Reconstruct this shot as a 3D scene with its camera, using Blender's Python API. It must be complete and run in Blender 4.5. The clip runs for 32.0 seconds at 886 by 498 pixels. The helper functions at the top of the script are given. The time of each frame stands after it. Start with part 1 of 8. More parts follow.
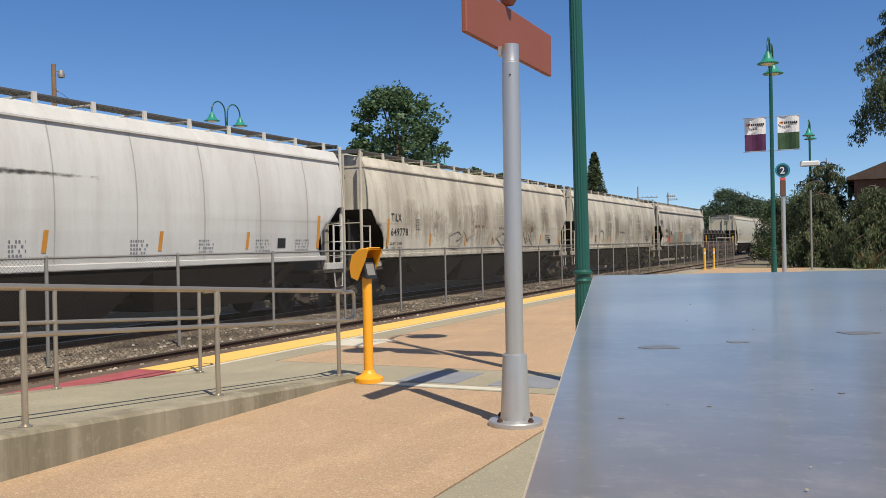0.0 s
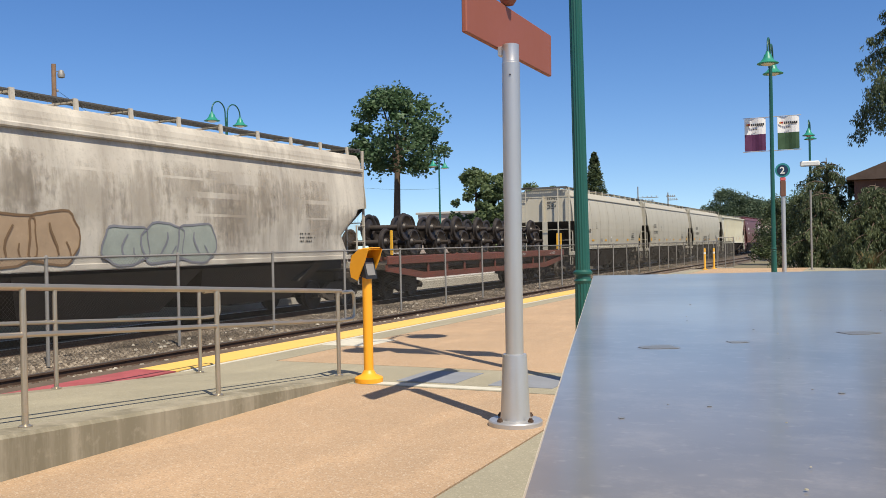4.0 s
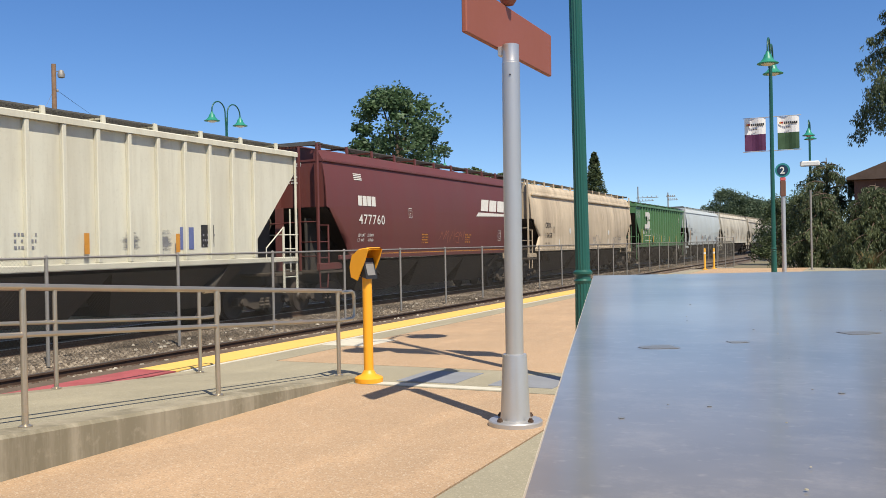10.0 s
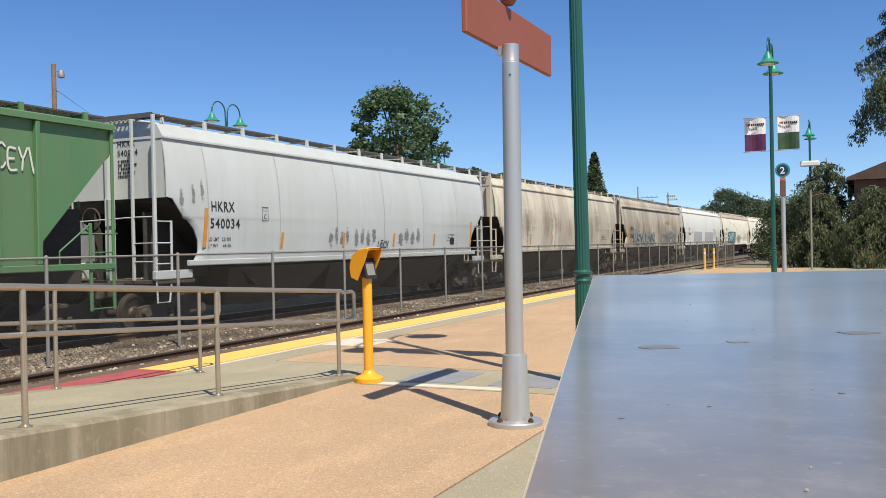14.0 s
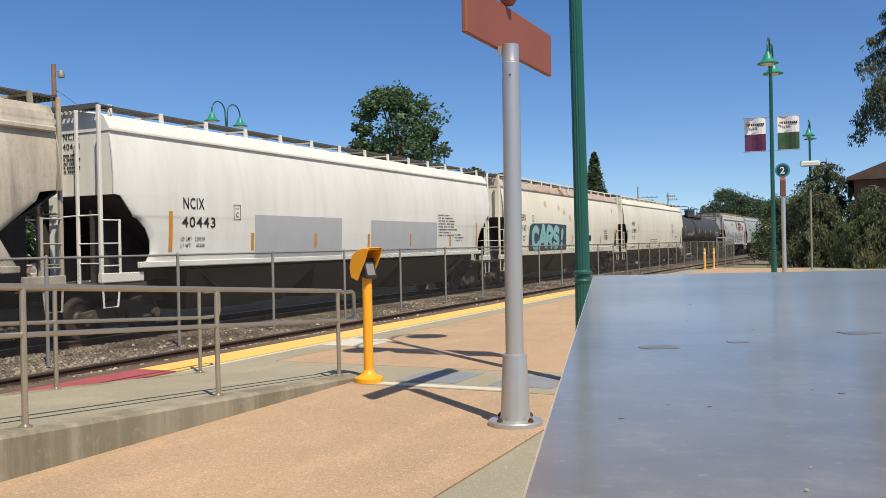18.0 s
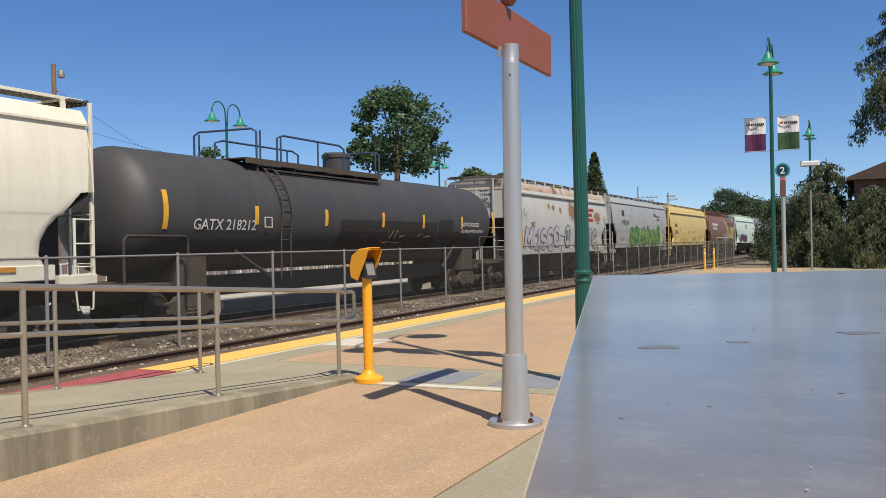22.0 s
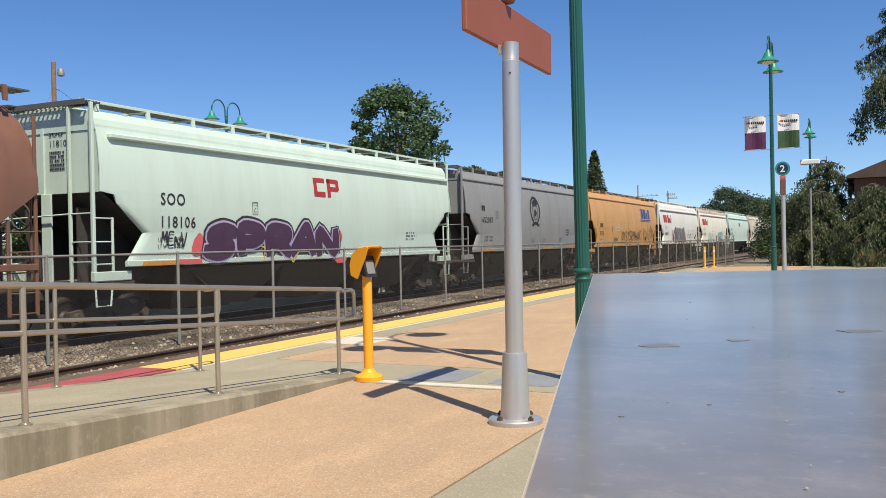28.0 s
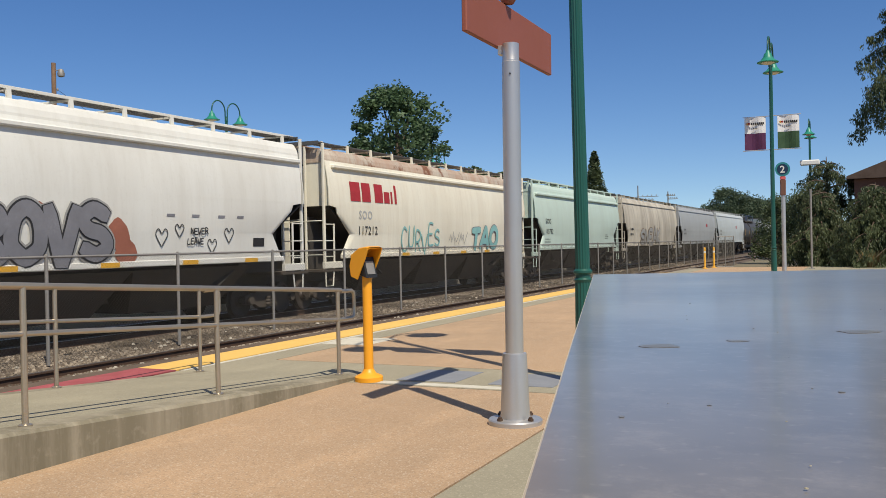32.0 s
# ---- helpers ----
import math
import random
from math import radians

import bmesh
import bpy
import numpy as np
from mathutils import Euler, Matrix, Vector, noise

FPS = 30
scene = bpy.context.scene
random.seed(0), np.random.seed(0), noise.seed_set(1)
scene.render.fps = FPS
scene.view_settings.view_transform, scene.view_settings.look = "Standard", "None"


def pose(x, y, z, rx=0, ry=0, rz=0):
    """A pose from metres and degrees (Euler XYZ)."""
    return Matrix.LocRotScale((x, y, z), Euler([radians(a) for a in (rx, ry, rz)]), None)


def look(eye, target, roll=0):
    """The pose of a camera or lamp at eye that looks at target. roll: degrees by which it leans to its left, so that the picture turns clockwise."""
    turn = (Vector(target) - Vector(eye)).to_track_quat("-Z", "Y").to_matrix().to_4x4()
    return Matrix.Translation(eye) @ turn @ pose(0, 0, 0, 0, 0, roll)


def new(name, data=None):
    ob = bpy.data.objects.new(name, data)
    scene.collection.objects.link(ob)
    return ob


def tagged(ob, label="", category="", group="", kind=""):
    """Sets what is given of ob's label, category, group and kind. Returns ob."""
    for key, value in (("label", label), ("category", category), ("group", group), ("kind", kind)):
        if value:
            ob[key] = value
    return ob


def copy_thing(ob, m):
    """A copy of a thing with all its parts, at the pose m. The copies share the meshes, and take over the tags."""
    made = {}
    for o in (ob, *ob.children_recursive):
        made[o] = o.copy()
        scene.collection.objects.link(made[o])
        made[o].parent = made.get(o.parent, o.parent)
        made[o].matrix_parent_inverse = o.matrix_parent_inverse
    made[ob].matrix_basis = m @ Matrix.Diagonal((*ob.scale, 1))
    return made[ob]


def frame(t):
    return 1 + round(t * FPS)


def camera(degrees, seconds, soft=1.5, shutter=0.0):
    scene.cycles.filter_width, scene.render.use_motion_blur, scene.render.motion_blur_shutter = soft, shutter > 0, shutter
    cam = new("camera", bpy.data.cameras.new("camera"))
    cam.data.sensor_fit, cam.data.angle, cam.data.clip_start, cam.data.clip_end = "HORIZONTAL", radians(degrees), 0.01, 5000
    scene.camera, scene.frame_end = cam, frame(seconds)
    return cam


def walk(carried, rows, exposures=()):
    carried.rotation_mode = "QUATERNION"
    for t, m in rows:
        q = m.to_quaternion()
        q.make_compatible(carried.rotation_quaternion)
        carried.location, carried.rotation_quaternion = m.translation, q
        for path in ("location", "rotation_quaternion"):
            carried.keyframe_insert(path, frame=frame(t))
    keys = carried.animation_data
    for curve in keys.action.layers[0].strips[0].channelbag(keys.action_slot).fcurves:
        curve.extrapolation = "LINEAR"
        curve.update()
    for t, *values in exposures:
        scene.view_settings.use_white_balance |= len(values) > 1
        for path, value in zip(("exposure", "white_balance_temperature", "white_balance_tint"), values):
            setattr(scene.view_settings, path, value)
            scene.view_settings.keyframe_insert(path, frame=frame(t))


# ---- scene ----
# The camera stands on a stone plinth beside a railway platform; +Y runs along the track, z = 0 is the platform.
EYE = Vector((0, 0, 1.56))


def aim(tilt):
    p, a = radians(tilt), radians(25.0)
    target = EYE + 10 * Vector((-math.sin(a) * math.cos(p), math.cos(a) * math.cos(p), math.sin(p)))
    return look(EYE, target, -1.146)


cam = camera(53.0, 32.0, soft=0.62)
walk(cam, [(0, aim(-0.1835)), (25.5, aim(-0.1835)), (27.5, aim(-0.256)), (28.0, aim(-0.29)), (28.6, aim(-0.25)), (32, aim(-0.25))],
     [(0, 0.08), (1, 0.18), (2, 0.26), (6, 0.29), (9, 0.32), (11, 0.36), (13, 0.38), (14, 0.34), (17, 0.28), (18, 0.15), (19, 0.0), (20, 0.0), (21, 0.0), (22, 0.1), (23, 0.34), (25, 0.34), (28, 0.3), (29, 0.18), (31, 0.22), (32, -0.03)])

# ---- light ----
TO_SUN = Vector((1.80, -1.47, 3.45)).normalized()
world = bpy.data.worlds.new("sky")
scene.world = world
world.use_nodes = True
wn = world.node_tree.nodes
sky = wn.new("ShaderNodeTexSky")
sky.sky_type = "NISHITA"
sky.sun_disc = False
sky.sun_elevation = math.asin(TO_SUN.z)
sky.sun_rotation = math.atan2(TO_SUN.x, TO_SUN.y)
sky.altitude = 800
sky.air_density, sky.dust_density, sky.ozone_density = 1.0, 0.0, 2.0
wn["Background"].inputs["Strength"].default_value = 0.112
vivid = wn.new("ShaderNodeHueSaturation")
vivid.inputs["Hue"].default_value = 0.509
split, paler = wn.new("ShaderNodeSeparateXYZ"), wn.new("ShaderNodeMapRange")
for socket, value in zip(("From Min", "From Max", "To Min", "To Max"), (0.28, 0.9, 1.27, 0.6)):
    paler.inputs[socket].default_value = value
world.node_tree.links.new(paler.outputs[0], vivid.inputs["Saturation"])
world.node_tree.links.new(split.outputs["Z"], paler.inputs["Value"])
lift = wn.new("ShaderNodeVectorMath")
lift.operation = "ADD"
lift.inputs[1].default_value = (0, 0, 0.05)
way = wn.new("ShaderNodeTexCoord").outputs["Generated"]
world.node_tree.links.new(way, lift.inputs[0])
world.node_tree.links.new(way, split.inputs[0])
world.node_tree.links.new(lift.outputs[0], sky.inputs["Vector"])
world.node_tree.links.new(sky.outputs[0], vivid.inputs["Color"])
world.node_tree.links.new(vivid.outputs[0], wn["Background"].inputs["Color"])
sun = new("sun", bpy.data.lights.new("sun", "SUN"))
sun.data.energy, sun.data.angle, sun.data.color = 5.2, radians(0.53), (1.0, 0.915, 0.775)
sun.matrix_world = look(TO_SUN * 60, (0, 0, 0))


# ---- materials ----
def nodes_of(m):
    m.use_nodes = True
    return m.node_tree.nodes, m.node_tree.links, m.node_tree.nodes["Principled BSDF"]


def noise_node(n, l, vec, scale, detail=3.0, rough=0.6):
    t = n.new("ShaderNodeTexNoise")
    t.inputs["Scale"].default_value, t.inputs["Detail"].default_value, t.inputs["Roughness"].default_value = scale, detail, rough
    l.new(vec, t.inputs["Vector"])
    return t.outputs["Fac"]


def ramp(n, l, fac, lo, hi, a=(0, 0, 0, 1), b=(1, 1, 1, 1)):
    r = n.new("ShaderNodeValToRGB")
    r.color_ramp.elements[0].position, r.color_ramp.elements[1].position = lo, hi
    r.color_ramp.elements[0].color, r.color_ramp.elements[1].color = a, b
    l.new(fac, r.inputs["Fac"])
    return r.outputs["Color"]


def mixed(n, l, fac, a, b, how="MIX"):
    x = n.new("ShaderNodeMix")
    x.data_type, x.blend_type = "RGBA", how
    for sock, val in ((x.inputs[0], fac), (x.inputs[6], a), (x.inputs[7], b)):
        if isinstance(val, (float, int)):
            sock.default_value = val
        elif isinstance(val, tuple):
            sock.default_value = (*val[:3], 1)
        else:
            l.new(val, sock)
    return x.outputs[2]


def stretched(n, l, sx, sy, sz):
    tc, mp = n.new("ShaderNodeTexCoord"), n.new("ShaderNodeMapping")
    mp.inputs["Scale"].default_value = (sx, sy, sz)
    l.new(tc.outputs["Object"], mp.inputs["Vector"])
    return mp.outputs["Vector"]


def mat(name, col, rough=0.6, metal=0.0, var=0.25, scale=1.5, grain=40.0, bump=0.15, col2=None, rand=0.0):
    """A plain surface with stains at one scale and grain at another."""
    m = bpy.data.materials.new(name)
    n, l, p = nodes_of(m)
    vec = stretched(n, l, 1, 1, 1)
    big, fine = noise_node(n, l, vec, scale, 5), noise_node(n, l, vec, grain, 3)
    other = col2 or tuple(c * (1 - var) for c in col)
    c = mixed(n, l, ramp(n, l, big, 0.35, 0.68), col, other)
    c = mixed(n, l, ramp(n, l, fine, 0.3, 0.75), c, tuple(x * (1 - 0.6 * var) for x in col))
    if rand:
        info = n.new("ShaderNodeObjectInfo")
        hsv = n.new("ShaderNodeHueSaturation")
        mr = n.new("ShaderNodeMapRange")
        mr.inputs["To Min"].default_value, mr.inputs["To Max"].default_value = 1 - rand, 1 + rand
        l.new(info.outputs["Random"], mr.inputs["Value"])
        l.new(mr.outputs[0], hsv.inputs["Value"])
        l.new(c, hsv.inputs["Color"])
        c = hsv.outputs["Color"]
    l.new(c, p.inputs["Base Color"])
    p.inputs["Metallic"].default_value = metal
    l.new(ramp(n, l, big, 0.2, 0.8, (rough * 0.85,) * 3 + (1,), (min(1, rough * 1.15),) * 3 + (1,)), p.inputs["Roughness"])
    if bump:
        b = n.new("ShaderNodeBump")
        b.inputs["Strength"].default_value, b.inputs["Distance"].default_value = bump, 0.01
        l.new(fine, b.inputs["Height"])
        l.new(b.outputs[0], p.inputs["Normal"])
    return m


def paint(name, col, dirt=(0.16, 0.12, 0.08), amount=0.3, rust=0.0, rough=0.5, across=2.2):
    """Weathered freight car paint: streaks that run down, grime in clouds, rust where asked."""
    m = bpy.data.materials.new(name)
    n, l, p = nodes_of(m)
    tc, add = n.new("ShaderNodeTexCoord"), n.new("ShaderNodeVectorMath")
    add.operation = "ADD"
    l.new(tc.outputs["Object"], add.inputs[0])
    add.inputs[1].default_value = (sum(ord(ch) for ch in name) % 97 * 3.1, sum(ord(ch) for ch in name) % 53 * 7.7, 0)
    mp = n.new("ShaderNodeMapping")
    mp.inputs["Scale"].default_value = (across, across, across * 0.1)
    l.new(add.outputs[0], mp.inputs["Vector"])
    streak = noise_node(n, l, mp.outputs["Vector"], 1.3, 7, 0.72)
    broad_map = n.new("ShaderNodeMapping")
    broad_map.inputs["Scale"].default_value = (across * 0.45, across * 0.45, across * 0.06)
    l.new(add.outputs[0], broad_map.inputs["Vector"])
    broad = noise_node(n, l, broad_map.outputs["Vector"], 1.0, 4, 0.5)
    cloud = noise_node(n, l, add.outputs[0], 0.55, 6, 0.6)
    fine = noise_node(n, l, add.outputs[0], 14, 4)
    c = mixed(n, l, ramp(n, l, cloud, 0.3, 0.75), col, tuple(x * (1 - 0.35 * amount) for x in col))
    f = n.new("ShaderNodeMath")
    f.operation = "MULTIPLY"
    f.inputs[1].default_value = amount
    l.new(ramp(n, l, streak, 0.46, 0.74), f.inputs[0])
    c = mixed(n, l, f.outputs[0], c, dirt)
    wide_streak = n.new("ShaderNodeMath")
    wide_streak.operation = "MULTIPLY"
    wide_streak.inputs[1].default_value = min(1.0, amount * 1.05)
    l.new(ramp(n, l, broad, 0.46, 0.62), wide_streak.inputs[0])
    c = mixed(n, l, wide_streak.outputs[0], c, tuple(0.55 * a + 0.45 * b for a, b in zip(dirt, col)))
    spot = n.new("ShaderNodeMath")
    spot.operation = "MULTIPLY"
    spot.inputs[1].default_value = 0.25 * amount + 0.03
    l.new(ramp(n, l, fine, 0.55, 0.7), spot.inputs[0])
    c = mixed(n, l, spot.outputs[0], c, dirt)
    if rust:
        blot = noise_node(n, l, add.outputs[0], 0.9, 6, 0.65)
        c = mixed(n, l, ramp(n, l, blot, 0.66 - 0.14 * rust, 0.74 - 0.14 * rust), c, (0.20, 0.085, 0.035))
    l.new(c, p.inputs["Base Color"])
    p.inputs["Roughness"].default_value = rough
    b = n.new("ShaderNodeBump")
    b.inputs["Strength"].default_value, b.inputs["Distance"].default_value = 0.12, 0.02
    l.new(cloud, b.inputs["Height"])
    l.new(b.outputs[0], p.inputs["Normal"])
    return m


def aggregate(name, col, col2, speck=1.0):
    """Concrete with fine exposed stones, worn clouds and dark spots."""
    m = bpy.data.materials.new(name)
    n, l, p = nodes_of(m)
    vec = stretched(n, l, 1, 1, 1)
    cloud = noise_node(n, l, vec, 0.45, 6, 0.6)
    wear = noise_node(n, l, stretched(n, l, 2.2, 0.7, 1), 1.1, 6, 0.65)
    stone = n.new("ShaderNodeTexVoronoi")
    stone.inputs["Scale"].default_value = 95
    l.new(vec, stone.inputs["Vector"])
    c = mixed(n, l, ramp(n, l, cloud, 0.35, 0.7), col, col2)
    c = mixed(n, l, ramp(n, l, wear, 0.5, 0.72, (0, 0, 0, 1), (0.55, 0.55, 0.55, 1)), c, tuple(min(1, x * 1.22) for x in col))
    sep = n.new("ShaderNodeSeparateColor")
    l.new(stone.outputs["Color"], sep.inputs[0])
    c = mixed(n, l, ramp(n, l, sep.outputs[0], 0.62, 0.95, (0, 0, 0, 1), (speck * 0.6,) * 3 + (1,)), c, tuple(x * 0.45 for x in col))
    c = mixed(n, l, ramp(n, l, sep.outputs[1], 0.78, 0.98, (0, 0, 0, 1), (speck * 0.5,) * 3 + (1,)), c, (0.62, 0.55, 0.44))
    spot = noise_node(n, l, vec, 5.0, 4, 0.5)
    c = mixed(n, l, ramp(n, l, spot, 0.66, 0.74, (0, 0, 0, 1), (0.35, 0.35, 0.35, 1)), c, tuple(x * 0.5 for x in col))
    l.new(c, p.inputs["Base Color"])
    p.inputs["Roughness"].default_value = 0.88
    b = n.new("ShaderNodeBump")
    b.inputs["Strength"].default_value, b.inputs["Distance"].default_value = 0.25, 0.004
    l.new(stone.outputs["Distance"], b.inputs["Height"])
    l.new(b.outputs[0], p.inputs["Normal"])
    return m


def polished(name, col, col2):
    """Dull polished stone with cloudy patches and fine flecks."""
    m = bpy.data.materials.new(name)
    n, l, p = nodes_of(m)
    vec = stretched(n, l, 1, 1, 1)
    cloud, fleck = noise_node(n, l, vec, 3.2, 6, 0.65), noise_node(n, l, vec, 130, 2)
    film = noise_node(n, l, stretched(n, l, 1, 2.5, 1), 7, 5, 0.7)
    c = mixed(n, l, ramp(n, l, cloud, 0.32, 0.7), col, col2)
    c = mixed(n, l, ramp(n, l, fleck, 0.62, 0.72, (0, 0, 0, 1), (0.22, 0.22, 0.22, 1)), c, tuple(min(1, x * 1.9) for x in col))
    c = mixed(n, l, ramp(n, l, film, 0.55, 0.75, (0, 0, 0, 1), (0.4, 0.4, 0.4, 1)), c, tuple(x * 1.35 for x in col))
    scuff = noise_node(n, l, stretched(n, l, 1, 1, 1), 22, 8, 0.8)
    c = mixed(n, l, ramp(n, l, scuff, 0.50, 0.78, (0, 0, 0, 1), (0.55, 0.55, 0.55, 1)), c, tuple(min(1, x * 1.6) for x in col))
    l.new(c, p.inputs["Base Color"])
    l.new(ramp(n, l, cloud, 0.3, 0.75, (0.15, 0.15, 0.15, 1), (0.19, 0.19, 0.19, 1)), p.inputs["Roughness"])
    p.inputs["Sheen Weight"].default_value, p.inputs["Sheen Roughness"].default_value = 0.6, 0.3
    p.inputs["Specular IOR Level"].default_value = 0.3
    p.inputs["Sheen Tint"].default_value = (0.95, 0.9, 0.82, 1)
    return m


M = {
    "tan": aggregate("tan_exposed_aggregate", (0.43, 0.285, 0.165), (0.345, 0.235, 0.14), 0.75),
    "grey_conc": aggregate("grey_concrete", (0.31, 0.275, 0.19), (0.25, 0.225, 0.155), 0.4),
    "curb": mat("weathered_kerb_concrete", (0.36, 0.32, 0.25), 0.85, 0, 0.55, 1.8, 30, 0.4, (0.19, 0.165, 0.125)),
    "white_line": mat("worn_white_paint", (0.62, 0.58, 0.47), 0.7, 0, 0.25, 3, 40, 0.2),
    "yellow_line": mat("yellow_tactile_paint", (0.80, 0.50, 0.12), 0.6, 0, 0.15, 1.2, 30, 0.2),
    "red_line": mat("faded_red_paint", (0.40, 0.085, 0.092), 0.75, 0, 0.4, 2.5, 30, 0.2),
    "blue_pad": mat("blue_grey_pavers", (0.24, 0.25, 0.27), 0.8, 0, 0.25, 2, 40, 0.3),
    "steel": mat("stainless_steel", (0.54, 0.47, 0.37), 0.34, 0.8, 0.2, 4, 60, 0.05),
    "wire": mat("dull_fence_wire", (0.115, 0.105, 0.088), 0.65, 0.3, 0.3, 5, 60, 0.1),
    "galv": mat("galvanised_steel", (0.34, 0.32, 0.29), 0.6, 0.5, 0.3, 5, 60, 0.1),
    "alu": mat("brushed_aluminium", (0.52, 0.51, 0.495), 0.36, 0.62, 0.12, 2, 80, 0.05),
    "green": mat("dark_green_enamel", (0.012, 0.088, 0.066), 0.38, 0, 0.2, 2, 60, 0.05),
    "green_shade": mat("teal_green_shade", (0.02, 0.24, 0.16), 0.4, 0, 0.2, 3, 60, 0.05),
    "rustred": mat("rust_red_sign_panel", (0.27, 0.078, 0.045), 0.6, 0, 0.1, 1.5, 60, 0.05),
    "orange": mat("orange_yellow_plastic", (0.85, 0.36, 0.015), 0.45, 0, 0.1, 3, 60, 0.05),
    "black": mat("black_plastic", (0.02, 0.02, 0.02), 0.5, 0, 0.3, 5, 60, 0.05),
    "stone": polished("polished_grey_stone", (0.215, 0.19, 0.16), (0.08, 0.073, 0.066)),
    "stain": mat("dark_dried_stain", (0.185, 0.172, 0.145), 0.3, 0, 0.3, 20, 60, 0.0),
    "edge": mat("dark_brown_edge_concrete", (0.14, 0.098, 0.068), 0.9, 0, 0.4, 3, 30, 0.3),
    "kerb_face": paint("streaked_kerb_concrete", (0.205, 0.178, 0.118), (0.42, 0.37, 0.275), 0.75, 0, 0.9),
    "seam_grey": mat("grey_weld_line", (0.25, 0.245, 0.235), 0.6, 0, 0.3, 5, 40, 0.0),
    "seam_faint": mat("faint_weld_line", (0.42, 0.42, 0.40), 0.6, 0, 0.3, 5, 40, 0.0),
    "seam": mat("darker_weld_line", (0.27, 0.235, 0.18), 0.6, 0, 0.3, 5, 40, 0.0),
    "stone_pale": mat("pale_ballast_stone", (0.46, 0.41, 0.33), 0.9, 0, 0.4, 6, 30, 0.5),
    "rail_rust": mat("rusty_rail_steel", (0.10, 0.058, 0.036), 0.75, 0.2, 0.4, 4, 40, 0.3),
    "rail_top": mat("worn_rail_head", (0.40, 0.36, 0.32), 0.35, 0.8, 0.2, 4, 40, 0.1),
    "tie": mat("weathered_timber_tie", (0.10, 0.075, 0.055), 0.9, 0, 0.4, 6, 50, 0.5),
    "ground": mat("dry_ground", (0.20, 0.165, 0.11), 0.95, 0, 0.4, 0.15, 8, 0.3, (0.11, 0.11, 0.055)),
    "bark": mat("tree_bark", (0.11, 0.075, 0.05), 0.9, 0, 0.4, 6, 30, 0.6),
    "wood_pole": mat("weathered_pole_timber", (0.26, 0.155, 0.09), 0.85, 0, 0.4, 3, 30, 0.4),
    "under": mat("grimy_underframe", (0.058, 0.046, 0.034), 0.85, 0, 0.5, 3, 30, 0.3, (0.10, 0.076, 0.054)),
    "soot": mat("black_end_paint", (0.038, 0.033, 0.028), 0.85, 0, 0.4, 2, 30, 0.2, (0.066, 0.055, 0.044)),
    "tread": mat("bare_wheel_steel", (0.045, 0.036, 0.03), 0.5, 0.2, 0.4, 6, 40, 0.1),
    "wheel": mat("dark_wheel_steel", (0.06, 0.046, 0.036), 0.6, 0.2, 0.4, 5, 40, 0.2),
    "grate": mat("galvanised_grating", (0.10, 0.097, 0.093), 0.75, 0.1, 0.3, 5, 40, 0.2),
    "black_txt": mat("black_stencil", (0.025, 0.024, 0.025), 0.6, 0, 0.4, 5, 60, 0.0),
    "white_txt": mat("white_stencil", (0.66, 0.64, 0.58), 0.6, 0, 0.2, 5, 60, 0.0),
    "yellow_txt": mat("yellow_reflector", (0.75, 0.40, 0.03), 0.5, 0, 0.25, 5, 60, 0.0),
    "orange_txt": mat("faded_orange_reflector", (0.62, 0.27, 0.035), 0.5, 0, 0.3, 5, 60, 0.0),
    "red_txt": mat("red_lettering", (0.38, 0.025, 0.03), 0.6, 0, 0.2, 5, 60, 0.0),
    "blue_txt": mat("blue_lettering", (0.04, 0.07, 0.22), 0.6, 0, 0.2, 5, 60, 0.0),
    "grey_txt": mat("grey_patch_paint", (0.40, 0.41, 0.41), 0.6, 0, 0.1, 2, 60, 0.0),
    "rust_txt": mat("rust_patch", (0.33, 0.19, 0.095), 0.85, 0, 0.4, 3, 20, 0.2),
}


def leafy(name, col, col2, rough=0.6, thin=0.38):
    """Leaves that differ from one another."""
    m = bpy.data.materials.new(name)
    n, l, p = nodes_of(m)
    g = n.new("ShaderNodeNewGeometry")
    big = noise_node(n, l, stretched(n, l, 1, 1, 1), 0.5, 3)
    c = mixed(n, l, g.outputs["Random Per Island"], col, col2)
    c = mixed(n, l, ramp(n, l, big, 0.35, 0.7), c, tuple(x * 0.6 for x in col))
    l.new(c, p.inputs["Base Color"])
    p.inputs["Roughness"].default_value = rough
    if thin:
        tr, mx = n.new("ShaderNodeBsdfTranslucent"), n.new("ShaderNodeMixShader")
        l.new(c, tr.inputs["Color"])
        mx.inputs[0].default_value = thin
        l.new(p.outputs[0], mx.inputs[1])
        l.new(tr.outputs[0], mx.inputs[2])
        l.new(mx.outputs[0], n["Material Output"].inputs["Surface"])
    return m


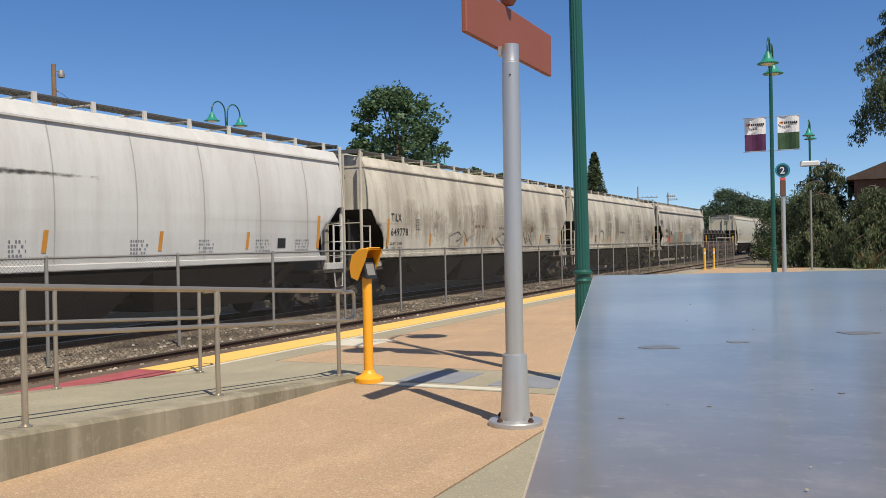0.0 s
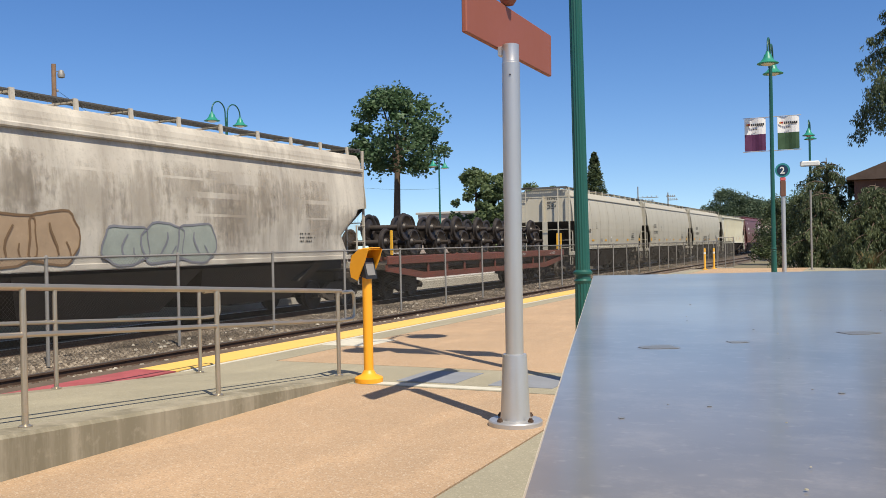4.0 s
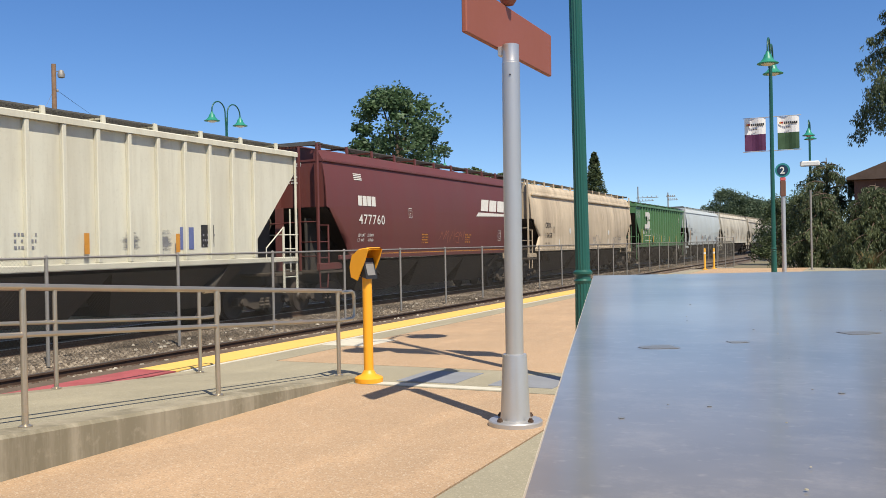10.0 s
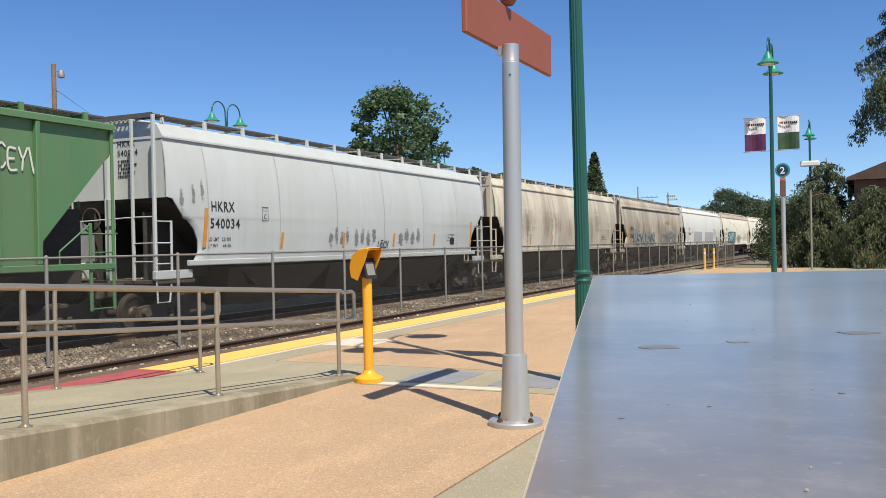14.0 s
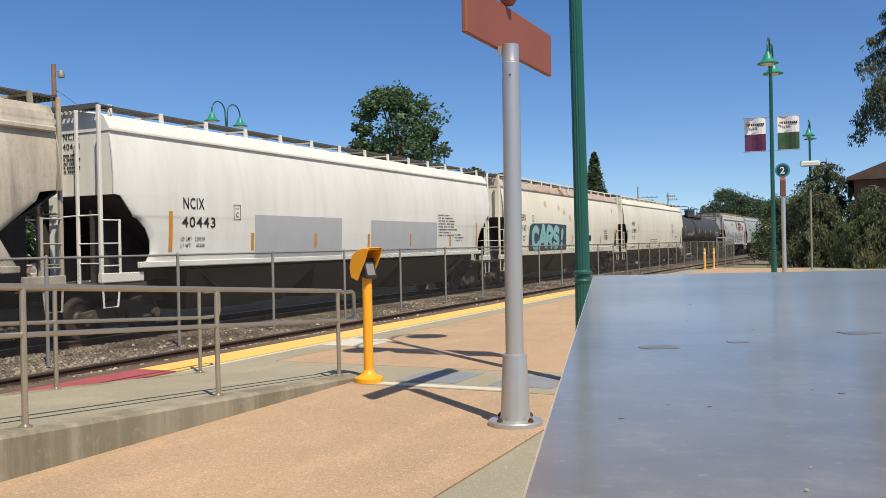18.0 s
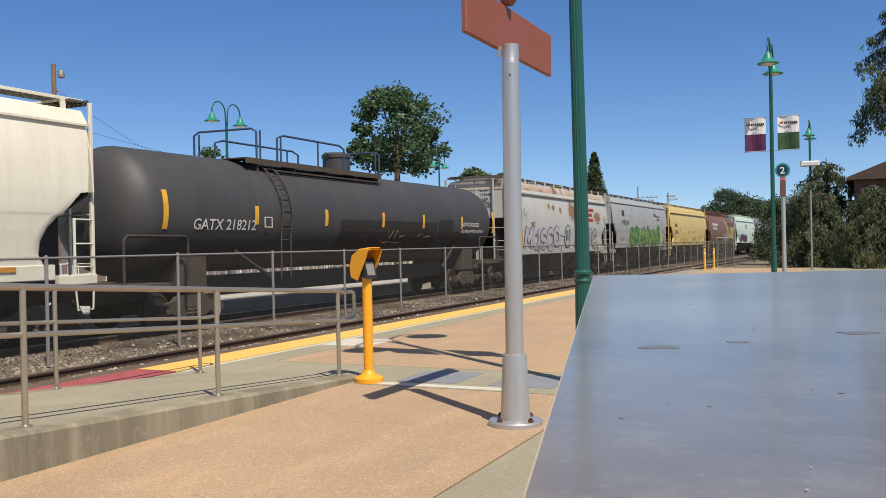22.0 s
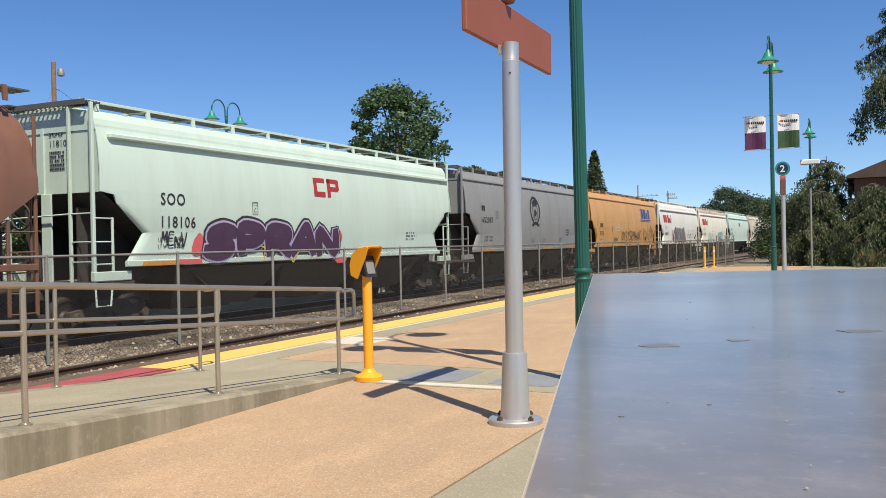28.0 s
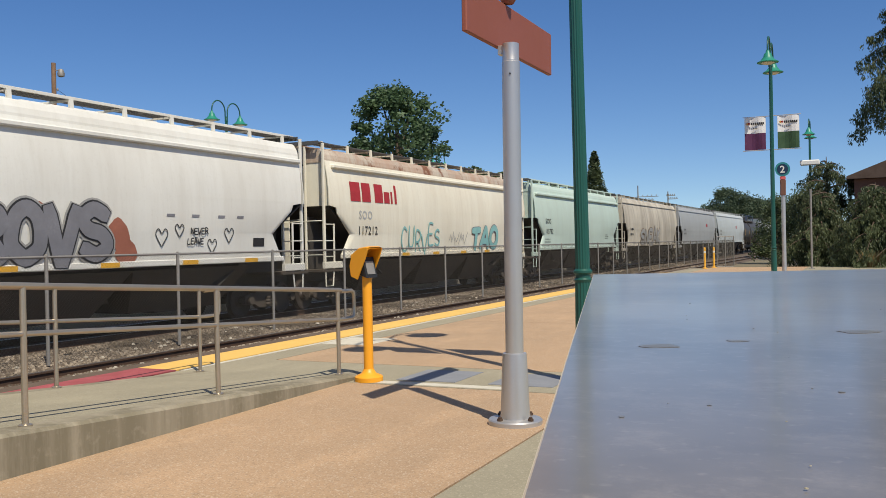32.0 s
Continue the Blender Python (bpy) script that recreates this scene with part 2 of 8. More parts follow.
def stain(name, col, most=0.8, along=1.6, up=9.0):
    """A thin stain with soft, streaky edges that lets the paint below show through."""
    m = bpy.data.materials.new(name)
    n, l, p = nodes_of(m)
    tc = n.new("ShaderNodeTexCoord")
    off = n.new("ShaderNodeVectorMath")
    off.operation = "SUBTRACT"
    l.new(tc.outputs["Generated"], off.inputs[0])
    off.inputs[1].default_value = (0.5, 0.5, 0.5)
    level = n.new("ShaderNodeVectorMath")
    level.operation = "MULTIPLY"
    l.new(off.outputs[0], level.inputs[0])
    level.inputs[1].default_value = (0.0, 2.0, 2.0)
    far = n.new("ShaderNodeVectorMath")
    far.operation = "LENGTH"
    l.new(level.outputs[0], far.inputs[0])
    streaks = noise_node(n, l, stretched(n, l, 1.0, along, up), 1.4, 6, 0.65)
    spots = noise_node(n, l, stretched(n, l, 1, 1, 1), 5.0, 5, 0.6)
    both = n.new("ShaderNodeMath")
    both.operation = "MULTIPLY_ADD"
    l.new(streaks, both.inputs[0])
    both.inputs[1].default_value = 1.5
    l.new(spots, both.inputs[2])
    gap = n.new("ShaderNodeMath")
    gap.operation = "SUBTRACT"
    l.new(both.outputs[0], gap.inputs[0])
    l.new(far.outputs["Value"], gap.inputs[1])
    cover = ramp(n, l, gap.outputs[0], 0.38, 0.95, (0, 0, 0, 1), (most,) * 3 + (1,))
    l.new(mixed(n, l, ramp(n, l, spots, 0.4, 0.65), col, tuple(0.7 * c for c in col)), p.inputs["Base Color"])
    p.inputs["Roughness"].default_value = 0.8
    clear, mx = n.new("ShaderNodeBsdfTransparent"), n.new("ShaderNodeMixShader")
    l.new(cover, mx.inputs[0])
    l.new(clear.outputs[0], mx.inputs[1])
    l.new(p.outputs[0], mx.inputs[2])
    l.new(mx.outputs[0], n["Material Output"].inputs["Surface"])
    return m


M.update({
    "soft_rust_txt": stain("rust_bleeding_through_paint", (0.30, 0.155, 0.065), 0.85),
    "soft_g_cream": stain("faint_ochre_rust_bloom", (0.68, 0.46, 0.17), 0.45),
    "soft_soot": stain("soot_run_down_paint", (0.20, 0.15, 0.10), 0.24, 4.0, 0.7),
    "soft_g_black": stain("black_scrape", (0.05, 0.045, 0.04), 0.8),
    "soft_g_grey": stain("grey_flaked_paint", (0.22, 0.22, 0.23), 0.8),
    "soft_g_brown": stain("brown_smear", (0.20, 0.12, 0.06), 0.7),
    "soft_g_faded": stain("faded_ochre_smear", (0.41, 0.29, 0.18), 0.7),
    "ballast": leafy("ballast_stone", (0.08, 0.061, 0.043), (0.37, 0.305, 0.23), 0.9, 0),
    "bed": mat("dark_gravel_bed", (0.13, 0.098, 0.07), 0.95, 0, 0.5, 9, 25, 0.6, (0.06, 0.045, 0.032)),
    "leaf": leafy("broad_green_leaves", (0.06, 0.118, 0.048), (0.15, 0.225, 0.105)),
    "leaf_dark": leafy("dark_green_leaves", (0.055, 0.082, 0.033), (0.135, 0.17, 0.072), 0.6, 0.35),
    # Far leaves are brightened; leaf_haze also has distance haze mixed into its colour.
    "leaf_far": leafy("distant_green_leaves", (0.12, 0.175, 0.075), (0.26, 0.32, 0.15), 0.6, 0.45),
    "leaf_haze": leafy("hazy_wood_leaves", (0.085, 0.13, 0.075), (0.17, 0.225, 0.135), 0.7, 0.45),
    "leaf_pale": leafy("pale_flowering_leaves", (0.20, 0.24, 0.12), (0.36, 0.38, 0.24)),
    "needle": leafy("drooping_cedar_sprays", (0.075, 0.105, 0.045), (0.23, 0.265, 0.13), 0.6, 0.42),
    "needle_dark": leafy("dark_cedar_sprays", (0.075, 0.11, 0.05), (0.21, 0.245, 0.12), 0.6, 0.45),
    "dry_grass": leafy("dry_grass_blades", (0.22, 0.17, 0.08), (0.36, 0.28, 0.13)),
    "roof_brown": mat("brown_roof_shingles", (0.085, 0.055, 0.04), 0.9, 0, 0.4, 3, 30, 0.5),
    "wall_brown": mat("brown_painted_siding", (0.16, 0.075, 0.05), 0.8, 0, 0.25, 2, 30, 0.2),
    "wall_grey": mat("grey_painted_wall", (0.24, 0.225, 0.21), 0.8, 0, 0.25, 1, 30, 0.2),
    "wall_pink": mat("pale_stucco_wall", (0.55, 0.45, 0.38), 0.85, 0, 0.2, 1, 30, 0.2),
    "white_trim": mat("white_trim_paint", (0.72, 0.71, 0.67), 0.6, 0, 0.15, 2, 40, 0.1),
    "pale_conc": mat("pale_concrete", (0.50, 0.47, 0.41), 0.85, 0, 0.25, 0.6, 40, 0.2),
    "glass_dark": mat("dark_window_glass", (0.02, 0.025, 0.03), 0.08, 0, 0.2, 2, 40, 0.0),
    "purple": mat("purple_banner_cloth", (0.085, 0.016, 0.065), 0.8, 0, 0.2, 3, 60, 0.1),
    "banner_green": mat("green_banner_cloth", (0.03, 0.075, 0.03), 0.8, 0, 0.3, 3, 60, 0.1),
    "banner_white": mat("white_banner_cloth", (0.68, 0.67, 0.66), 0.8, 0, 0.1, 3, 60, 0.1),
    "navy": mat("navy_sign_enamel", (0.012, 0.035, 0.075), 0.4, 0, 0.1, 3, 60, 0.0),
    "teal": mat("teal_sign_enamel", (0.03, 0.22, 0.24), 0.4, 0, 0.1, 3, 60, 0.0),
    "bollard": mat("yellow_bollard_plastic", (0.80, 0.42, 0.05), 0.5, 0, 0.15, 3, 60, 0.05),
    "g_teal": mat("teal_spray_paint", (0.26, 0.52, 0.50), 0.6, 0, 0.3, 2, 20, 0.0),
    "g_lime": mat("lime_spray_paint", (0.20, 0.34, 0.09), 0.6, 0, 0.3, 2, 20, 0.0),
    "g_green": mat("green_spray_paint", (0.055, 0.20, 0.06), 0.6, 0, 0.3, 2, 20, 0.0),
    "g_black": mat("black_spray_paint", (0.03, 0.03, 0.032), 0.6, 0, 0.3, 3, 20, 0.0),
    "g_blue": mat("blue_spray_paint", (0.12, 0.15, 0.32), 0.6, 0, 0.3, 2, 20, 0.0),
    "g_grey": mat("grey_spray_paint", (0.22, 0.22, 0.24), 0.6, 0, 0.3, 2, 20, 0.0),
    "g_silver": mat("silver_spray_paint", (0.42, 0.41, 0.38), 0.5, 0.2, 0.3, 2, 20, 0.0),
    "g_white": mat("white_spray_paint", (0.62, 0.62, 0.58), 0.6, 0, 0.2, 2, 20, 0.0),
    "g_pink": mat("coral_spray_paint", (0.65, 0.12, 0.12), 0.6, 0, 0.2, 2, 20, 0.0),
    "g_rust": mat("brick_red_spray_paint", (0.36, 0.13, 0.08), 0.6, 0, 0.3, 2, 20, 0.0),
    "g_yellow": mat("yellow_spray_paint", (0.62, 0.47, 0.12), 0.6, 0, 0.3, 2, 20, 0.0),
    "g_slate": mat("dark_slate_spray_paint", (0.055, 0.075, 0.085), 0.6, 0, 0.3, 2, 20, 0.0),
    "g_cream": mat("pale_yellow_spray_paint", (0.62, 0.52, 0.27), 0.6, 0, 0.25, 2, 20, 0.0),
    "g_plum": mat("plum_spray_paint", (0.07, 0.03, 0.07), 0.6, 0, 0.3, 2, 20, 0.0),
    "g_lilac": mat("lilac_spray_paint", (0.45, 0.38, 0.55), 0.6, 0, 0.3, 2, 20, 0.0),
    "g_faded": mat("faded_ochre_spray_paint", (0.41, 0.29, 0.18), 0.6, 0, 0.3, 2, 20, 0.0),
    "g_mist": mat("faded_teal_spray_paint", (0.33, 0.36, 0.31), 0.6, 0, 0.3, 2, 20, 0.0),
    "g_soot": mat("thin_soot_smear", (0.40, 0.35, 0.265), 0.7, 0, 0.3, 2, 20, 0.0),
    "g_frost": mat("pale_grey_spray_paint", (0.46, 0.45, 0.46), 0.6, 0, 0.3, 2, 20, 0.0),
    "g_mint": mat("mint_spray_paint", (0.30, 0.48, 0.36), 0.6, 0, 0.3, 2, 20, 0.0),
    "g_umber": mat("dark_umber_paint", (0.095, 0.06, 0.042), 0.7, 0, 0.4, 2, 20, 0.0),
    "g_brown": mat("brown_ink_tag", (0.20, 0.12, 0.06), 0.6, 0, 0.3, 2, 20, 0.0),
})


# ---- mesh building ----
class Solid:
    """Vertices and faces that are gathered into one mesh."""

    def __init__(self):
        self.v, self.f = [], []

    def add(self, verts, faces):
        k = len(self.v)
        self.v += [tuple(p) for p in verts]
        self.f += [tuple(i + k for i in f) for f in faces]
        return self

    def box(self, x0, x1, y0, y1, z0, z1, c=0.0):
        if c <= 0:
            v = [(x, y, z) for x in (x0, x1) for y in (y0, y1) for z in (z0, z1)]
            return self.add(v, [(0, 1, 3, 2), (4, 6, 7, 5), (0, 4, 5, 1), (2, 3, 7, 6), (0, 2, 6, 4), (1, 5, 7, 3)])
        c = min(c, (x1 - x0) / 2.01, (y1 - y0) / 2.01, (z1 - z0) / 2.01)
        ring = lambda i, z: [(x0 + i, y0 + i + 0, z)] if False else [
            (x0 + i + c, y0 + i, z), (x1 - i - c, y0 + i, z), (x1 - i, y0 + i + c, z), (x1 - i, y1 - i - c, z),
            (x1 - i - c, y1 - i, z), (x0 + i + c, y1 - i, z), (x0 + i, y1 - i - c, z), (x0 + i, y0 + i + c, z)]
        rows = [ring(c, z0), ring(0, z0 + c), ring(0, z1 - c), ring(c, z1)]
        c2 = c
        rows[0] = [(min(max(x, x0 + c2), x1 - c2), min(max(y, y0 + c2), y1 - c2), z) for x, y, z in ring(0, z0)]
        rows[3] = [(min(max(x, x0 + c2), x1 - c2), min(max(y, y0 + c2), y1 - c2), z) for x, y, z in ring(0, z1)]
        return self.loft(rows)

    def loft(self, rings, caps=True, closed=True):
        n = len(rings[0])
        v = [p for r in rings for p in r]
        f = []
        for i in range(len(rings) - 1):
            for j in range(n if closed else n - 1):
                a, b = i * n + j, i * n + (j + 1) % n
                f.append((a, b, b + n, a + n))
        if caps:
            f += [tuple(range(n - 1, -1, -1)), tuple(range((len(rings) - 1) * n, len(rings) * n))]
        return self.add(v, f)

    def tube(self, pts, r, n=8, caps=True):
        """A round bar along points; r is one radius or one for each point."""
        pts = [Vector(p) for p in pts]
        rs = r if isinstance(r, (list, tuple)) else [r] * len(pts)
        rings, side = [], None
        for i, p in enumerate(pts):
            d = (pts[min(i + 1, len(pts) - 1)] - pts[max(i - 1, 0)]).normalized()
            if side is None:
                side = d.cross(Vector((0, 0, 1)) if abs(d.z) < 0.9 else Vector((1, 0, 0))).normalized()
            side = (side - d * side.dot(d)).normalized()
            up = d.cross(side)
            rings.append([p + rs[i] * (math.cos(a) * side + math.sin(a) * up) for a in (2 * math.pi * k / n for k in range(n))])
        return self.loft(rings, caps)

    def lathe(self, prof, n=24, at=(0, 0, 0)):
        """Turned about the z axis: prof is (radius, z) from bottom to top."""
        return self.loft([[(at[0] + r * math.cos(2 * math.pi * k / n), at[1] + r * math.sin(2 * math.pi * k / n), at[2] + z) for k in range(n)]
                          for r, z in prof])

    def plate(self, pts, d):
        """A flat polygon pushed out by the vector d."""
        pts, d = [Vector(p) for p in pts], Vector(d)
        return self.loft([pts, [p + d for p in pts]])

    def mesh(self, name, smooth=False):
        me = bpy.data.meshes.new(name)
        me.from_pydata(self.v, [], self.f)
        if smooth:
            me.shade_smooth() if smooth is True else me.polygons.foreach_set("use_smooth", [True] * len(me.polygons))
            if smooth is not True:
                me.set_sharp_from_angle(angle=radians(smooth))
        me.materials.append(None)
        return me


def part(name, me, material, parent=None, label="", m=None):
    """One mesh object of its own; meshes may be shared, the material belongs to the object."""
    if isinstance(me, Solid):
        me = me.mesh(name)
    ob = new(name, me)
    ob.material_slots[0].link = "OBJECT"
    ob.material_slots[0].material = M[material] if isinstance(material, str) else material
    if parent is not None:
        ob.parent = parent
    if m is not None:
        ob.matrix_basis = m
    if label:
        ob["label"] = label
    return ob


def thing(name, at, label, category, group="", kind=""):
    ob = new(name)
    ob.empty_display_size = 0.2
    ob.matrix_basis = at if isinstance(at, Matrix) else pose(*at)
    return tagged(ob, label, category, group, kind)


def flat(name, me, material, label, category, kind="structure", parent=None):
    return tagged(part(name, me, material, parent), label, category, "", kind)


# ---- the ground, the platforms and the tracks ----
EDGE = -9.05
NEAR_TRACK, FAR_TRACK = -10.75, -15.14
RAMP_Y = 9.4


def ramp_z(y):
    return max(0.0, 0.0613 * (RAMP_Y - y))


def kerb_top(x, y):
    """Top of the kerb on the platform side or on the track side of the ramp."""
    return 0.88 * ramp_z(y) + 0.035 if x > -6.5 else ramp_z(y) - 0.02


flat("ground", Solid().box(-900, 900, -700, 1500, -2.0, -0.52), "ground", "dry open ground reaching the horizon", "ground")
flat("track_bed", Solid().loft([[(x, y, z) for x, z in ((-19.4, -0.519), (-17.6, -0.34), (-12.6, -0.34), (-11.9, -0.415), (-9.3, -0.415), (-9.1, -0.519))] for y in (-600, 1000)]),
     "bed", "grey-brown gravel bed under two tracks", "track bed")
plat = thing("platform", (0, 0, 0), "concrete station platform with tan and grey paving", "platform", kind="structure")
part("slab", Solid().box(EDGE, 30, -40, 52.0, -0.5, -0.05), "curb", plat)
part("edge_strip", Solid().box(EDGE, -8.72, -40, 52.0, -0.05, -0.004, 0.01), "edge", plat)
part("border_paving", Solid().box(-8.0, -7.42, -40, 50.0, -0.05, 0.0), "grey_conc", plat)
part("ramp_foot_paving", Solid().box(-7.42, -5.36, RAMP_Y - 12, 8.80, -0.05, 0.0).box(-7.42, -5.2, 8.801, 10.28, -0.05, 0.0), "grey_conc", plat)
part("cross_paving", Solid().box(-5.2, -2.42, 8.82, 10.28, -0.05, 0.0), "grey_conc", plat)
part("plain_paving", Solid().box(-2.4, 30, -40, 52.0, -0.05, 0.0), "grey_conc", plat)
for y0, y1 in ((-40, -6), (-6, 1.5), (1.5, 8.80)):
    part("paving_field", Solid().box(-5.36, -2.42, y0 + 0.006, y1 - 0.006, -0.05, 0.0), "tan", plat)
ys = [10.30, 16.6, 23.0, 29.4, 35.8, 42.2, 52.0]
for a, b in zip(ys, ys[1:]):
    for x0, x1 in ((-7.40, -2.42),):
        part("paving_field", Solid().box(x0, x1, a, b - 0.012, -0.05, 0.0), "tan", plat)
flat("warning_strip", Solid().box(-8.715, -8.06, 9.0, 43.5, -0.05, 0.006), "yellow_line", "raised yellow warning strip along the platform edge", "warning strip")
flat("red_strip", Solid().box(-8.715, -8.06, -20, 8.99, -0.05, 0.006), "red_line", "faded red strip along the platform edge", "warning strip")
flat("white_stripe", Solid().box(-8.02, -7.93, 9.0, 43.5, 0.0, 0.004), "white_line", "thin worn white stripe behind the warning strip", "floor marking")
pads = thing("paving_pads", (0, 0, 0), "blue-grey pavers with white borders set in the platform", "paving", kind="structure")
part("pad", Solid().box(-4.9, -4.15, 9.15, 10.0, 0.0, 0.005), "blue_pad", pads)
part("pad", Solid().box(-3.75, -3.0, 9.15, 10.0, 0.0, 0.005), "blue_pad", pads)
part("border", Solid().box(-5.0, -3.4, 8.86, 9.02, 0.0, 0.005), "white_line", pads)
part("border", Solid().box(-7.9, -7.05, 12.2, 13.2, 0.0, 0.004), "white_line", pads)

# the ramp with its kerbs
slope = thing("ramp", (0, 0, 0), "grey concrete ramp with kerbs rising beside the track", "ramp", kind="structure")
yr = [RAMP_Y, 4.4, -6.0]


def wedge(x0, x1, up, y_end=RAMP_Y):
    s = Solid()
    rings = []
    for y in (y_end, 6.8, 3.0, -6.0):
        z = ramp_z(y) + up
        rings.append([(x0, y, -0.04), (x1, y, -0.04), (x1, y, z), (x0, y, z)])
    return s.loft(rings)


part("ramp_surface", wedge(-7.45, -5.66, -0.006), "grey_conc", slope)
for y0, y1 in ((RAMP_Y + 0.1, 1.0), (0.99, -6.0)):
    rings = [[(-5.655, y, -0.03), (-5.36, y, -0.03), (-5.36, y, kerb_top(0, y) - 0.025), (-5.39, y, kerb_top(0, y)), (-5.63, y, kerb_top(0, y)), (-5.655, y, kerb_top(0, y) - 0.02)] for y in np.linspace(y0, y1, 8)]
    part("kerb", Solid().loft(rings), "kerb_face", slope)
part("kerb", wedge(-7.72, -7.46, -0.02), "kerb_face", slope)


def bend(y):
    """Sideways shift and slope of the line, which turns gently away past the platform."""
    d = min(max(0.0, y - 40.0), 90.0)
    return 1.6e-4 * d * d + 3.2e-4 * d * max(0.0, y - 130.0), 3.2e-4 * d


ALONG = (-600, 0, 40, 50, 60, 70, 80, 90, 100, 110, 120, 130, 1000)


def rail_track(name, x, z):
    t = thing(name, (x, 0, z), "rusty steel railway track on timber ties", "railway track", kind="structure")
    for s in (-0.75, 0.75):
        prof = [(s - 0.075, -0.165), (s + 0.075, -0.165), (s + 0.075, -0.15), (s + 0.012, -0.12), (s + 0.012, -0.05), (s + 0.036, -0.035), (s + 0.036, -0.008),
                (s - 0.036, -0.008), (s - 0.036, -0.035), (s - 0.012, -0.05), (s - 0.012, -0.12), (s - 0.075, -0.15)]
        part("rail", Solid().loft([[(px + bend(y)[0], y, pz) for px, pz in prof] for y in ALONG]), "rail_rust", t)
        part("rail_head", Solid().loft([[(s + a + bend(y)[0], y, b) for a, b in ((-0.03, -0.0079), (0.03, -0.0079), (0.03, 0.0), (-0.03, 0.0))] for y in ALONG]), "rail_top", t)
    tie = Solid().box(-1.3, 1.3, -0.115, 0.115, -0.30, -0.155, 0.012).mesh("tie")
    for k in range(130):
        part("tie", tie, "tie", t, m=pose(bend(-4 + k * 0.56)[0], -4 + k * 0.56, 0))
    return t


rail_track("near_track", NEAR_TRACK, -0.275)
rail_track("far_track", FAR_TRACK, -0.2)


def rocks(x0, x1, y0, y1, top, per, lo, hi, seed):
    rng = random.Random(seed)
    s = Solid()
    for _ in range(int((x1 - x0) * (y1 - y0) * per)):
        x, y, r = rng.uniform(x0, x1), rng.uniform(y0, y1), rng.uniform(lo, hi)
        z = top - 0.075 * min(1.0, max(0.0, (x + 12.6) / 0.7))
        a = rng.uniform(0, 6.28)
        ca, sa = math.cos(a) * r, math.sin(a) * r
        w = rng.uniform(0.6, 1.0)
        h = r * rng.uniform(0.5, 0.9)
        v = [(x + ca, y + sa, z), (x - sa * w, y + ca * w, z), (x - ca, y - sa, z), (x + sa * w, y - ca * w, z),
             (x + 0.6 * ca + 0.2 * sa, y + 0.6 * sa, z + h), (x - 0.5 * sa * w, y + 0.5 * ca * w, z + h * 0.9), (x - 0.55 * ca, y - 0.55 * sa, z + h), (x + 0.5 * sa * w, y - 0.5 * ca * w, z + h * 0.8)]
        s.add(v, [(0, 1, 5, 4), (1, 2, 6, 5), (2, 3, 7, 6), (3, 0, 4, 7), (4, 5, 6, 7)])
    return s


flat("ballast_stones", rocks(-14.2, -10.9, 5, 34, -0.345, 300, 0.02, 0.046, 3), "ballast", "loose grey-brown ballast stones", "ballast", "stuff")
flat("ballast_stones", rocks(-14.2, -9.2, 34, 75, -0.345, 34, 0.04, 0.08, 4), "ballast", "loose grey-brown ballast stones", "ballast", "stuff")
flat("pale_stones", rocks(-13.6, -11.0, 6, 30, -0.325, 3, 0.025, 0.06, 5), "stone_pale", "scattered pale ballast stones", "ballast", "stuff")

# ---- chain-link fence between the tracks ----
FX, PITCH, TOP = -12.4, 3.2, 1.50


def fence():
    f = thing("chain_link_fence", (FX, 0, -0.34), "grey galvanised chain-link fence between the tracks", "fence", kind="")
    post = Solid().tube([(0, 0, 0), (0, 0, TOP + 0.34)], 0.032, 8).add([], []).lathe([(0.036, TOP + 0.33), (0.036, TOP + 0.36), (0.01, TOP + 0.38)], 8).mesh("post", 40)
    rail = Solid().tube([(0, 0, TOP + 0.33), (0, PITCH, TOP + 0.33)], 0.021, 8).mesh("top_rail", 40)
    wires = Solid()
    h, p = TOP + 0.30, 0.075
    z0 = 0.06

    def strip(a, b, r=0.0017):
        (y0, q0), (y1, q1) = a, b
        d = Vector((0, y1 - y0, q1 - q0)).normalized()
        u = Vector((1, 0, 0))
        w = d.cross(u)
        ring = [r * (math.cos(t) * u + math.sin(t) * w) for t in (0.785, 2.356, 3.927, 5.498)]
        wires.loft([[Vector((0, y0, q0)) + c for c in ring], [Vector((0, y1, q1)) + c for c in ring]], caps=False)
    for k in range(-int(h / p), int(PITCH / p)):
        y = k * p
        a, b = max(y, 0), min(y + h - z0, PITCH)
        if b > a:
            strip((a, z0 + a - y), (b, z0 + b - y))
            strip((PITCH - a, z0 + a - y), (PITCH - b, z0 + b - y))
    for k in range(int(PITCH / p)):
        strip((k * p, h - 0.01), (k * p + 0.015, h + 0.06), 0.0025)
        strip((k * p + 0.03, h - 0.01), (k * p + 0.015, h + 0.06), 0.0025)
    wm = wires.mesh("mesh_panel")
    y = 10.75 - 3 * PITCH
    for k in range(32):
        part("post", post, "galv", f, m=pose(0, y, 0))
        part("top_rail", rail, "galv", f, m=pose(0, y, 0))
        part("wire_panel", wm, "wire", f, m=pose(0, y, 0))
        y += PITCH


fence()


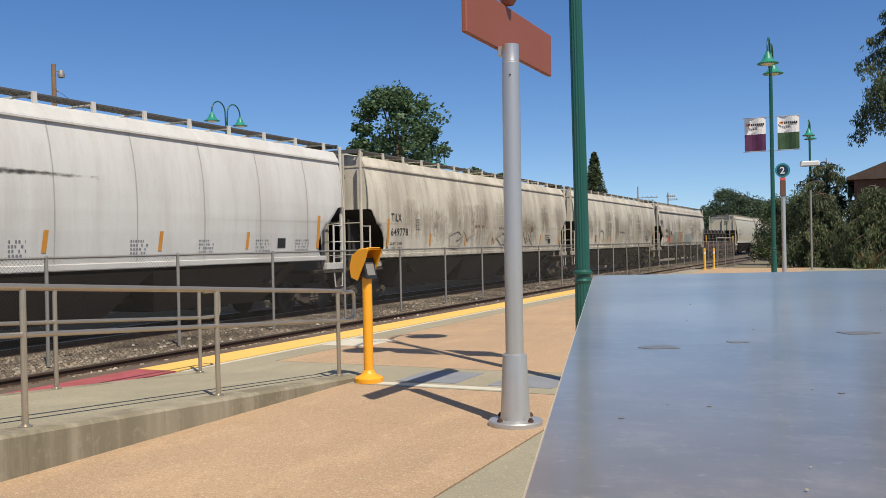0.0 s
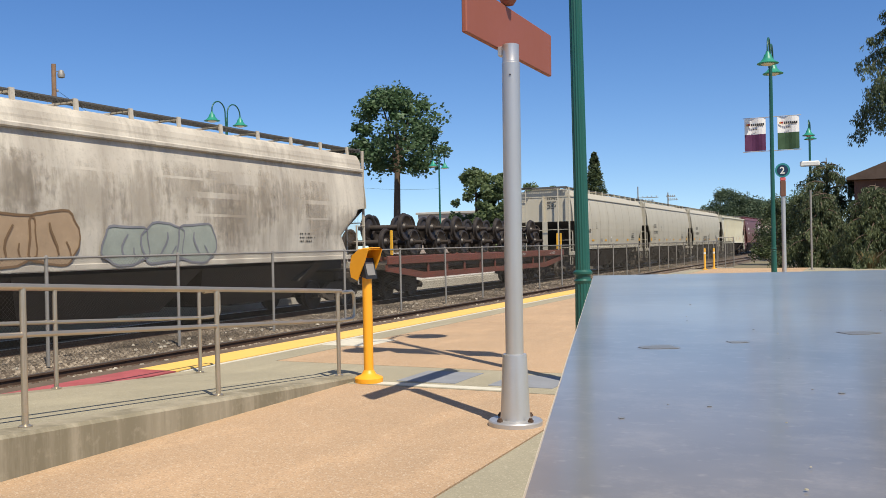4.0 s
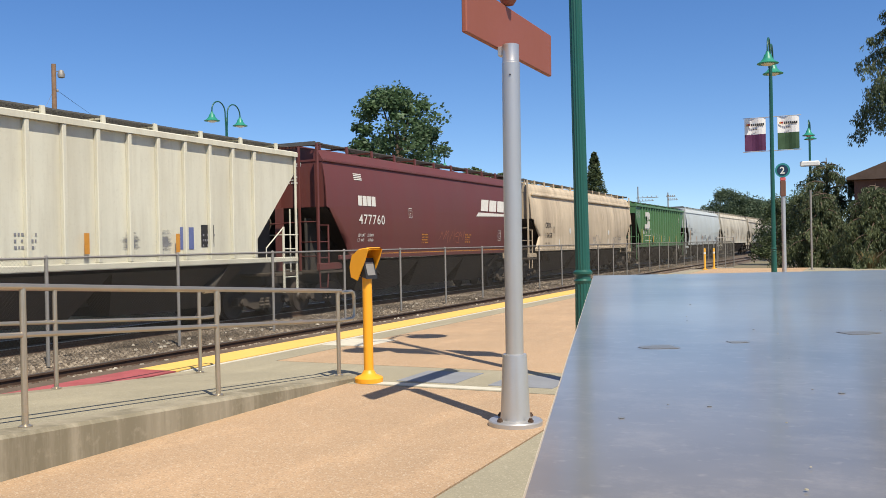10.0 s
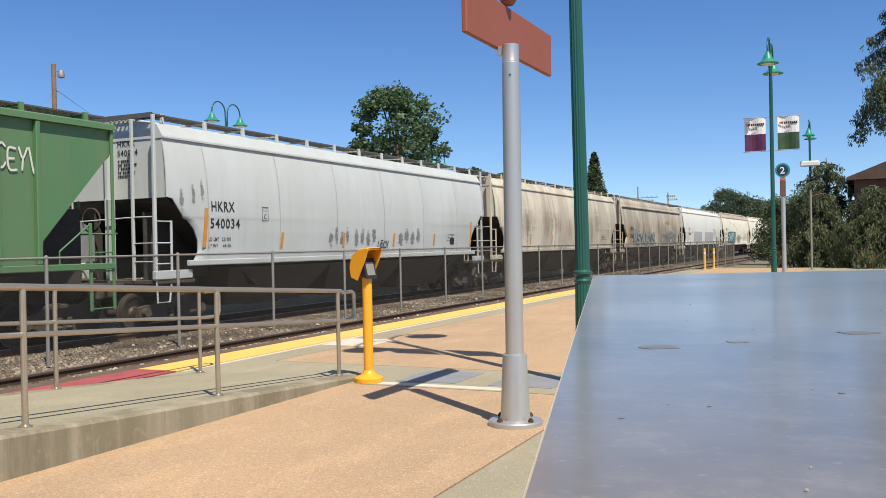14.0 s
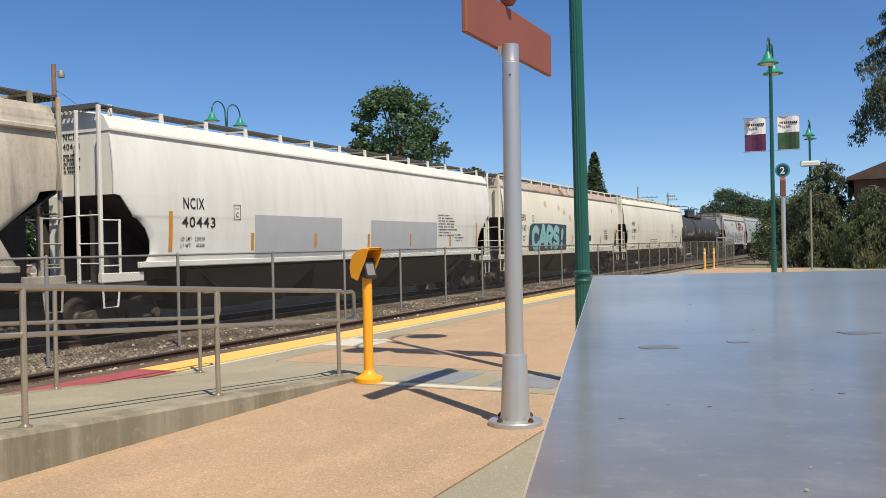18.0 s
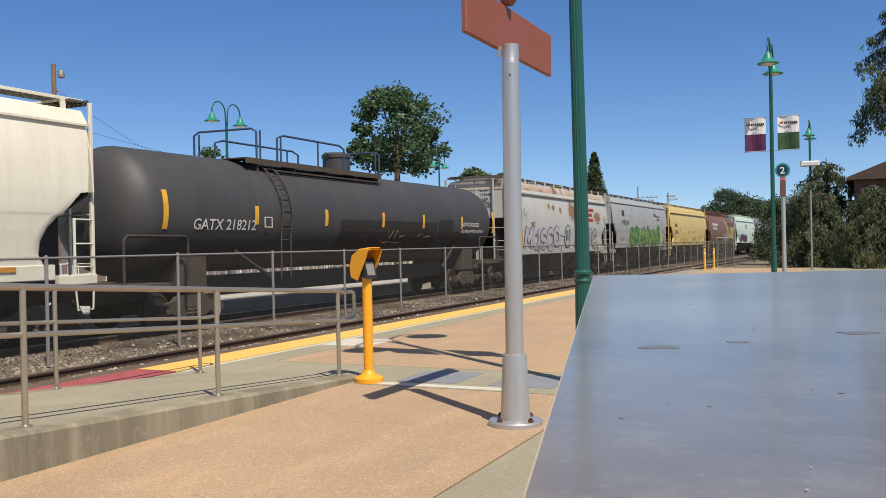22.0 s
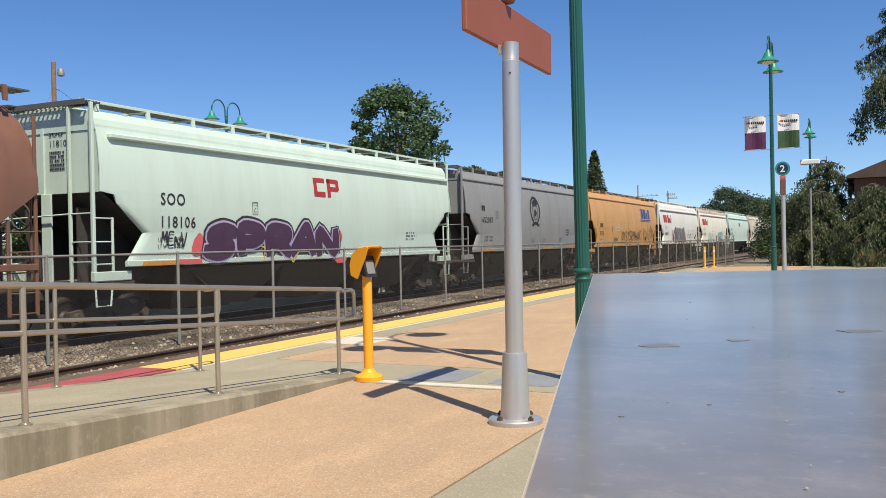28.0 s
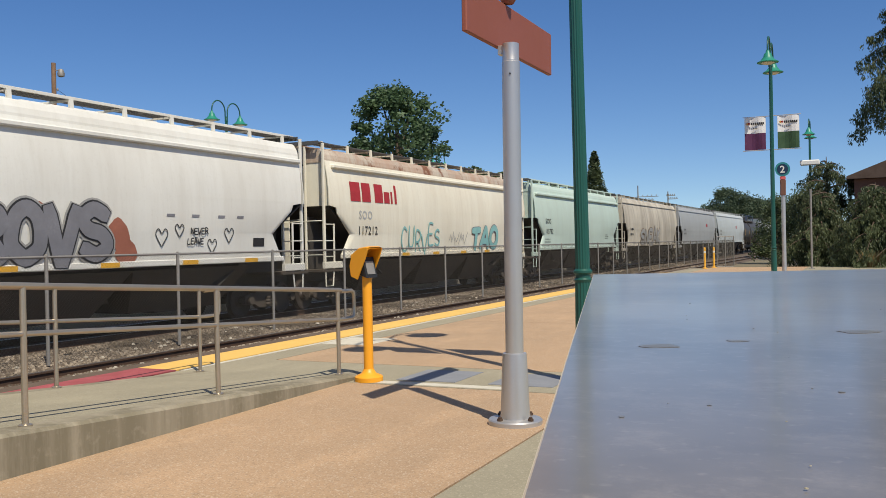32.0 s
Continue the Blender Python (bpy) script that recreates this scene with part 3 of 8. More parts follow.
# ---- railings on the ramp ----
def railing(x, posts, y_lo, y_hi, label):
    r = thing("handrail", (x, 0, 0), label, "handrail", "ramp handrails")
    for y in posts:
        part("post", Solid().tube([(0, y, kerb_top(x, y)), (0, y, ramp_z(y) + 1.02)], 0.024, 12).mesh("post", 40), "steel", r)
        part("flange", Solid().lathe([(0.05, 0), (0.05, 0.01), (0.03, 0.02)], 12, (0, y, kerb_top(x, y))).mesh("flange", 40), "steel", r)
    top = [(0, y_lo, ramp_z(y_lo) + 1.03), (0, 6.8, ramp_z(6.8) + 1.03), (0, y_hi - 0.3, ramp_z(y_hi - 0.3) + 1.03)]
    mid = [(0, y_lo, ramp_z(y_lo) + 0.66), (0, 6.8, ramp_z(6.8) + 0.68), (0, y_hi - 0.3, ramp_z(y_hi) + 0.70)]
    part("top_rail", Solid().tube(top, 0.024, 12).mesh("top_rail", 40), "steel", r)
    part("middle_rail", Solid().tube(mid, 0.021, 12).mesh("middle_rail", 40), "steel", r)
    zt, zm = ramp_z(y_hi) + 1.03, ramp_z(y_hi) + 0.70
    loop = [(0, y_hi - 0.3, zt), (0, y_hi - 0.06, zt), (0, y_hi - 0.015, zt - 0.02), (0, y_hi, zt - 0.06), (0, y_hi, zm + 0.06), (0, y_hi - 0.015, zm + 0.02), (0, y_hi - 0.06, zm), (0, y_hi - 0.3, zm)]
    part("end_loop", Solid().tube(loop, 0.022, 12).mesh("end_loop", 40), "steel", r)
    return r


railing(-5.555, [2.3, 4.6, 6.77, 8.95], -4.0, 9.32, "brushed steel handrail with two rails on the ramp kerb")
railing(-7.64, [4.4, 6.72, 8.97], -4.0, 9.36, "brushed steel handrail along the track side of the ramp")


# ---- ticket reader post ----
def reader(x, y):
    r = thing("card_reader_post", (x, y, 0), "orange-yellow card reader post with a curved hood", "card reader")
    part("base", Solid().lathe([(0.165, 0), (0.165, 0.05), (0.15, 0.065), (0.09, 0.09), (0.07, 0.12), (0.06, 0.14)], 28).mesh("base", 35), "orange", r)
    part("post", Solid().tube([(0, 0, 0.1), (0, 0, 1.30)], 0.057, 20).mesh("post", 40), "orange", r)
    hood = Solid()
    prof = [(-0.15, 1.22), (-0.17, 1.34), (-0.13, 1.47), (-0.02, 1.535), (0.12, 1.55), (0.15, 1.54)]
    outer = []
    for u, z in prof:
        outer.append([(-0.115, u, z), (-0.09, u, z + 0.012), (0.09, u, z + 0.012), (0.115, u, z)])
    hood.loft(outer, False, False)
    inner = [[(a * 0.92, b + (0.012 if i < 3 else 0), c - 0.014) for a, b, c in ring] for i, ring in enumerate(outer)]
    hood.loft([list(reversed(q)) for q in inner], False, False)
    for sx in (-1, 1):
        pts = [(sx * 0.115, u, z) for u, z in prof] + [(sx * 0.115, 0.10, 1.42), (sx * 0.115, -0.04, 1.18)]
        hood.plate(pts, (-sx * 0.012, 0, 0))
    part("hood", hood.mesh("hood"), "orange", r)
    part("reader_unit", Solid().loft([[(-0.085, -0.06, 1.24), (0.085, -0.06, 1.24), (0.085, 0.09, 1.20), (-0.085, 0.09, 1.20)],
                                      [(-0.085, -0.08, 1.42), (0.085, -0.08, 1.42), (0.085, 0.02, 1.44), (-0.085, 0.02, 1.44)]]), "black", r, "grey-black reader unit")
    part("screen", Solid().plate([(-0.06, 0.081, 1.24), (0.06, 0.081, 1.24), (0.06, 0.038, 1.39), (-0.06, 0.038, 1.39)], (0, 0.004, 0.001)), "galv", r)
    r.matrix_basis = pose(x, y, 0, 0, 0, -108)
    return r


reader(-5.17, 8.98)


# ---- sign pole ----
def sign_pole(x, y):
    r = thing("sign_pole", (x, y, 0), "silver metal pole with a rust-red sign panel", "sign")
    part("flange", Solid().lathe([(0.235, 0), (0.235, 0.035), (0.225, 0.045), (0.13, 0.05)], 36).mesh("flange", 30), "alu", r)
    for k in range(4):
        a = math.pi / 4 + k * math.pi / 2 + 0.35
        part("bolt", Solid().lathe([(0.026, 0.045), (0.026, 0.066), (0.016, 0.067), (0.016, 0.078), (0.012, 0.08)], 6, (0.185 * math.cos(a), 0.185 * math.sin(a), 0)), "rail_rust", r)
    part("sleeve", Solid().lathe([(0.132, 0.045), (0.126, 0.12), (0.105, 0.60), (0.103, 0.612), (0.08, 0.615)], 32).mesh("sleeve", 30), "alu", r)
    part("pole", Solid().lathe([(0.078, 0.6), (0.078, 3.13), (0.074, 3.135), (0.074, 3.145), (0.072, 3.15), (0.072, 3.29), (0.06, 3.295)], 32).mesh("pole", 30), "alu", r)
    part("rivet", Solid().tube([(0.02, -0.075, 3.02), (0.022, -0.083, 3.02)], 0.008, 8), "black", r)
    part("panel", Solid().box(-0.155, -0.11, -0.70, 1.48, 3.27, 3.69, 0.008), "rustred", r, "rust-red painted sign panel")
    part("bracket", Solid().box(-0.11, -0.065, -0.03, 0.05, 3.20, 3.28, 0.004), "alu", r)
    part("finial", Solid().lathe([(0.05, 3.70), (0.075, 3.74), (0.06, 3.82), (0.03, 3.86)], 14, (-0.1, 0.22, 0)).mesh("finial", 40), "rustred", r)
    return r


sign_pole(-2.715, 7.24).matrix_basis = pose(-2.715, 7.24, 0, 0, 0.4, 0)


# ---- lamp posts ----
def lamp_post():
    r = thing("lamp_post", (0, 0, 0), "dark green fluted lamp post with two bell shades", "street lamp", "station lamp posts")
    n = 32
    flute = lambda rad, z: [((rad - (0.006 if k % 2 else 0)) * math.cos(2 * math.pi * k / n), (rad - (0.006 if k % 2 else 0)) * math.sin(2 * math.pi * k / n), z) for k in range(n)]
    part("base", Solid().lathe([(0.19, 0), (0.19, 0.08), (0.15, 0.14), (0.13, 0.25)], 24).mesh("base", 35), "green", r)
    part("lower_shaft", Solid().loft([flute(0.105, 0.2), flute(0.088, 1.16)]), "green", r)
    part("collar", Solid().lathe([(0.088, 1.12), (0.10, 1.15), (0.082, 1.17), (0.082, 1.20), (0.105, 1.225), (0.105, 1.245), (0.08, 1.27)], 24).mesh("collar", 35), "green", r)
    part("shaft", Solid().loft([flute(0.080, 1.24), flute(0.060, 7.75)]), "green", r)
    part("cap", Solid().lathe([(0.075, 7.7), (0.08, 7.75), (0.04, 7.85), (0.02, 7.95)], 16).mesh("cap", 35), "green", r)
    for s in (-1, 1):
        pts = [(0, s * 0.05, 7.45), (0, s * 0.08, 8.0)]
        for k in range(11):
            a = math.pi * k / 10
            pts.append((0, s * (0.565 - 0.485 * math.cos(a)), 8.16 + 0.485 * math.sin(a)))
        pts.append((0, s * 1.05, 8.05))
        part("arm", Solid().tube(pts, 0.032, 10).mesh("arm", 50), "green", r)
        sh = part("shade", Solid().loft([[(q * math.cos(2 * math.pi * k / 24), s * 1.05 + q * math.sin(2 * math.pi * k / 24), z) for k in range(24)] for q, z in
                                         ((0.36, 7.66), (0.365, 7.68), (0.24, 7.75), (0.155, 7.86), (0.12, 7.97), (0.07, 8.02), (0.055, 8.10))]).mesh("shade", 35), "green_shade", r, "teal green bell shade")
        part("lens", Solid().lathe([(0.12, 7.60), (0.22, 7.65), (0.22, 7.665)], 20, (0, s * 1.05, 0)).mesh("lens", 35), "white_line", sh)
    return r


lamp = lamp_post()
lamp.matrix_basis = pose(-2.74, 9.54, 0, 0, -0.5, 0)
lampA = copy_thing(lamp, pose(-2.71, 33.83, 0))
copy_thing(lamp, pose(-2.5, 57.9, 0))
copy_thing(lamp, pose(-27.4, 34.4, 0))
copy_thing(lamp, pose(-29.2, 62.2, 0))

# ---- plinth under the camera ----
plinth = thing("stone_plinth", (0, 0, 0), "grey polished stone plinth with a flat top slab", "plinth")
TIP = 0.0077


def slab_ring(z, grow=0.0):
    pts = [(0.038 - grow, -0.22), (-0.544 - grow, 1.97 + grow), (0.058, 2.233 + grow), (1.7, 2.95 + grow), (1.7, -0.22)]
    return [(x, y, z - TIP * (0.906 * y - 0.423 * x)) for x, y in pts]


part("top_slab", Solid().loft([slab_ring(1.40), slab_ring(1.501), slab_ring(1.502, -0.001)]), "stone", plinth)
part("pedestal", Solid().loft([slab_ring(0.012, -0.08), slab_ring(1.42, -0.08)]), "curb", plinth)

rngs = random.Random(12)
STAINS = ((-0.1061, 0.5267, 0.0105), (-0.0673, 0.5663, 0.006), (0.0, 0.6423, 0.012), (-0.0743, 0.3015, 0.0009), (-0.0064, 0.3794, 0.0012), (-0.05, 0.3342, 0.0008))
for x, y, r in STAINS:
    st = Solid()
    z = 1.5023 - TIP * (0.906 * y - 0.423 * x)
    ring = [(x + r * (1.0 + 0.25 * math.sin(3 * a + x * 90)) * math.cos(a), y + r * (0.9 + 0.2 * math.sin(2 * a)) * math.sin(a)) for a in np.linspace(0, 6.1, 18)]
    st.loft([[(a, b, z - 0.0002) for a, b in ring], [(a, b, z) for a, b in ring]])
    part("stain", st.mesh("stain"), "stain", plinth, "dark dried stain")
for k in range(34):
    y = rngs.uniform(0.22, 1.0)
    x = rngs.uniform(0.0 - 0.2 * y, 0.35 * y)
    z = 1.5025 - TIP * (0.906 * y - 0.423 * x)
    r = rngs.uniform(0.0003, 0.0008) * (0.6 + y)
    part("speck", Solid().lathe([(r, 0), (r * 0.8, r * 0.4), (r * 0.2, r * 0.6)], 7, (x, y, z)), "stain" if k % 3 else "grey_conc", plinth)


# ---- the freight train ----
CUT_Z, CUT_Y, SILL_Z = 2.86, 1.15, 1.55
CURVED = [(1.575, 1.55), (1.59, 1.8), (1.615, 2.2), (1.626, 2.6), (1.617, 3.0), (1.59, 3.4), (1.53, 3.8), (1.46, 4.1), (1.41, 4.28)]
RIBBED = [(1.50, 1.55), (1.50, 2.6), (1.50, 4.28)]
ROUND = [(1.42, 1.55), (1.54, 1.9), (1.60, 2.3), (1.62, 2.7), (1.60, 3.1), (1.53, 3.5), (1.40, 3.85), (1.18, 4.15), (0.92, 4.36)]
SHAPES = {"curved": CURVED, "ribbed": RIBBED, "round": ROUND}


def width_at(shape, z):
    pr = SHAPES[shape]
    z = min(max(z, pr[0][1]), pr[-1][1])
    for (x0, z0), (x1, z1) in zip(pr, pr[1:]):
        if z <= z1:
            return x0 + (x1 - x0) * (z - z0) / (z1 - z0)
    return pr[-1][0]


CUTS = {"rounded": ((1.55, 0.98), (1.75, 1.10), (2.0, 1.07), (2.25, 0.93), (2.46, 0.70), (2.5, 0.56), (2.56, 0.53), (2.92, 0.18), (2.95, 0.0)),
        "pointed": ((1.55, 0.80), (1.65, 0.88), (2.13, 1.22), (2.73, 0.44), (2.90, 0.36), (2.951, 0.0)),
        "straight": ((1.55, 1.34), (1.94, 1.10), (2.9, 0.15), (2.95, 0.0))}
CURL = ((1.55, 0.07), (2.0, 0.07), (2.5, 0.05), (2.95, 0.0))


def step_in(table, z):
    for (z0, a0), (z1, a1) in zip(table, table[1:]):
        if z <= z1:
            return a0 + (a1 - a0) * max(0.0, z - z0) / (z1 - z0)
    return table[-1][1]


def cut_at(shape, z):
    """How far from the corner the side sheet of a ribbed or cylindrical car starts at a height."""
    if shape == "ribbed":
        return max(0.0, min(1.7, (3.78 - z) * 0.95))
    if z >= CUT_Z:
        return 0.0
    if z >= 2.05:
        return CUT_Y * (CUT_Z - z) / (CUT_Z - 2.05)
    return CUT_Y - 0.15 * (2.05 - z) / 0.5


store = {}


def kept(key, make):
    if key not in store:
        store[key] = make()
    return store[key]


def side_shell(shape, B, side, cut="rounded"):
    """A side sheet with thickness; on curved cars its ends are cut away and curl inwards round the slope sheets."""
    s = Solid()
    sx = side
    if shape == "curved":
        table = CUTS[cut]
        zs = sorted(set([z for _, z in CURVED] + [z for z, _ in table] + [1.8, 2.0, 2.15, 2.4, 2.7]))
        rows = []
        for z in zs:
            w, c, q = width_at(shape, z), step_in(table, z), step_in(CURL, z)
            low = 1 - max(0.0, z - 2.95) / 1.33
            a, b = -B / 2 - 0.10 * low + c, B / 2 - 0.16 * low - c
            rows.append([(sx * x, y, z) for x, y in ((w - q, a), (w - 0.3 * q, a + 0.08), (w, a + 0.22), (w, -B / 6), (w, B / 6), (w, b - 0.22), (w - 0.3 * q, b - 0.08), (w - q, b))])
    else:
        zs = sorted(set([z for _, z in SHAPES[shape]] + [1.55, 1.75, 2.0, 2.2, 2.4, 2.6, CUT_Z, 2.05, 3.15, 3.75]))
        rows = []
        for z in zs:
            c, w = cut_at(shape, z), width_at(shape, z)
            rows.append([(sx * w, y, z) for y in (-B / 2 + c, -B / 2 + max(c, 2.6), -B / 6, B / 6, B / 2 - max(c, 2.6), B / 2 - c)])
    if sx < 0:
        rows = [list(reversed(r)) for r in rows]
    n, m = len(rows), len(rows[0])
    s.loft(rows, caps=False, closed=False)
    back = [[(p[0] - sx * 0.03, p[1], p[2]) for p in r] for r in rows]
    s.add([p for r in back for p in r], [(i * m + j, (i + 1) * m + j, (i + 1) * m + j + 1, i * m + j + 1) for i in range(n - 1) for j in range(m - 1)])
    k = n * m
    rim = [j for j in range(m)] + [i * m + m - 1 for i in range(1, n)] + [(n - 1) * m + j for j in range(m - 2, -1, -1)] + [i * m for i in range(n - 2, 0, -1)]
    s.f += [(rim[(q + 1) % len(rim)], rim[q], rim[q] + k, rim[(q + 1) % len(rim)] + k) for q in range(len(rim))]
    return s.mesh("side_sheet", 50)


def end_sheet(shape, B, sy):
    s = Solid()
    y = sy * B / 2
    zc = 3.75 if shape == "ribbed" else (2.95 if shape == "curved" else CUT_Z)
    zs = [zc] + [q for q in (3.2, 3.5, 3.8, 4.1) if q > zc] + [ SHAPES[shape][-1][1]]
    pts = [(width_at(shape, z) - 0.004, y, z) for z in zs]
    pts = pts + [(-x, yy, z) for x, yy, z in reversed(pts)]
    s.plate(pts, (0, -sy * 0.03, 0))
    return s.mesh("end_sheet")


def slope_sheet(shape, B, sy):
    s = Solid()
    zc = 3.75 if shape == "ribbed" else (2.95 if shape == "curved" else CUT_Z)
    a, b = sy * (B / 2 - 0.03), sy * (B / 2 - 3.3)
    w, v = (1.5, 1.48) if shape != "curved" else (1.52, 1.38)
    s.loft([[(-w, a, zc), (w, a, zc), (w, a - sy * 0.03, zc - 0.06), (-w, a - sy * 0.03, zc - 0.06)],
            [(-v, b, 0.95), (v, b, 0.95), (v, b - sy * 0.03, 0.89), (-v, b - sy * 0.03, 0.89)]])
    return s.mesh("slope_sheet")


def roof_mesh(shape, B, low=False):
    s = Solid()
    x, z = SHAPES[shape][-1]
    if shape == "curved":
        e = [(x + 0.012, 4.20), (x + 0.005, 4.30), (x - 0.03, 4.42)] if low else [(x + 0.065, 4.25), (x + 0.065, 4.29), (x + 0.03, 4.30), (x + 0.02, 4.33)]
        prof = e + [(x - 0.11, 4.55), (x - 0.16, 4.58), (0.5, 4.70)]
        prof = prof + [(-px, pz) for px, pz in reversed(prof)]
    elif shape == "ribbed":
        prof = [(x + 0.112, 4.22), (x + 0.112, 4.33), (x + 0.05, 4.36), (0.5, 4.46), (-0.5, 4.46), (-(x + 0.05), 4.36), (-(x + 0.112), 4.33), (-(x + 0.112), 4.22)]
    else:
        prof = [(x, 4.355), (0.75, 4.50), (0.4, 4.60), (-0.4, 4.60), (-0.75, 4.50), (-x, 4.355)]
    return s.loft([[(px, y, pz) for px, pz in prof] for y in (B / 2 + 0.02, -B / 2 - 0.02)]).mesh("roof")


def grating(B, x0, x1, z):
    """Open walkway of bars."""
    s = Solid()
    e = 0.36 if x0 < 0 else 0.14
    for k in range(4):
        x = x0 + (x1 - x0) * k / 3
        s.box(x - 0.008, x + 0.008, -B / 2 - e, B / 2 + 0.25, z, z + 0.03)
    n = int(B / 0.085)
    for k in range(n + 1):
        y = -B / 2 - e + (B + e + 0.25) * k / n
        s.box(x0, x1, y - 0.022, y + 0.022, z + 0.004, z + 0.024)
    return s.mesh("running_board")


def ladder_mesh(sx, sy, B, tall):
    s = Solid()
    y0, y1, x = B / 2 - 0.03, B / 2 - 0.62, 1.55
    for y, top in ((y0, 4.25), (y1, tall)):
        s.box(sx * x - 0.02, sx * x + 0.02, sy * y - 0.035, sy * y + 0.035, 0.62, top, 0.006)
    for k in range(7):
        z = 0.66 + k * 0.37
        if z < tall:
            s.tube([(sx * x, sy * y0, z), (sx * x, sy * y1, z)], 0.017, 6)
    s.tube([(sx * x, sy * (y1 - 0.0), tall - 0.02), (sx * x, sy * (y1 - 0.75), tall - 0.55), (sx * x, sy * (y1 - 0.75), 1.5)], 0.017, 6)
    return s.mesh("ladder")


def end_ladder_mesh(sy, B):
    s = Solid()
    y = sy * (B / 2 + 0.12)
    for x in (-1.35, -0.95):
        s.tube([(x, y, 1.15), (x, y, 4.75)], 0.018, 6)
    for k in range(10):
        s.tube([(-1.35, y, 1.3 + 0.36 * k), (-0.95, y, 1.3 + 0.36 * k)], 0.013, 6)
    for x in (0.45, 1.25):
        s.tube([(x, y, 1.15), (x, y, 2.85)], 0.02, 6)
    s.tube([(-1.5, y, 2.15), (1.5, y, 2.15)], 0.018, 6)
    return s.mesh("end_ladder")


def end_gear(sy, B, reach=0.32):
    """Posts, ladders, rails and the crossover walkway on one end of a curved-side car; meshes by name."""
    y = -B / 2 - reach if sy < 0 else B / 2 + 0.08
    e = sy * B / 2
    lo, hi = lambda a, b: min(a, b), lambda a, b: max(a, b)
    out = []
    for sx in (-1, 1):
        out.append(("corner_post", Solid().box(lo(sx * 1.42, sx * 1.49), hi(sx * 1.42, sx * 1.49), y - 0.035, y + 0.035, 1.14, 4.72, 0.008).box(lo(sx * 1.42, sx * 1.435), hi(sx * 1.42, sx * 1.435), y - 0.035, y + 0.07, 1.14, 4.72)))
        d = y - sy * 0.47
        lad = Solid().box(lo(sx * 1.46, sx * 1.50), hi(sx * 1.46, sx * 1.50), d - 0.025, d + 0.025, 1.16, 2.44, 0.006)
        for z in (1.5, 1.95, 2.42):
            lad.tube([(sx * 1.48, y, z), (sx * 1.48, d, z)], 0.017, 6)
        out.append(("ladder", lad))
        out.append(("sill_step", Solid().tube([(sx * 1.47, y, 1.2), (sx * 1.47, y - sy * 0.03, 0.66), (sx * 1.47, y - sy * 0.40, 0.66), (sx * 1.47, d, 1.2)], 0.022, 6)))
        a, b = y + sy * 0.05, e - sy * 0.8
        out.append(("end_sill", Solid().box(lo(sx * 1.40, sx * 1.52), hi(sx * 1.40, sx * 1.52), lo(a, b), hi(a, b), 1.16, 1.35, 0.012)))
    out.append(("end_post", Solid().box(0.81, 0.87, y - 0.03, y + 0.03, 1.14, 4.66, 0.006)))
    out.append(("centre_post", Solid().box(-0.07, 0.21, y - sy * 0.10 - 0.02, y - sy * 0.10 + 0.02, 1.14, 2.95, 0.006).box(-0.07, 0.0, lo(y - sy * 0.1, e), hi(y - sy * 0.1, e), 1.14, 4.3)))
    lad = Solid()
    for x in (-1.44, -0.96):
        lad.tube([(x, y, 1.15), (x, y, 4.72)], 0.022, 6)
    for k in range(10):
        lad.tube([(-1.44, y, 1.32 + 0.35 * k), (-0.96, y, 1.32 + 0.35 * k)], 0.014, 6)
    out.append(("end_ladder", lad))
    rail = Solid().tube([(-1.44, y, 2.45), (0.84, y, 2.52), (1.45, y, 2.52)], 0.018, 6)
    for z in (1.55, 1.95):
        rail.tube([(0.84, y, z), (1.45, y, z)], 0.016, 6)
    out.append(("end_handrail", rail))
    return out


def crossover(sy, B):
    """Open walkway across the end of the roof."""
    s = Solid()
    a, b = sy * (B / 2 + 0.17), sy * (B / 2 - 0.25)
    y0, y1 = min(a, b), max(a, b)
    for k in range(6):
        y = y0 + (y1 - y0) * k / 5
        s.box(-1.3, 1.3, y - 0.008, y + 0.008, 4.745, 4.785)
    for k in range(21):
        x = -1.28 + 2.56 * k / 20
        s.box(x - 0.022, x + 0.022, y0, y1, 4.75, 4.775)
    s.box(-1.32, 1.32, a - 0.012, a + 0.012, 4.69, 4.80)
    return s.mesh("crossover_board")


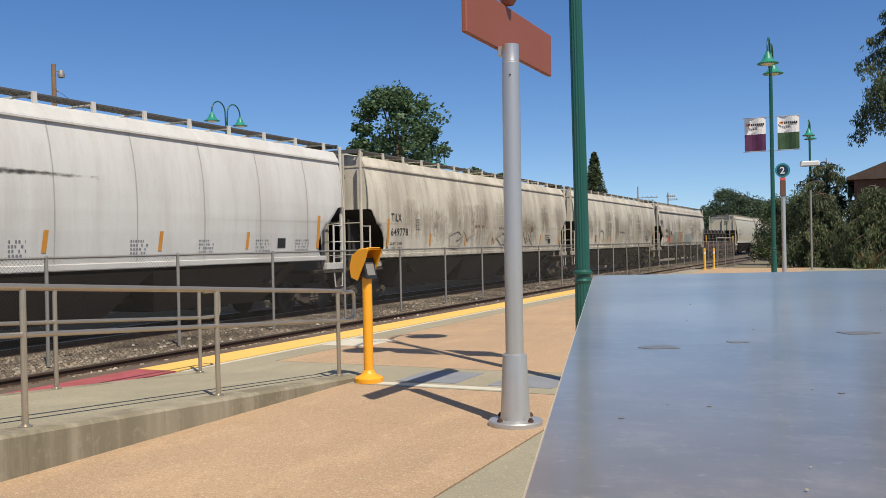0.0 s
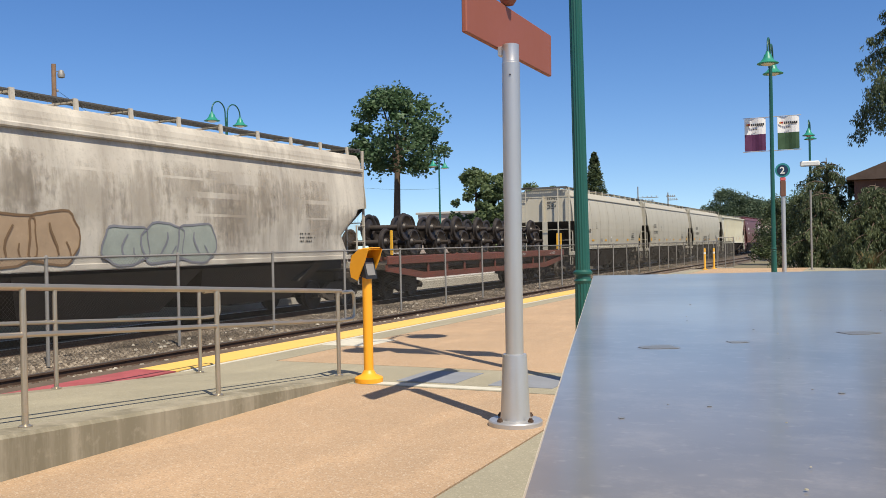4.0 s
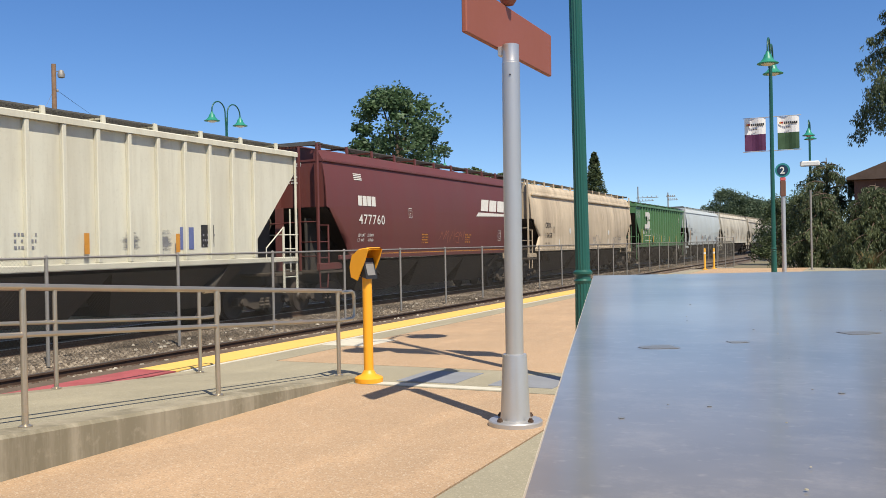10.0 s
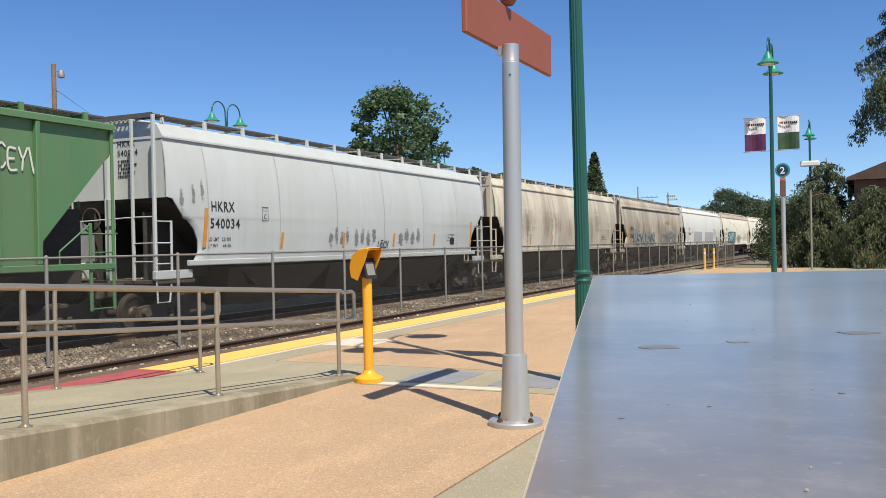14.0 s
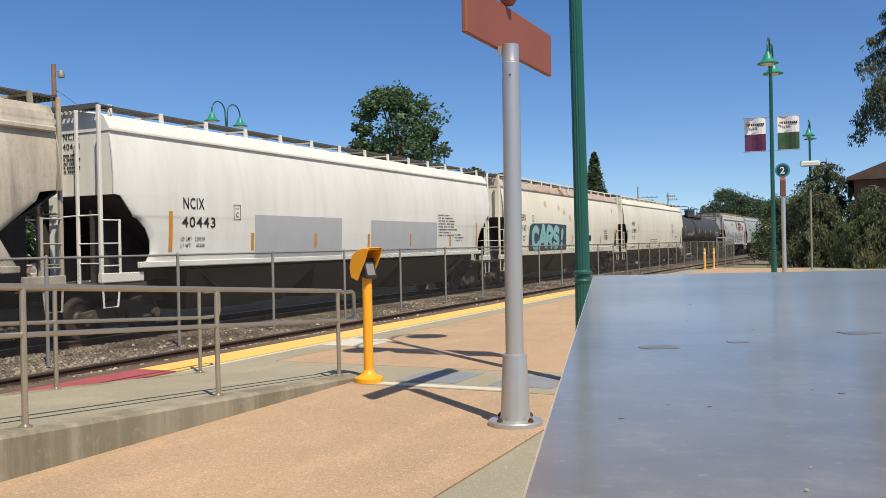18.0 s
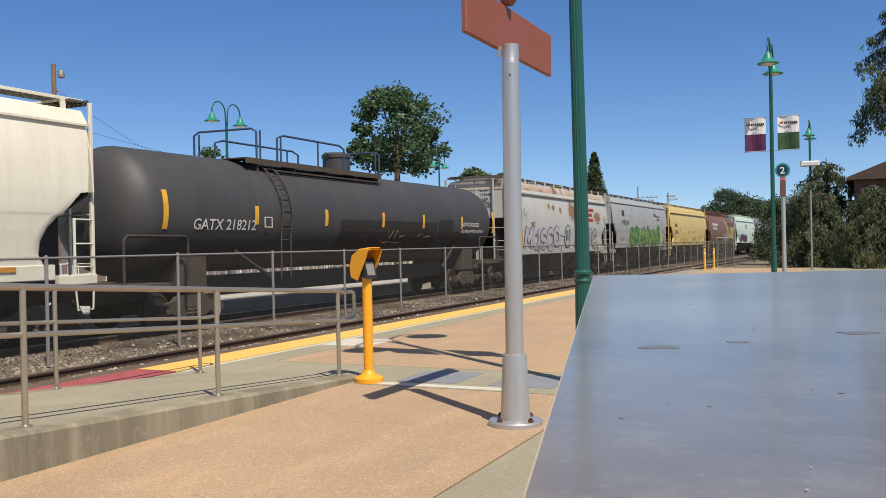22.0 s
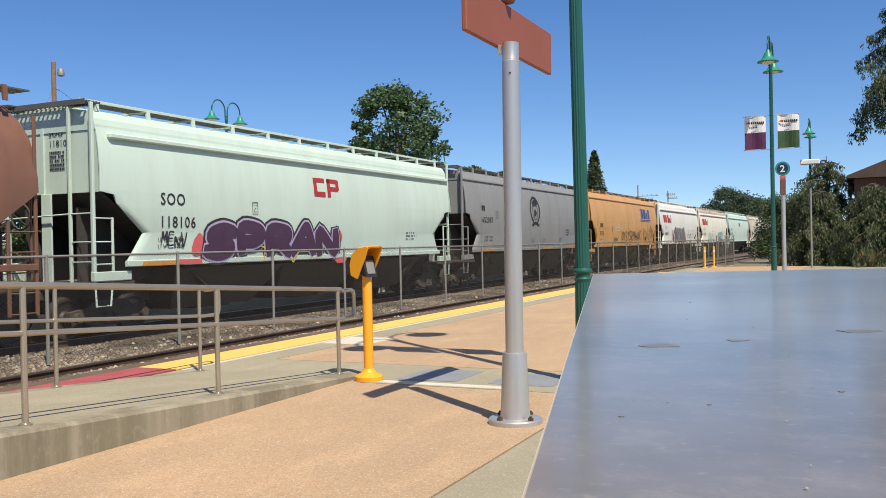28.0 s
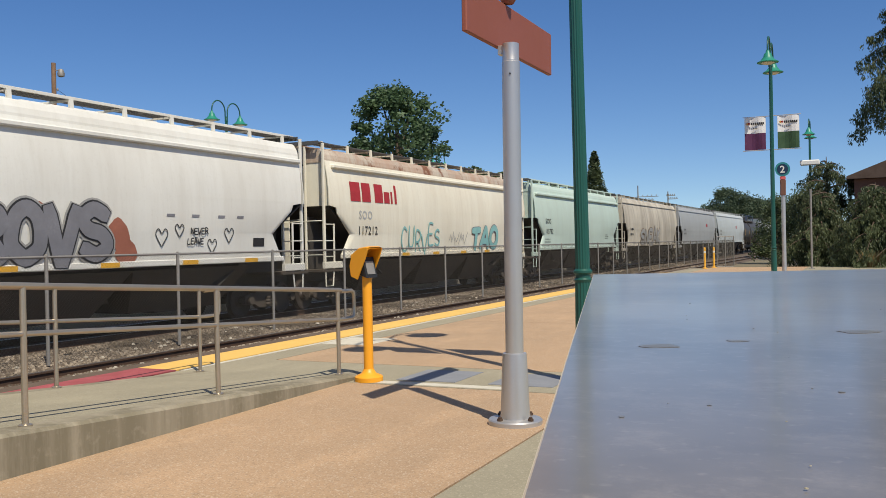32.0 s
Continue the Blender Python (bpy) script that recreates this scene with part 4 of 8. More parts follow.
def truck_parts():
    d = {}
    d["wheel"] = Solid().loft([[(x, r * math.cos(2 * math.pi * k / 28), 0.42 + r * math.sin(2 * math.pi * k / 28)) for k in range(28)] for r, x in
                               ((0.10, 0.66), (0.36, 0.67), (0.42, 0.67), (0.45, 0.68), (0.45, 0.70), (0.425, 0.71), (0.415, 0.80), (0.36, 0.80), (0.33, 0.77), (0.16, 0.74), (0.12, 0.80), (0.05, 0.80))]).mesh("wheel", 35)
    d["axle"] = Solid().tube([(-1.05, 0, 0.42), (1.05, 0, 0.42)], 0.08, 12).mesh("axle", 40)
    prof = [(-1.05, 0.36), (-0.7, 0.36), (-0.42, 0.24), (0.42, 0.24), (0.7, 0.36), (1.05, 0.36), (1.05, 0.55), (0.62, 0.62), (0.42, 0.76), (-0.42, 0.76), (-0.62, 0.62), (-1.05, 0.55)]
    d["side_frame"] = Solid().plate([(0.93, y, z) for y, z in prof], (0.13, 0, 0)).mesh("side_frame")
    d["spring"] = Solid().lathe([(0.07, 0.30), (0.08, 0.32), (0.06, 0.36), (0.08, 0.40), (0.06, 0.44), (0.08, 0.48), (0.07, 0.52)], 10, (1.08, 0, 0)).mesh("spring", 40)
    d["bolster"] = Solid().box(-1.05, 1.05, -0.2, 0.2, 0.5, 0.78, 0.03).mesh("bolster")
    d["bearing_cap"] = Solid().tube([(1.05, 0, 0.44), (1.17, 0, 0.44)], 0.10, 12).mesh("bearing_cap", 40)
    return d


TRUCK = truck_parts()
SPIN = pose(0, 0, 0, 0, 0, 180)


def truck(parent, y):
    t = part("truck_bolster", TRUCK["bolster"], "under", parent, m=pose(0, y, 0))
    for a in (-0.89, 0.89):
        part("axle", TRUCK["axle"], "wheel", t, m=pose(0, a, 0))
        part("wheel", TRUCK["wheel"], "wheel", t, m=pose(0, a, 0))
        part("wheel", TRUCK["wheel"], "wheel", t, m=pose(0, a, 0, 0, 0, 180))
        part("bearing_cap", TRUCK["bearing_cap"], "under", t, m=pose(0, a, 0))
    part("side_frame", TRUCK["side_frame"], "under", t)
    part("side_frame", TRUCK["side_frame"], "under", t, m=SPIN)
    part("spring", TRUCK["spring"], "under", t, m=pose(0, -0.12, 0))
    part("spring", TRUCK["spring"], "under", t, m=pose(0, 0.12, 0))


COUPLER = Solid().box(-0.10, 0.10, -0.75, 0.05, 0.76, 0.98, 0.03).box(-0.18, 0.18, -0.95, -0.70, 0.72, 1.02, 0.05).mesh("coupler")


def underframe(car, L, B, close=False):
    part("centre_sill", kept(("cs", L), lambda: Solid().box(-0.33, 0.33, -L / 2 + 0.7, L / 2 - 0.7, 0.62, 1.12, 0.02).mesh("centre_sill")), "under", car)
    part("coupler", COUPLER, "under", car, m=pose(0, -L / 2 + 0.95, 0))
    part("coupler", COUPLER, "under", car, m=pose(0, L / 2 - 0.95, 0, 0, 0, 180))
    truck(car, -B / 2 + 0.65 if close else -L / 2 + 2.9)
    truck(car, B / 2 - 0.88 if close else L / 2 - 2.9)


def on_side(shape, pts, out=0.012):
    """Points (along, height) laid on the platform side of a car."""
    return [(width_at(shape, z) + out, y, z) for y, z in pts]


def text_mesh(words, size, bold=0.0, spread=1.0):
    cu = bpy.data.curves.new("words", "FONT")
    cu.body, cu.size, cu.resolution_u, cu.offset, cu.space_character = words, size / 0.7, 2, bold, spread
    ob = bpy.data.objects.new("words", cu)
    me = bpy.data.meshes.new_from_object(ob)
    v = [tuple(p.co) for p in me.vertices]
    f = [tuple(p.vertices) for p in me.polygons]
    bpy.data.objects.remove(ob)
    bpy.data.curves.remove(cu)
    bpy.data.meshes.remove(me)
    return v, f


def end_text(car, B, words, colour="black_txt", z=4.0, size=0.13, rows=5):
    """Mark, number and small lines on the leading end sheet."""
    lines = words.split("|")
    s = Solid()
    for k, line in enumerate(lines):
        v, f = text_mesh(line, size, size * 0.012, 1.1)
        s.add([(0.13 + p[0], -B / 2 - 0.012, z + 0.12 - k * size * 1.55 + p[1]) for p in v], f)
    part("end_number", s.mesh("end_number"), colour, car)
    if not rows:
        return
    s = Solid()
    rng = random.Random(len(words) + int(B * 10))
    z -= (len(lines) - 1) * size * 1.55
    for k in range(rows):
        x, stop = 0.15, 0.42 + 0.28 * rng.random()
        while x < stop:
            w = rng.uniform(0.025, 0.05)
            s.box(x, x + w, -B / 2 - 0.016, -B / 2 - 0.012, z - 0.02 - k * 0.085, z + 0.022 - k * 0.085)
            x += w + (0.012 if rng.random() < 0.8 else 0.05)
    part("end_stencil", s.mesh("end_stencil"), colour, car)["kind"] = "stuff"


def lettering(car, shape, B, words, y, z, size, colour="black_txt", wide=1.0, name="lettering", width=0.0):
    v, f = text_mesh(words, size, size * 0.014, 1.12)
    s = Solid()
    if width:
        wide = width / max(p[0] for p in v)
    s.add([(width_at(shape, z + p[1]) + 0.012, -B / 2 + y + p[0] * wide, z + p[1]) for p in v], f)
    return part(name, s.mesh(name), colour, car)


def patch(car, shape, B, y0, y1, z0, z1, colour, name="patch", lean=0.0, out=0.009):
    s = Solid()
    n = max(1, int((z1 - z0) / 0.25))
    rows = []
    for k in range(n + 1):
        z = z0 + (z1 - z0) * k / n
        rows.append([(width_at(shape, z) + out, -B / 2 + y + lean * (z - z0), z) for y in (y0, y1)])
    s.loft(rows, False, False)
    return part(name, s.mesh(name), colour, car)


def bars(car, shape, B, y, z, w, rows, h, colour="black_txt", gap=1.7):
    """Small unreadable lines of stencil."""
    s = Solid()
    rng = random.Random(int(y * 100 + z * 10))
    for k in range(rows):
        h2 = h * 0.72
        zz = z - k * h * gap
        ww = w * rng.uniform(0.6, 1.0)
        yy = y
        while yy < y + ww:
            d = rng.uniform(0.03, 0.06)
            s.add(on_side(shape, [(-B / 2 + yy, zz), (-B / 2 + min(yy + d, y + ww), zz), (-B / 2 + min(yy + d, y + ww), zz + h2), (-B / 2 + yy, zz + h2)]), [(0, 1, 2, 3)])
            yy += d + (0.03 if rng.random() < 0.75 else 0.1)
    ob = part("stencil_text", s.mesh("stencil_text"), colour, car)
    ob["kind"] = "stuff"
    return ob


def stroke(shape, pts, w, out):
    """A painted line along points (y, z) on the side."""
    s = Solid()
    L, R = [], []
    for i, (y, z) in enumerate(pts):
        a, b = pts[max(i - 1, 0)], pts[min(i + 1, len(pts) - 1)]
        d = Vector((b[0] - a[0], b[1] - a[1]))
        d = d.normalized() if d.length else Vector((1, 0))
        ww = w * (0.55 + 0.45 * math.sin(math.pi * (i + 0.5) / len(pts)))
        L.append((y - d.y * ww, z + d.x * ww))
        R.append((y + d.y * ww, z - d.x * ww))
    q = on_side(shape, L, out) + on_side(shape, R, out)
    n = len(pts)
    s.add(q, [(i, n + i, n + i + 1, i + 1) for i in range(n - 1)])
    return s


def curl(rng, y, z, w, h, n=14):
    """A hand-drawn flourish inside a box."""
    lines = FLOURISHES[rng.randrange(len(FLOURISHES))]
    pts = [p for line in lines for p in line] if rng.random() < 0.6 else list(lines[0])
    out, sl, ph = [], rng.uniform(-0.1, 0.35), rng.uniform(0, 6)
    for (a0, b0), (a1, b1) in zip(pts, pts[1:]):
        for u in (0, 0.5):
            a, b = a0 + (a1 - a0) * u, b0 + (b1 - b0) * u
            out.append((y + w * (a + sl * b + 0.05 * math.sin(7 * b + ph)), z + h * (b + 0.07 * math.sin(6 * a + ph))))
    out.append((y + w * (pts[-1][0] + 0.1), z + h * pts[-1][1]))
    return out


def graffiti(car, shape, B, y, z, w, h, letters, fills, outline, seed, line=0.045, shadow=None):
    """Spray-painted letters: filled swollen shapes with an outline and inner strokes."""
    rng = random.Random(seed)
    g = None
    step = w / letters
    cols = {}
    for k in range(letters):
        y0 = -B / 2 + y + k * step
        cy, cz = y0 + step / 2, z + h / 2
        m = 22
        ph, lobes = rng.uniform(0, 6.28), rng.choice((3, 4, 5))
        edge = []
        for i in range(m):
            a = 2 * math.pi * i / m
            r = 1 + 0.16 * math.sin(lobes * a + ph) + 0.08 * math.sin(7 * a + 2 * ph)
            sq = max(abs(math.cos(a)), abs(math.sin(a)))
            edge.append((cy + step * 0.52 * r * math.cos(a) / sq ** 0.75, cz + h * 0.47 * r * math.sin(a) / sq ** 0.75))
        if shadow:
            cols.setdefault(shadow, Solid()).add(on_side(shape, [(a + 0.07, b - 0.06) for a, b in edge], 0.010), [tuple(range(m))])
        fill = fills[k % len(fills)]
        if fill:
            cols.setdefault(fill, Solid()).add(on_side(shape, edge, 0.014 + 0.0015 * k), [tuple(range(m))])
        o = cols.setdefault(outline, Solid())
        for pts, ww in ((edge + edge[:1], line), (curl(rng, y0 + step * 0.2, z + h * 0.2, step * 0.6, h * 0.6), line * 0.9), (curl(rng, y0 + step * 0.1, z + h * 0.1, step * 0.8, h * 0.8), line * 0.6)):
            st = stroke(shape, pts, ww, 0.03 + 0.001 * k)
            o.add(st.v, st.f)
    for c, s in cols.items():
        part("spray_paint", s.mesh("spray_paint"), c, car)["kind"] = "stuff"


FLOURISHES = (
    (((0.0, 0.1), (0.35, 0.95), (0.6, 0.35), (1.05, 0.85)),),
    (((0.95, 0.12), (0.2, 0.0), (0.08, 0.6), (0.6, 1.0), (1.05, 0.66), (0.6, 0.42)),),
    (((0.0, 0.72), (0.5, 0.18), (1.0, 1.0)), ((0.2, 0.0), (0.95, 0.34))),
    (((-0.1, 0.3), (0.22, 0.9), (0.5, 0.2), (0.78, 0.95), (1.1, 0.05)),),
    (((0.1, 1.0), (0.3, 0.2), (0.85, 0.05), (0.75, 0.6), (0.2, 0.52)), ((0.5, 0.92), (1.15, 0.5))),
    (((0.5, 0.0), (0.02, 0.45), (0.45, 0.98), (0.95, 0.6), (0.5, 0.28), (1.2, 0.02)),),
)


def wild(car, shape, B, y, z, w, h, n, fills, line, seed, thick=0.13, edge=0.04, spark=None, slant=0.15):
    """Interlocking spray-painted shapes of broad strokes: outline below, fill above, thin highlights on top."""
    rng = random.Random(seed)
    cols, step = {}, w / n
    for k in range(n):
        ph, sw = rng.uniform(0, 6), rng.uniform(-slant, slant)
        for line_pts in FLOURISHES[rng.randrange(len(FLOURISHES))]:
            pts = []
            for (a0, b0), (a1, b1) in zip(line_pts, line_pts[1:]):
                for u in (0, 0.34, 0.67):
                    pts.append((a0 + (a1 - a0) * u, b0 + (b1 - b0) * u))
            pts.append(line_pts[-1])
            pts = [(-B / 2 + y + step * (k - 0.25 + 1.5 * a + sw * b + 0.05 * math.sin(5 * b + ph)), z + h * (b + 0.06 * math.sin(4 * a + ph))) for a, b in pts]
            lift = 0.0012 * (k % 5)
            fill = fills[(k + (0 if len(fills) == 1 else rng.randrange(2))) % len(fills)]
            for colour, width, out in ((line, thick + edge, 0.028 + lift), (fill, thick, 0.036 + lift), (spark, 0.016, 0.046)):
                if colour:
                    st = stroke(shape, pts if colour != spark else [(a - thick * 0.4, b + thick * 0.25) for a, b in pts[1:-1]], width, out)
                    cols.setdefault(colour, Solid()).add(st.v, st.f)
    for c, s in cols.items():
        part("spray_paint", s.mesh("spray_paint"), c, car)["kind"] = "stuff"


def bubbles(car, shape, B, y, z, w, h, n, fill, line, seed):
    """Swollen upright letters side by side with thin dark edges."""
    rng = random.Random(seed)
    a, b = Solid(), Solid()
    step = w / n
    for k in range(n):
        cy, hh, ph = -B / 2 + y + step * (k + 0.5), h * rng.uniform(0.85, 1.1), rng.uniform(0, 6)
        ring = []
        for i in range(26):
            t = 6.2832 * i / 26
            q = 1 + 0.07 * math.sin(5 * t + ph)
            ring.append((cy + step * 0.6 * q * math.copysign(abs(math.cos(t)) ** 0.6, math.cos(t)), z + hh * (0.5 + 0.5 * q * math.copysign(abs(math.sin(t)) ** 0.7, math.sin(t)))))
        a.add(on_side(shape, ring, 0.030 + 0.001 * (k % 4)), [tuple(range(26))])
        inner = [(cy + step * 0.12 * math.sin(3 * u + ph), z + hh * (0.18 + 0.6 * u)) for u in (0, 0.25, 0.5, 0.75, 1)]
        for pts, ww in ((ring + ring[:1], 0.026), (inner, 0.028), ([(p + step * 0.3, q * 0.9 + 0.1 * z) for p, q in inner[:3]], 0.02)):
            st = stroke(shape, pts, ww, 0.040)
            b.add(st.v, st.f)
    for c, s in ((fill, a), (line, b)):
        part("spray_paint", s.mesh("spray_paint"), c, car)["kind"] = "stuff"


def tag_line(car, shape, B, y, z, w, h, n, colour, seed, line=0.022):
    rng = random.Random(seed)
    s = Solid()
    for k in range(n):
        st = stroke(shape, curl(rng, -B / 2 + y + w * k / n, z, w / n * 1.1, h), line, 0.026)
        s.add(st.v, st.f)
    ob = part("spray_tag", s.mesh("spray_tag"), colour, car)
    ob["kind"] = "stuff"
    return ob


def hopper(k, shape, skin, label, roof=None, seams=(), seam_mat=None, sill=None, board=True, cut="rounded", edged=False, low=None, foot=1.43):
    L, B = length(k), body(k)
    car = thing("hopper_car", (0, 0, 0), label, "railway wagon", "freight train wagons")
    roof = roof or skin
    low = cut == "pointed" if low is None else low
    drop = 0.24 if shape == "ribbed" else 0.0
    brk = skin
    for sx in (1, -1):
        part("side_sheet", kept(("sides", shape, B, sx, cut), lambda: side_shell(shape, B, sx, cut)), skin, car)
    part("roof", kept(("roof", shape, B, low), lambda: roof_mesh(shape, B, low)), roof, car)
    for sy in (-1, 1):
        part("end_sheet", kept(("end", shape, B, sy), lambda: end_sheet(shape, B, sy)), skin, car)
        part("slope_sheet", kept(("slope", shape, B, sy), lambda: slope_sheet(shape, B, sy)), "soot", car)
        # Added near-black plates: they block daylight and stand in for the end's shade.
        for x in (-0.75, 0.71):
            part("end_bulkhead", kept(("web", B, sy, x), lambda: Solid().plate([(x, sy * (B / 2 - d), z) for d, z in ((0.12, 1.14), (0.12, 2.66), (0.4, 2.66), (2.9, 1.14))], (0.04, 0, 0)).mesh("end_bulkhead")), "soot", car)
        part("end_platform", kept(("ep", B, sy), lambda: Solid().box(-1.5, 1.5, min(sy * (B / 2 - 0.9), sy * (B / 2 + 0.3)), max(sy * (B / 2 - 0.9), sy * (B / 2 + 0.3)), 1.06, 1.14, 0.01).mesh("end_platform")), "under", car)
        if shape == "curved":
            for name, me in kept(("gear", B, sy, cut), lambda: [(name, g.mesh(name)) for name, g in end_gear(sy, B, 0.14 if cut == "pointed" else 0.30)]):
                part(name, me, skin, car)
            part("crossover_board", kept(("cross", B, sy), lambda: crossover(sy, B)), "grate", car)
        else:
            part("end_ladder", kept(("el", B, sy), lambda: end_ladder_mesh(sy, B)), skin, car)
            for sx in (-1, 1):
                part("ladder", kept(("lad", B, sx, sy), lambda: ladder_mesh(sx, sy, B, 2.35)), skin, car)
    for sx in (-1, 1):
        x0, x1 = sorted((sx * 1.50, sx * 1.60))
        part("side_sill", kept(("sill", shape, B, sx, foot), lambda: Solid().box(x0, x1, -B / 2 + (0.62 if shape == "curved" else 0.02), B / 2 - (0.95 if shape == "curved" else 0.02), foot, 1.56, 0.015).mesh("side_sill")), sill or skin, car)
        if low and shape == "curved":
            e0, e1 = sorted((sx * 1.40, sx * 1.575))
            part("eave_rail", kept(("eave", B, sx), lambda: Solid().box(e0, e1, -B / 2 + 0.24, B / 2 - 0.06, 4.03, 4.15, 0.03).mesh("eave_rail")), skin, car)
        if board:
            x0, x1 = sorted((sx * 0.62, sx * 1.12))
            part("running_board", kept(("run", B, sx, shape), lambda: grating(B, x0, x1, 4.78 - drop)), "grate", car)
            if edged:
                e0, e1 = sorted((sx * 1.125, sx * 1.155))
                part("board_edge", kept(("edge", B, sx), lambda: Solid().box(e0, e1, -B / 2 - 0.14, B / 2 + 0.2, 4.77, 4.83, 0.006).mesh("board_edge")), skin, car)
    if board:
        n = int(B / 1.45)
        for k in range(n + 1):
            s = kept(("brk",), lambda: Solid().plate([(1.14, -0.05, 4.54), (1.18, -0.05, 4.54), (1.16, -0.05, 4.83), (1.10, -0.05, 4.83)], (0, 0.10, 0)).plate([(-1.14, -0.05, 4.54), (-1.10, -0.05, 4.83), (-1.16, -0.05, 4.83), (-1.18, -0.05, 4.54)], (0, 0.10, 0)).box(-1.1, 1.1, -0.03, 0.03, 4.74, 4.78).mesh("board_bracket"))
            part("board_bracket", s, brk, car, m=pose(0, -B / 2 + 0.3 + (B - 0.6) * k / n, -drop))
    for k in range(3):
        y = (k - 1) * (B - 4.4) / 3
        bay = kept(("bay", B), lambda: Solid().loft([[(-1.45, -(B - 4.4) / 6, 1.35), (1.45, -(B - 4.4) / 6, 1.35), (1.45, (B - 4.4) / 6, 1.35), (-1.45, (B - 4.4) / 6, 1.35)],
                                                     [(-0.75, -(B - 4.4) / 8.2, 0.40), (0.75, -(B - 4.4) / 8.2, 0.40), (0.75, (B - 4.4) / 8.2, 0.40), (-0.75, (B - 4.4) / 8.2, 0.40)]]).box(-0.75, 0.75, -0.65, 0.65, 0.36, 0.46, 0.01).mesh("discharge_bay"))
        part("discharge_bay", bay, "under", car, m=pose(0, y, 0))
    for k in range(4):
        part("roof_hatch", kept(("hatch", B), lambda: Solid().box(-0.42, 0.42, -(B / 4 - 0.3) / 2, (B / 4 - 0.3) / 2, 4.66, 4.77, 0.02).mesh("roof_hatch")), roof, car, m=pose(0, (k - 1.5) * B / 4, -drop * 0.7))
    if seams:
        sm = Solid()
        zs = [z for _, z in SHAPES[shape]]
        sm.loft([[(width_at(shape, z) + 0.006, dy, z) for dy in (-0.016, 0.016)] for z in zs], False, False)
        me = kept(("seam", shape), lambda: sm.mesh("weld_seam"))
        for k in range(seams[2]):
            part("weld_seam", me, seam_mat or "seam", car, m=pose(0, -B / 2 + seams[0] + seams[1] * k, 0))
    if shape == "ribbed":
        def rib():
            s = Solid()
            return s.box(1.495, 1.60, -0.05, 0.05, 1.56, 4.22, 0.015).mesh("side_post")
        me = kept(("rib",), rib)
        n = 17
        for k in range(n):
            y = -B / 2 + 1.87 + (B - 3.7) * k / (n - 1)
            part("side_post", me, skin, car, m=pose(0, y, 0))
            part("side_post", me, skin, car, m=pose(0, y, 0, 0, 0, 180))
    part("brake_wheel", kept(("brake", B), lambda: Solid().tube([(-0.5 + 0.27 * math.cos(a), -B / 2 - 0.2, 2.5 + 0.27 * math.sin(a)) for a in np.linspace(0, 6.283, 20)], 0.02, 6).mesh("brake_wheel")), "under", car)
    underframe(car, L, B, True)
    return car, B


def reflectors(car, shape, B, colour, ys, z0, z1, w, lean=0.0):
    for y in ys:
        patch(car, shape, B, y, y + w, z0, z1, colour, "reflector", lean)


TANK_R, TANK_Z = 1.46, 2.69


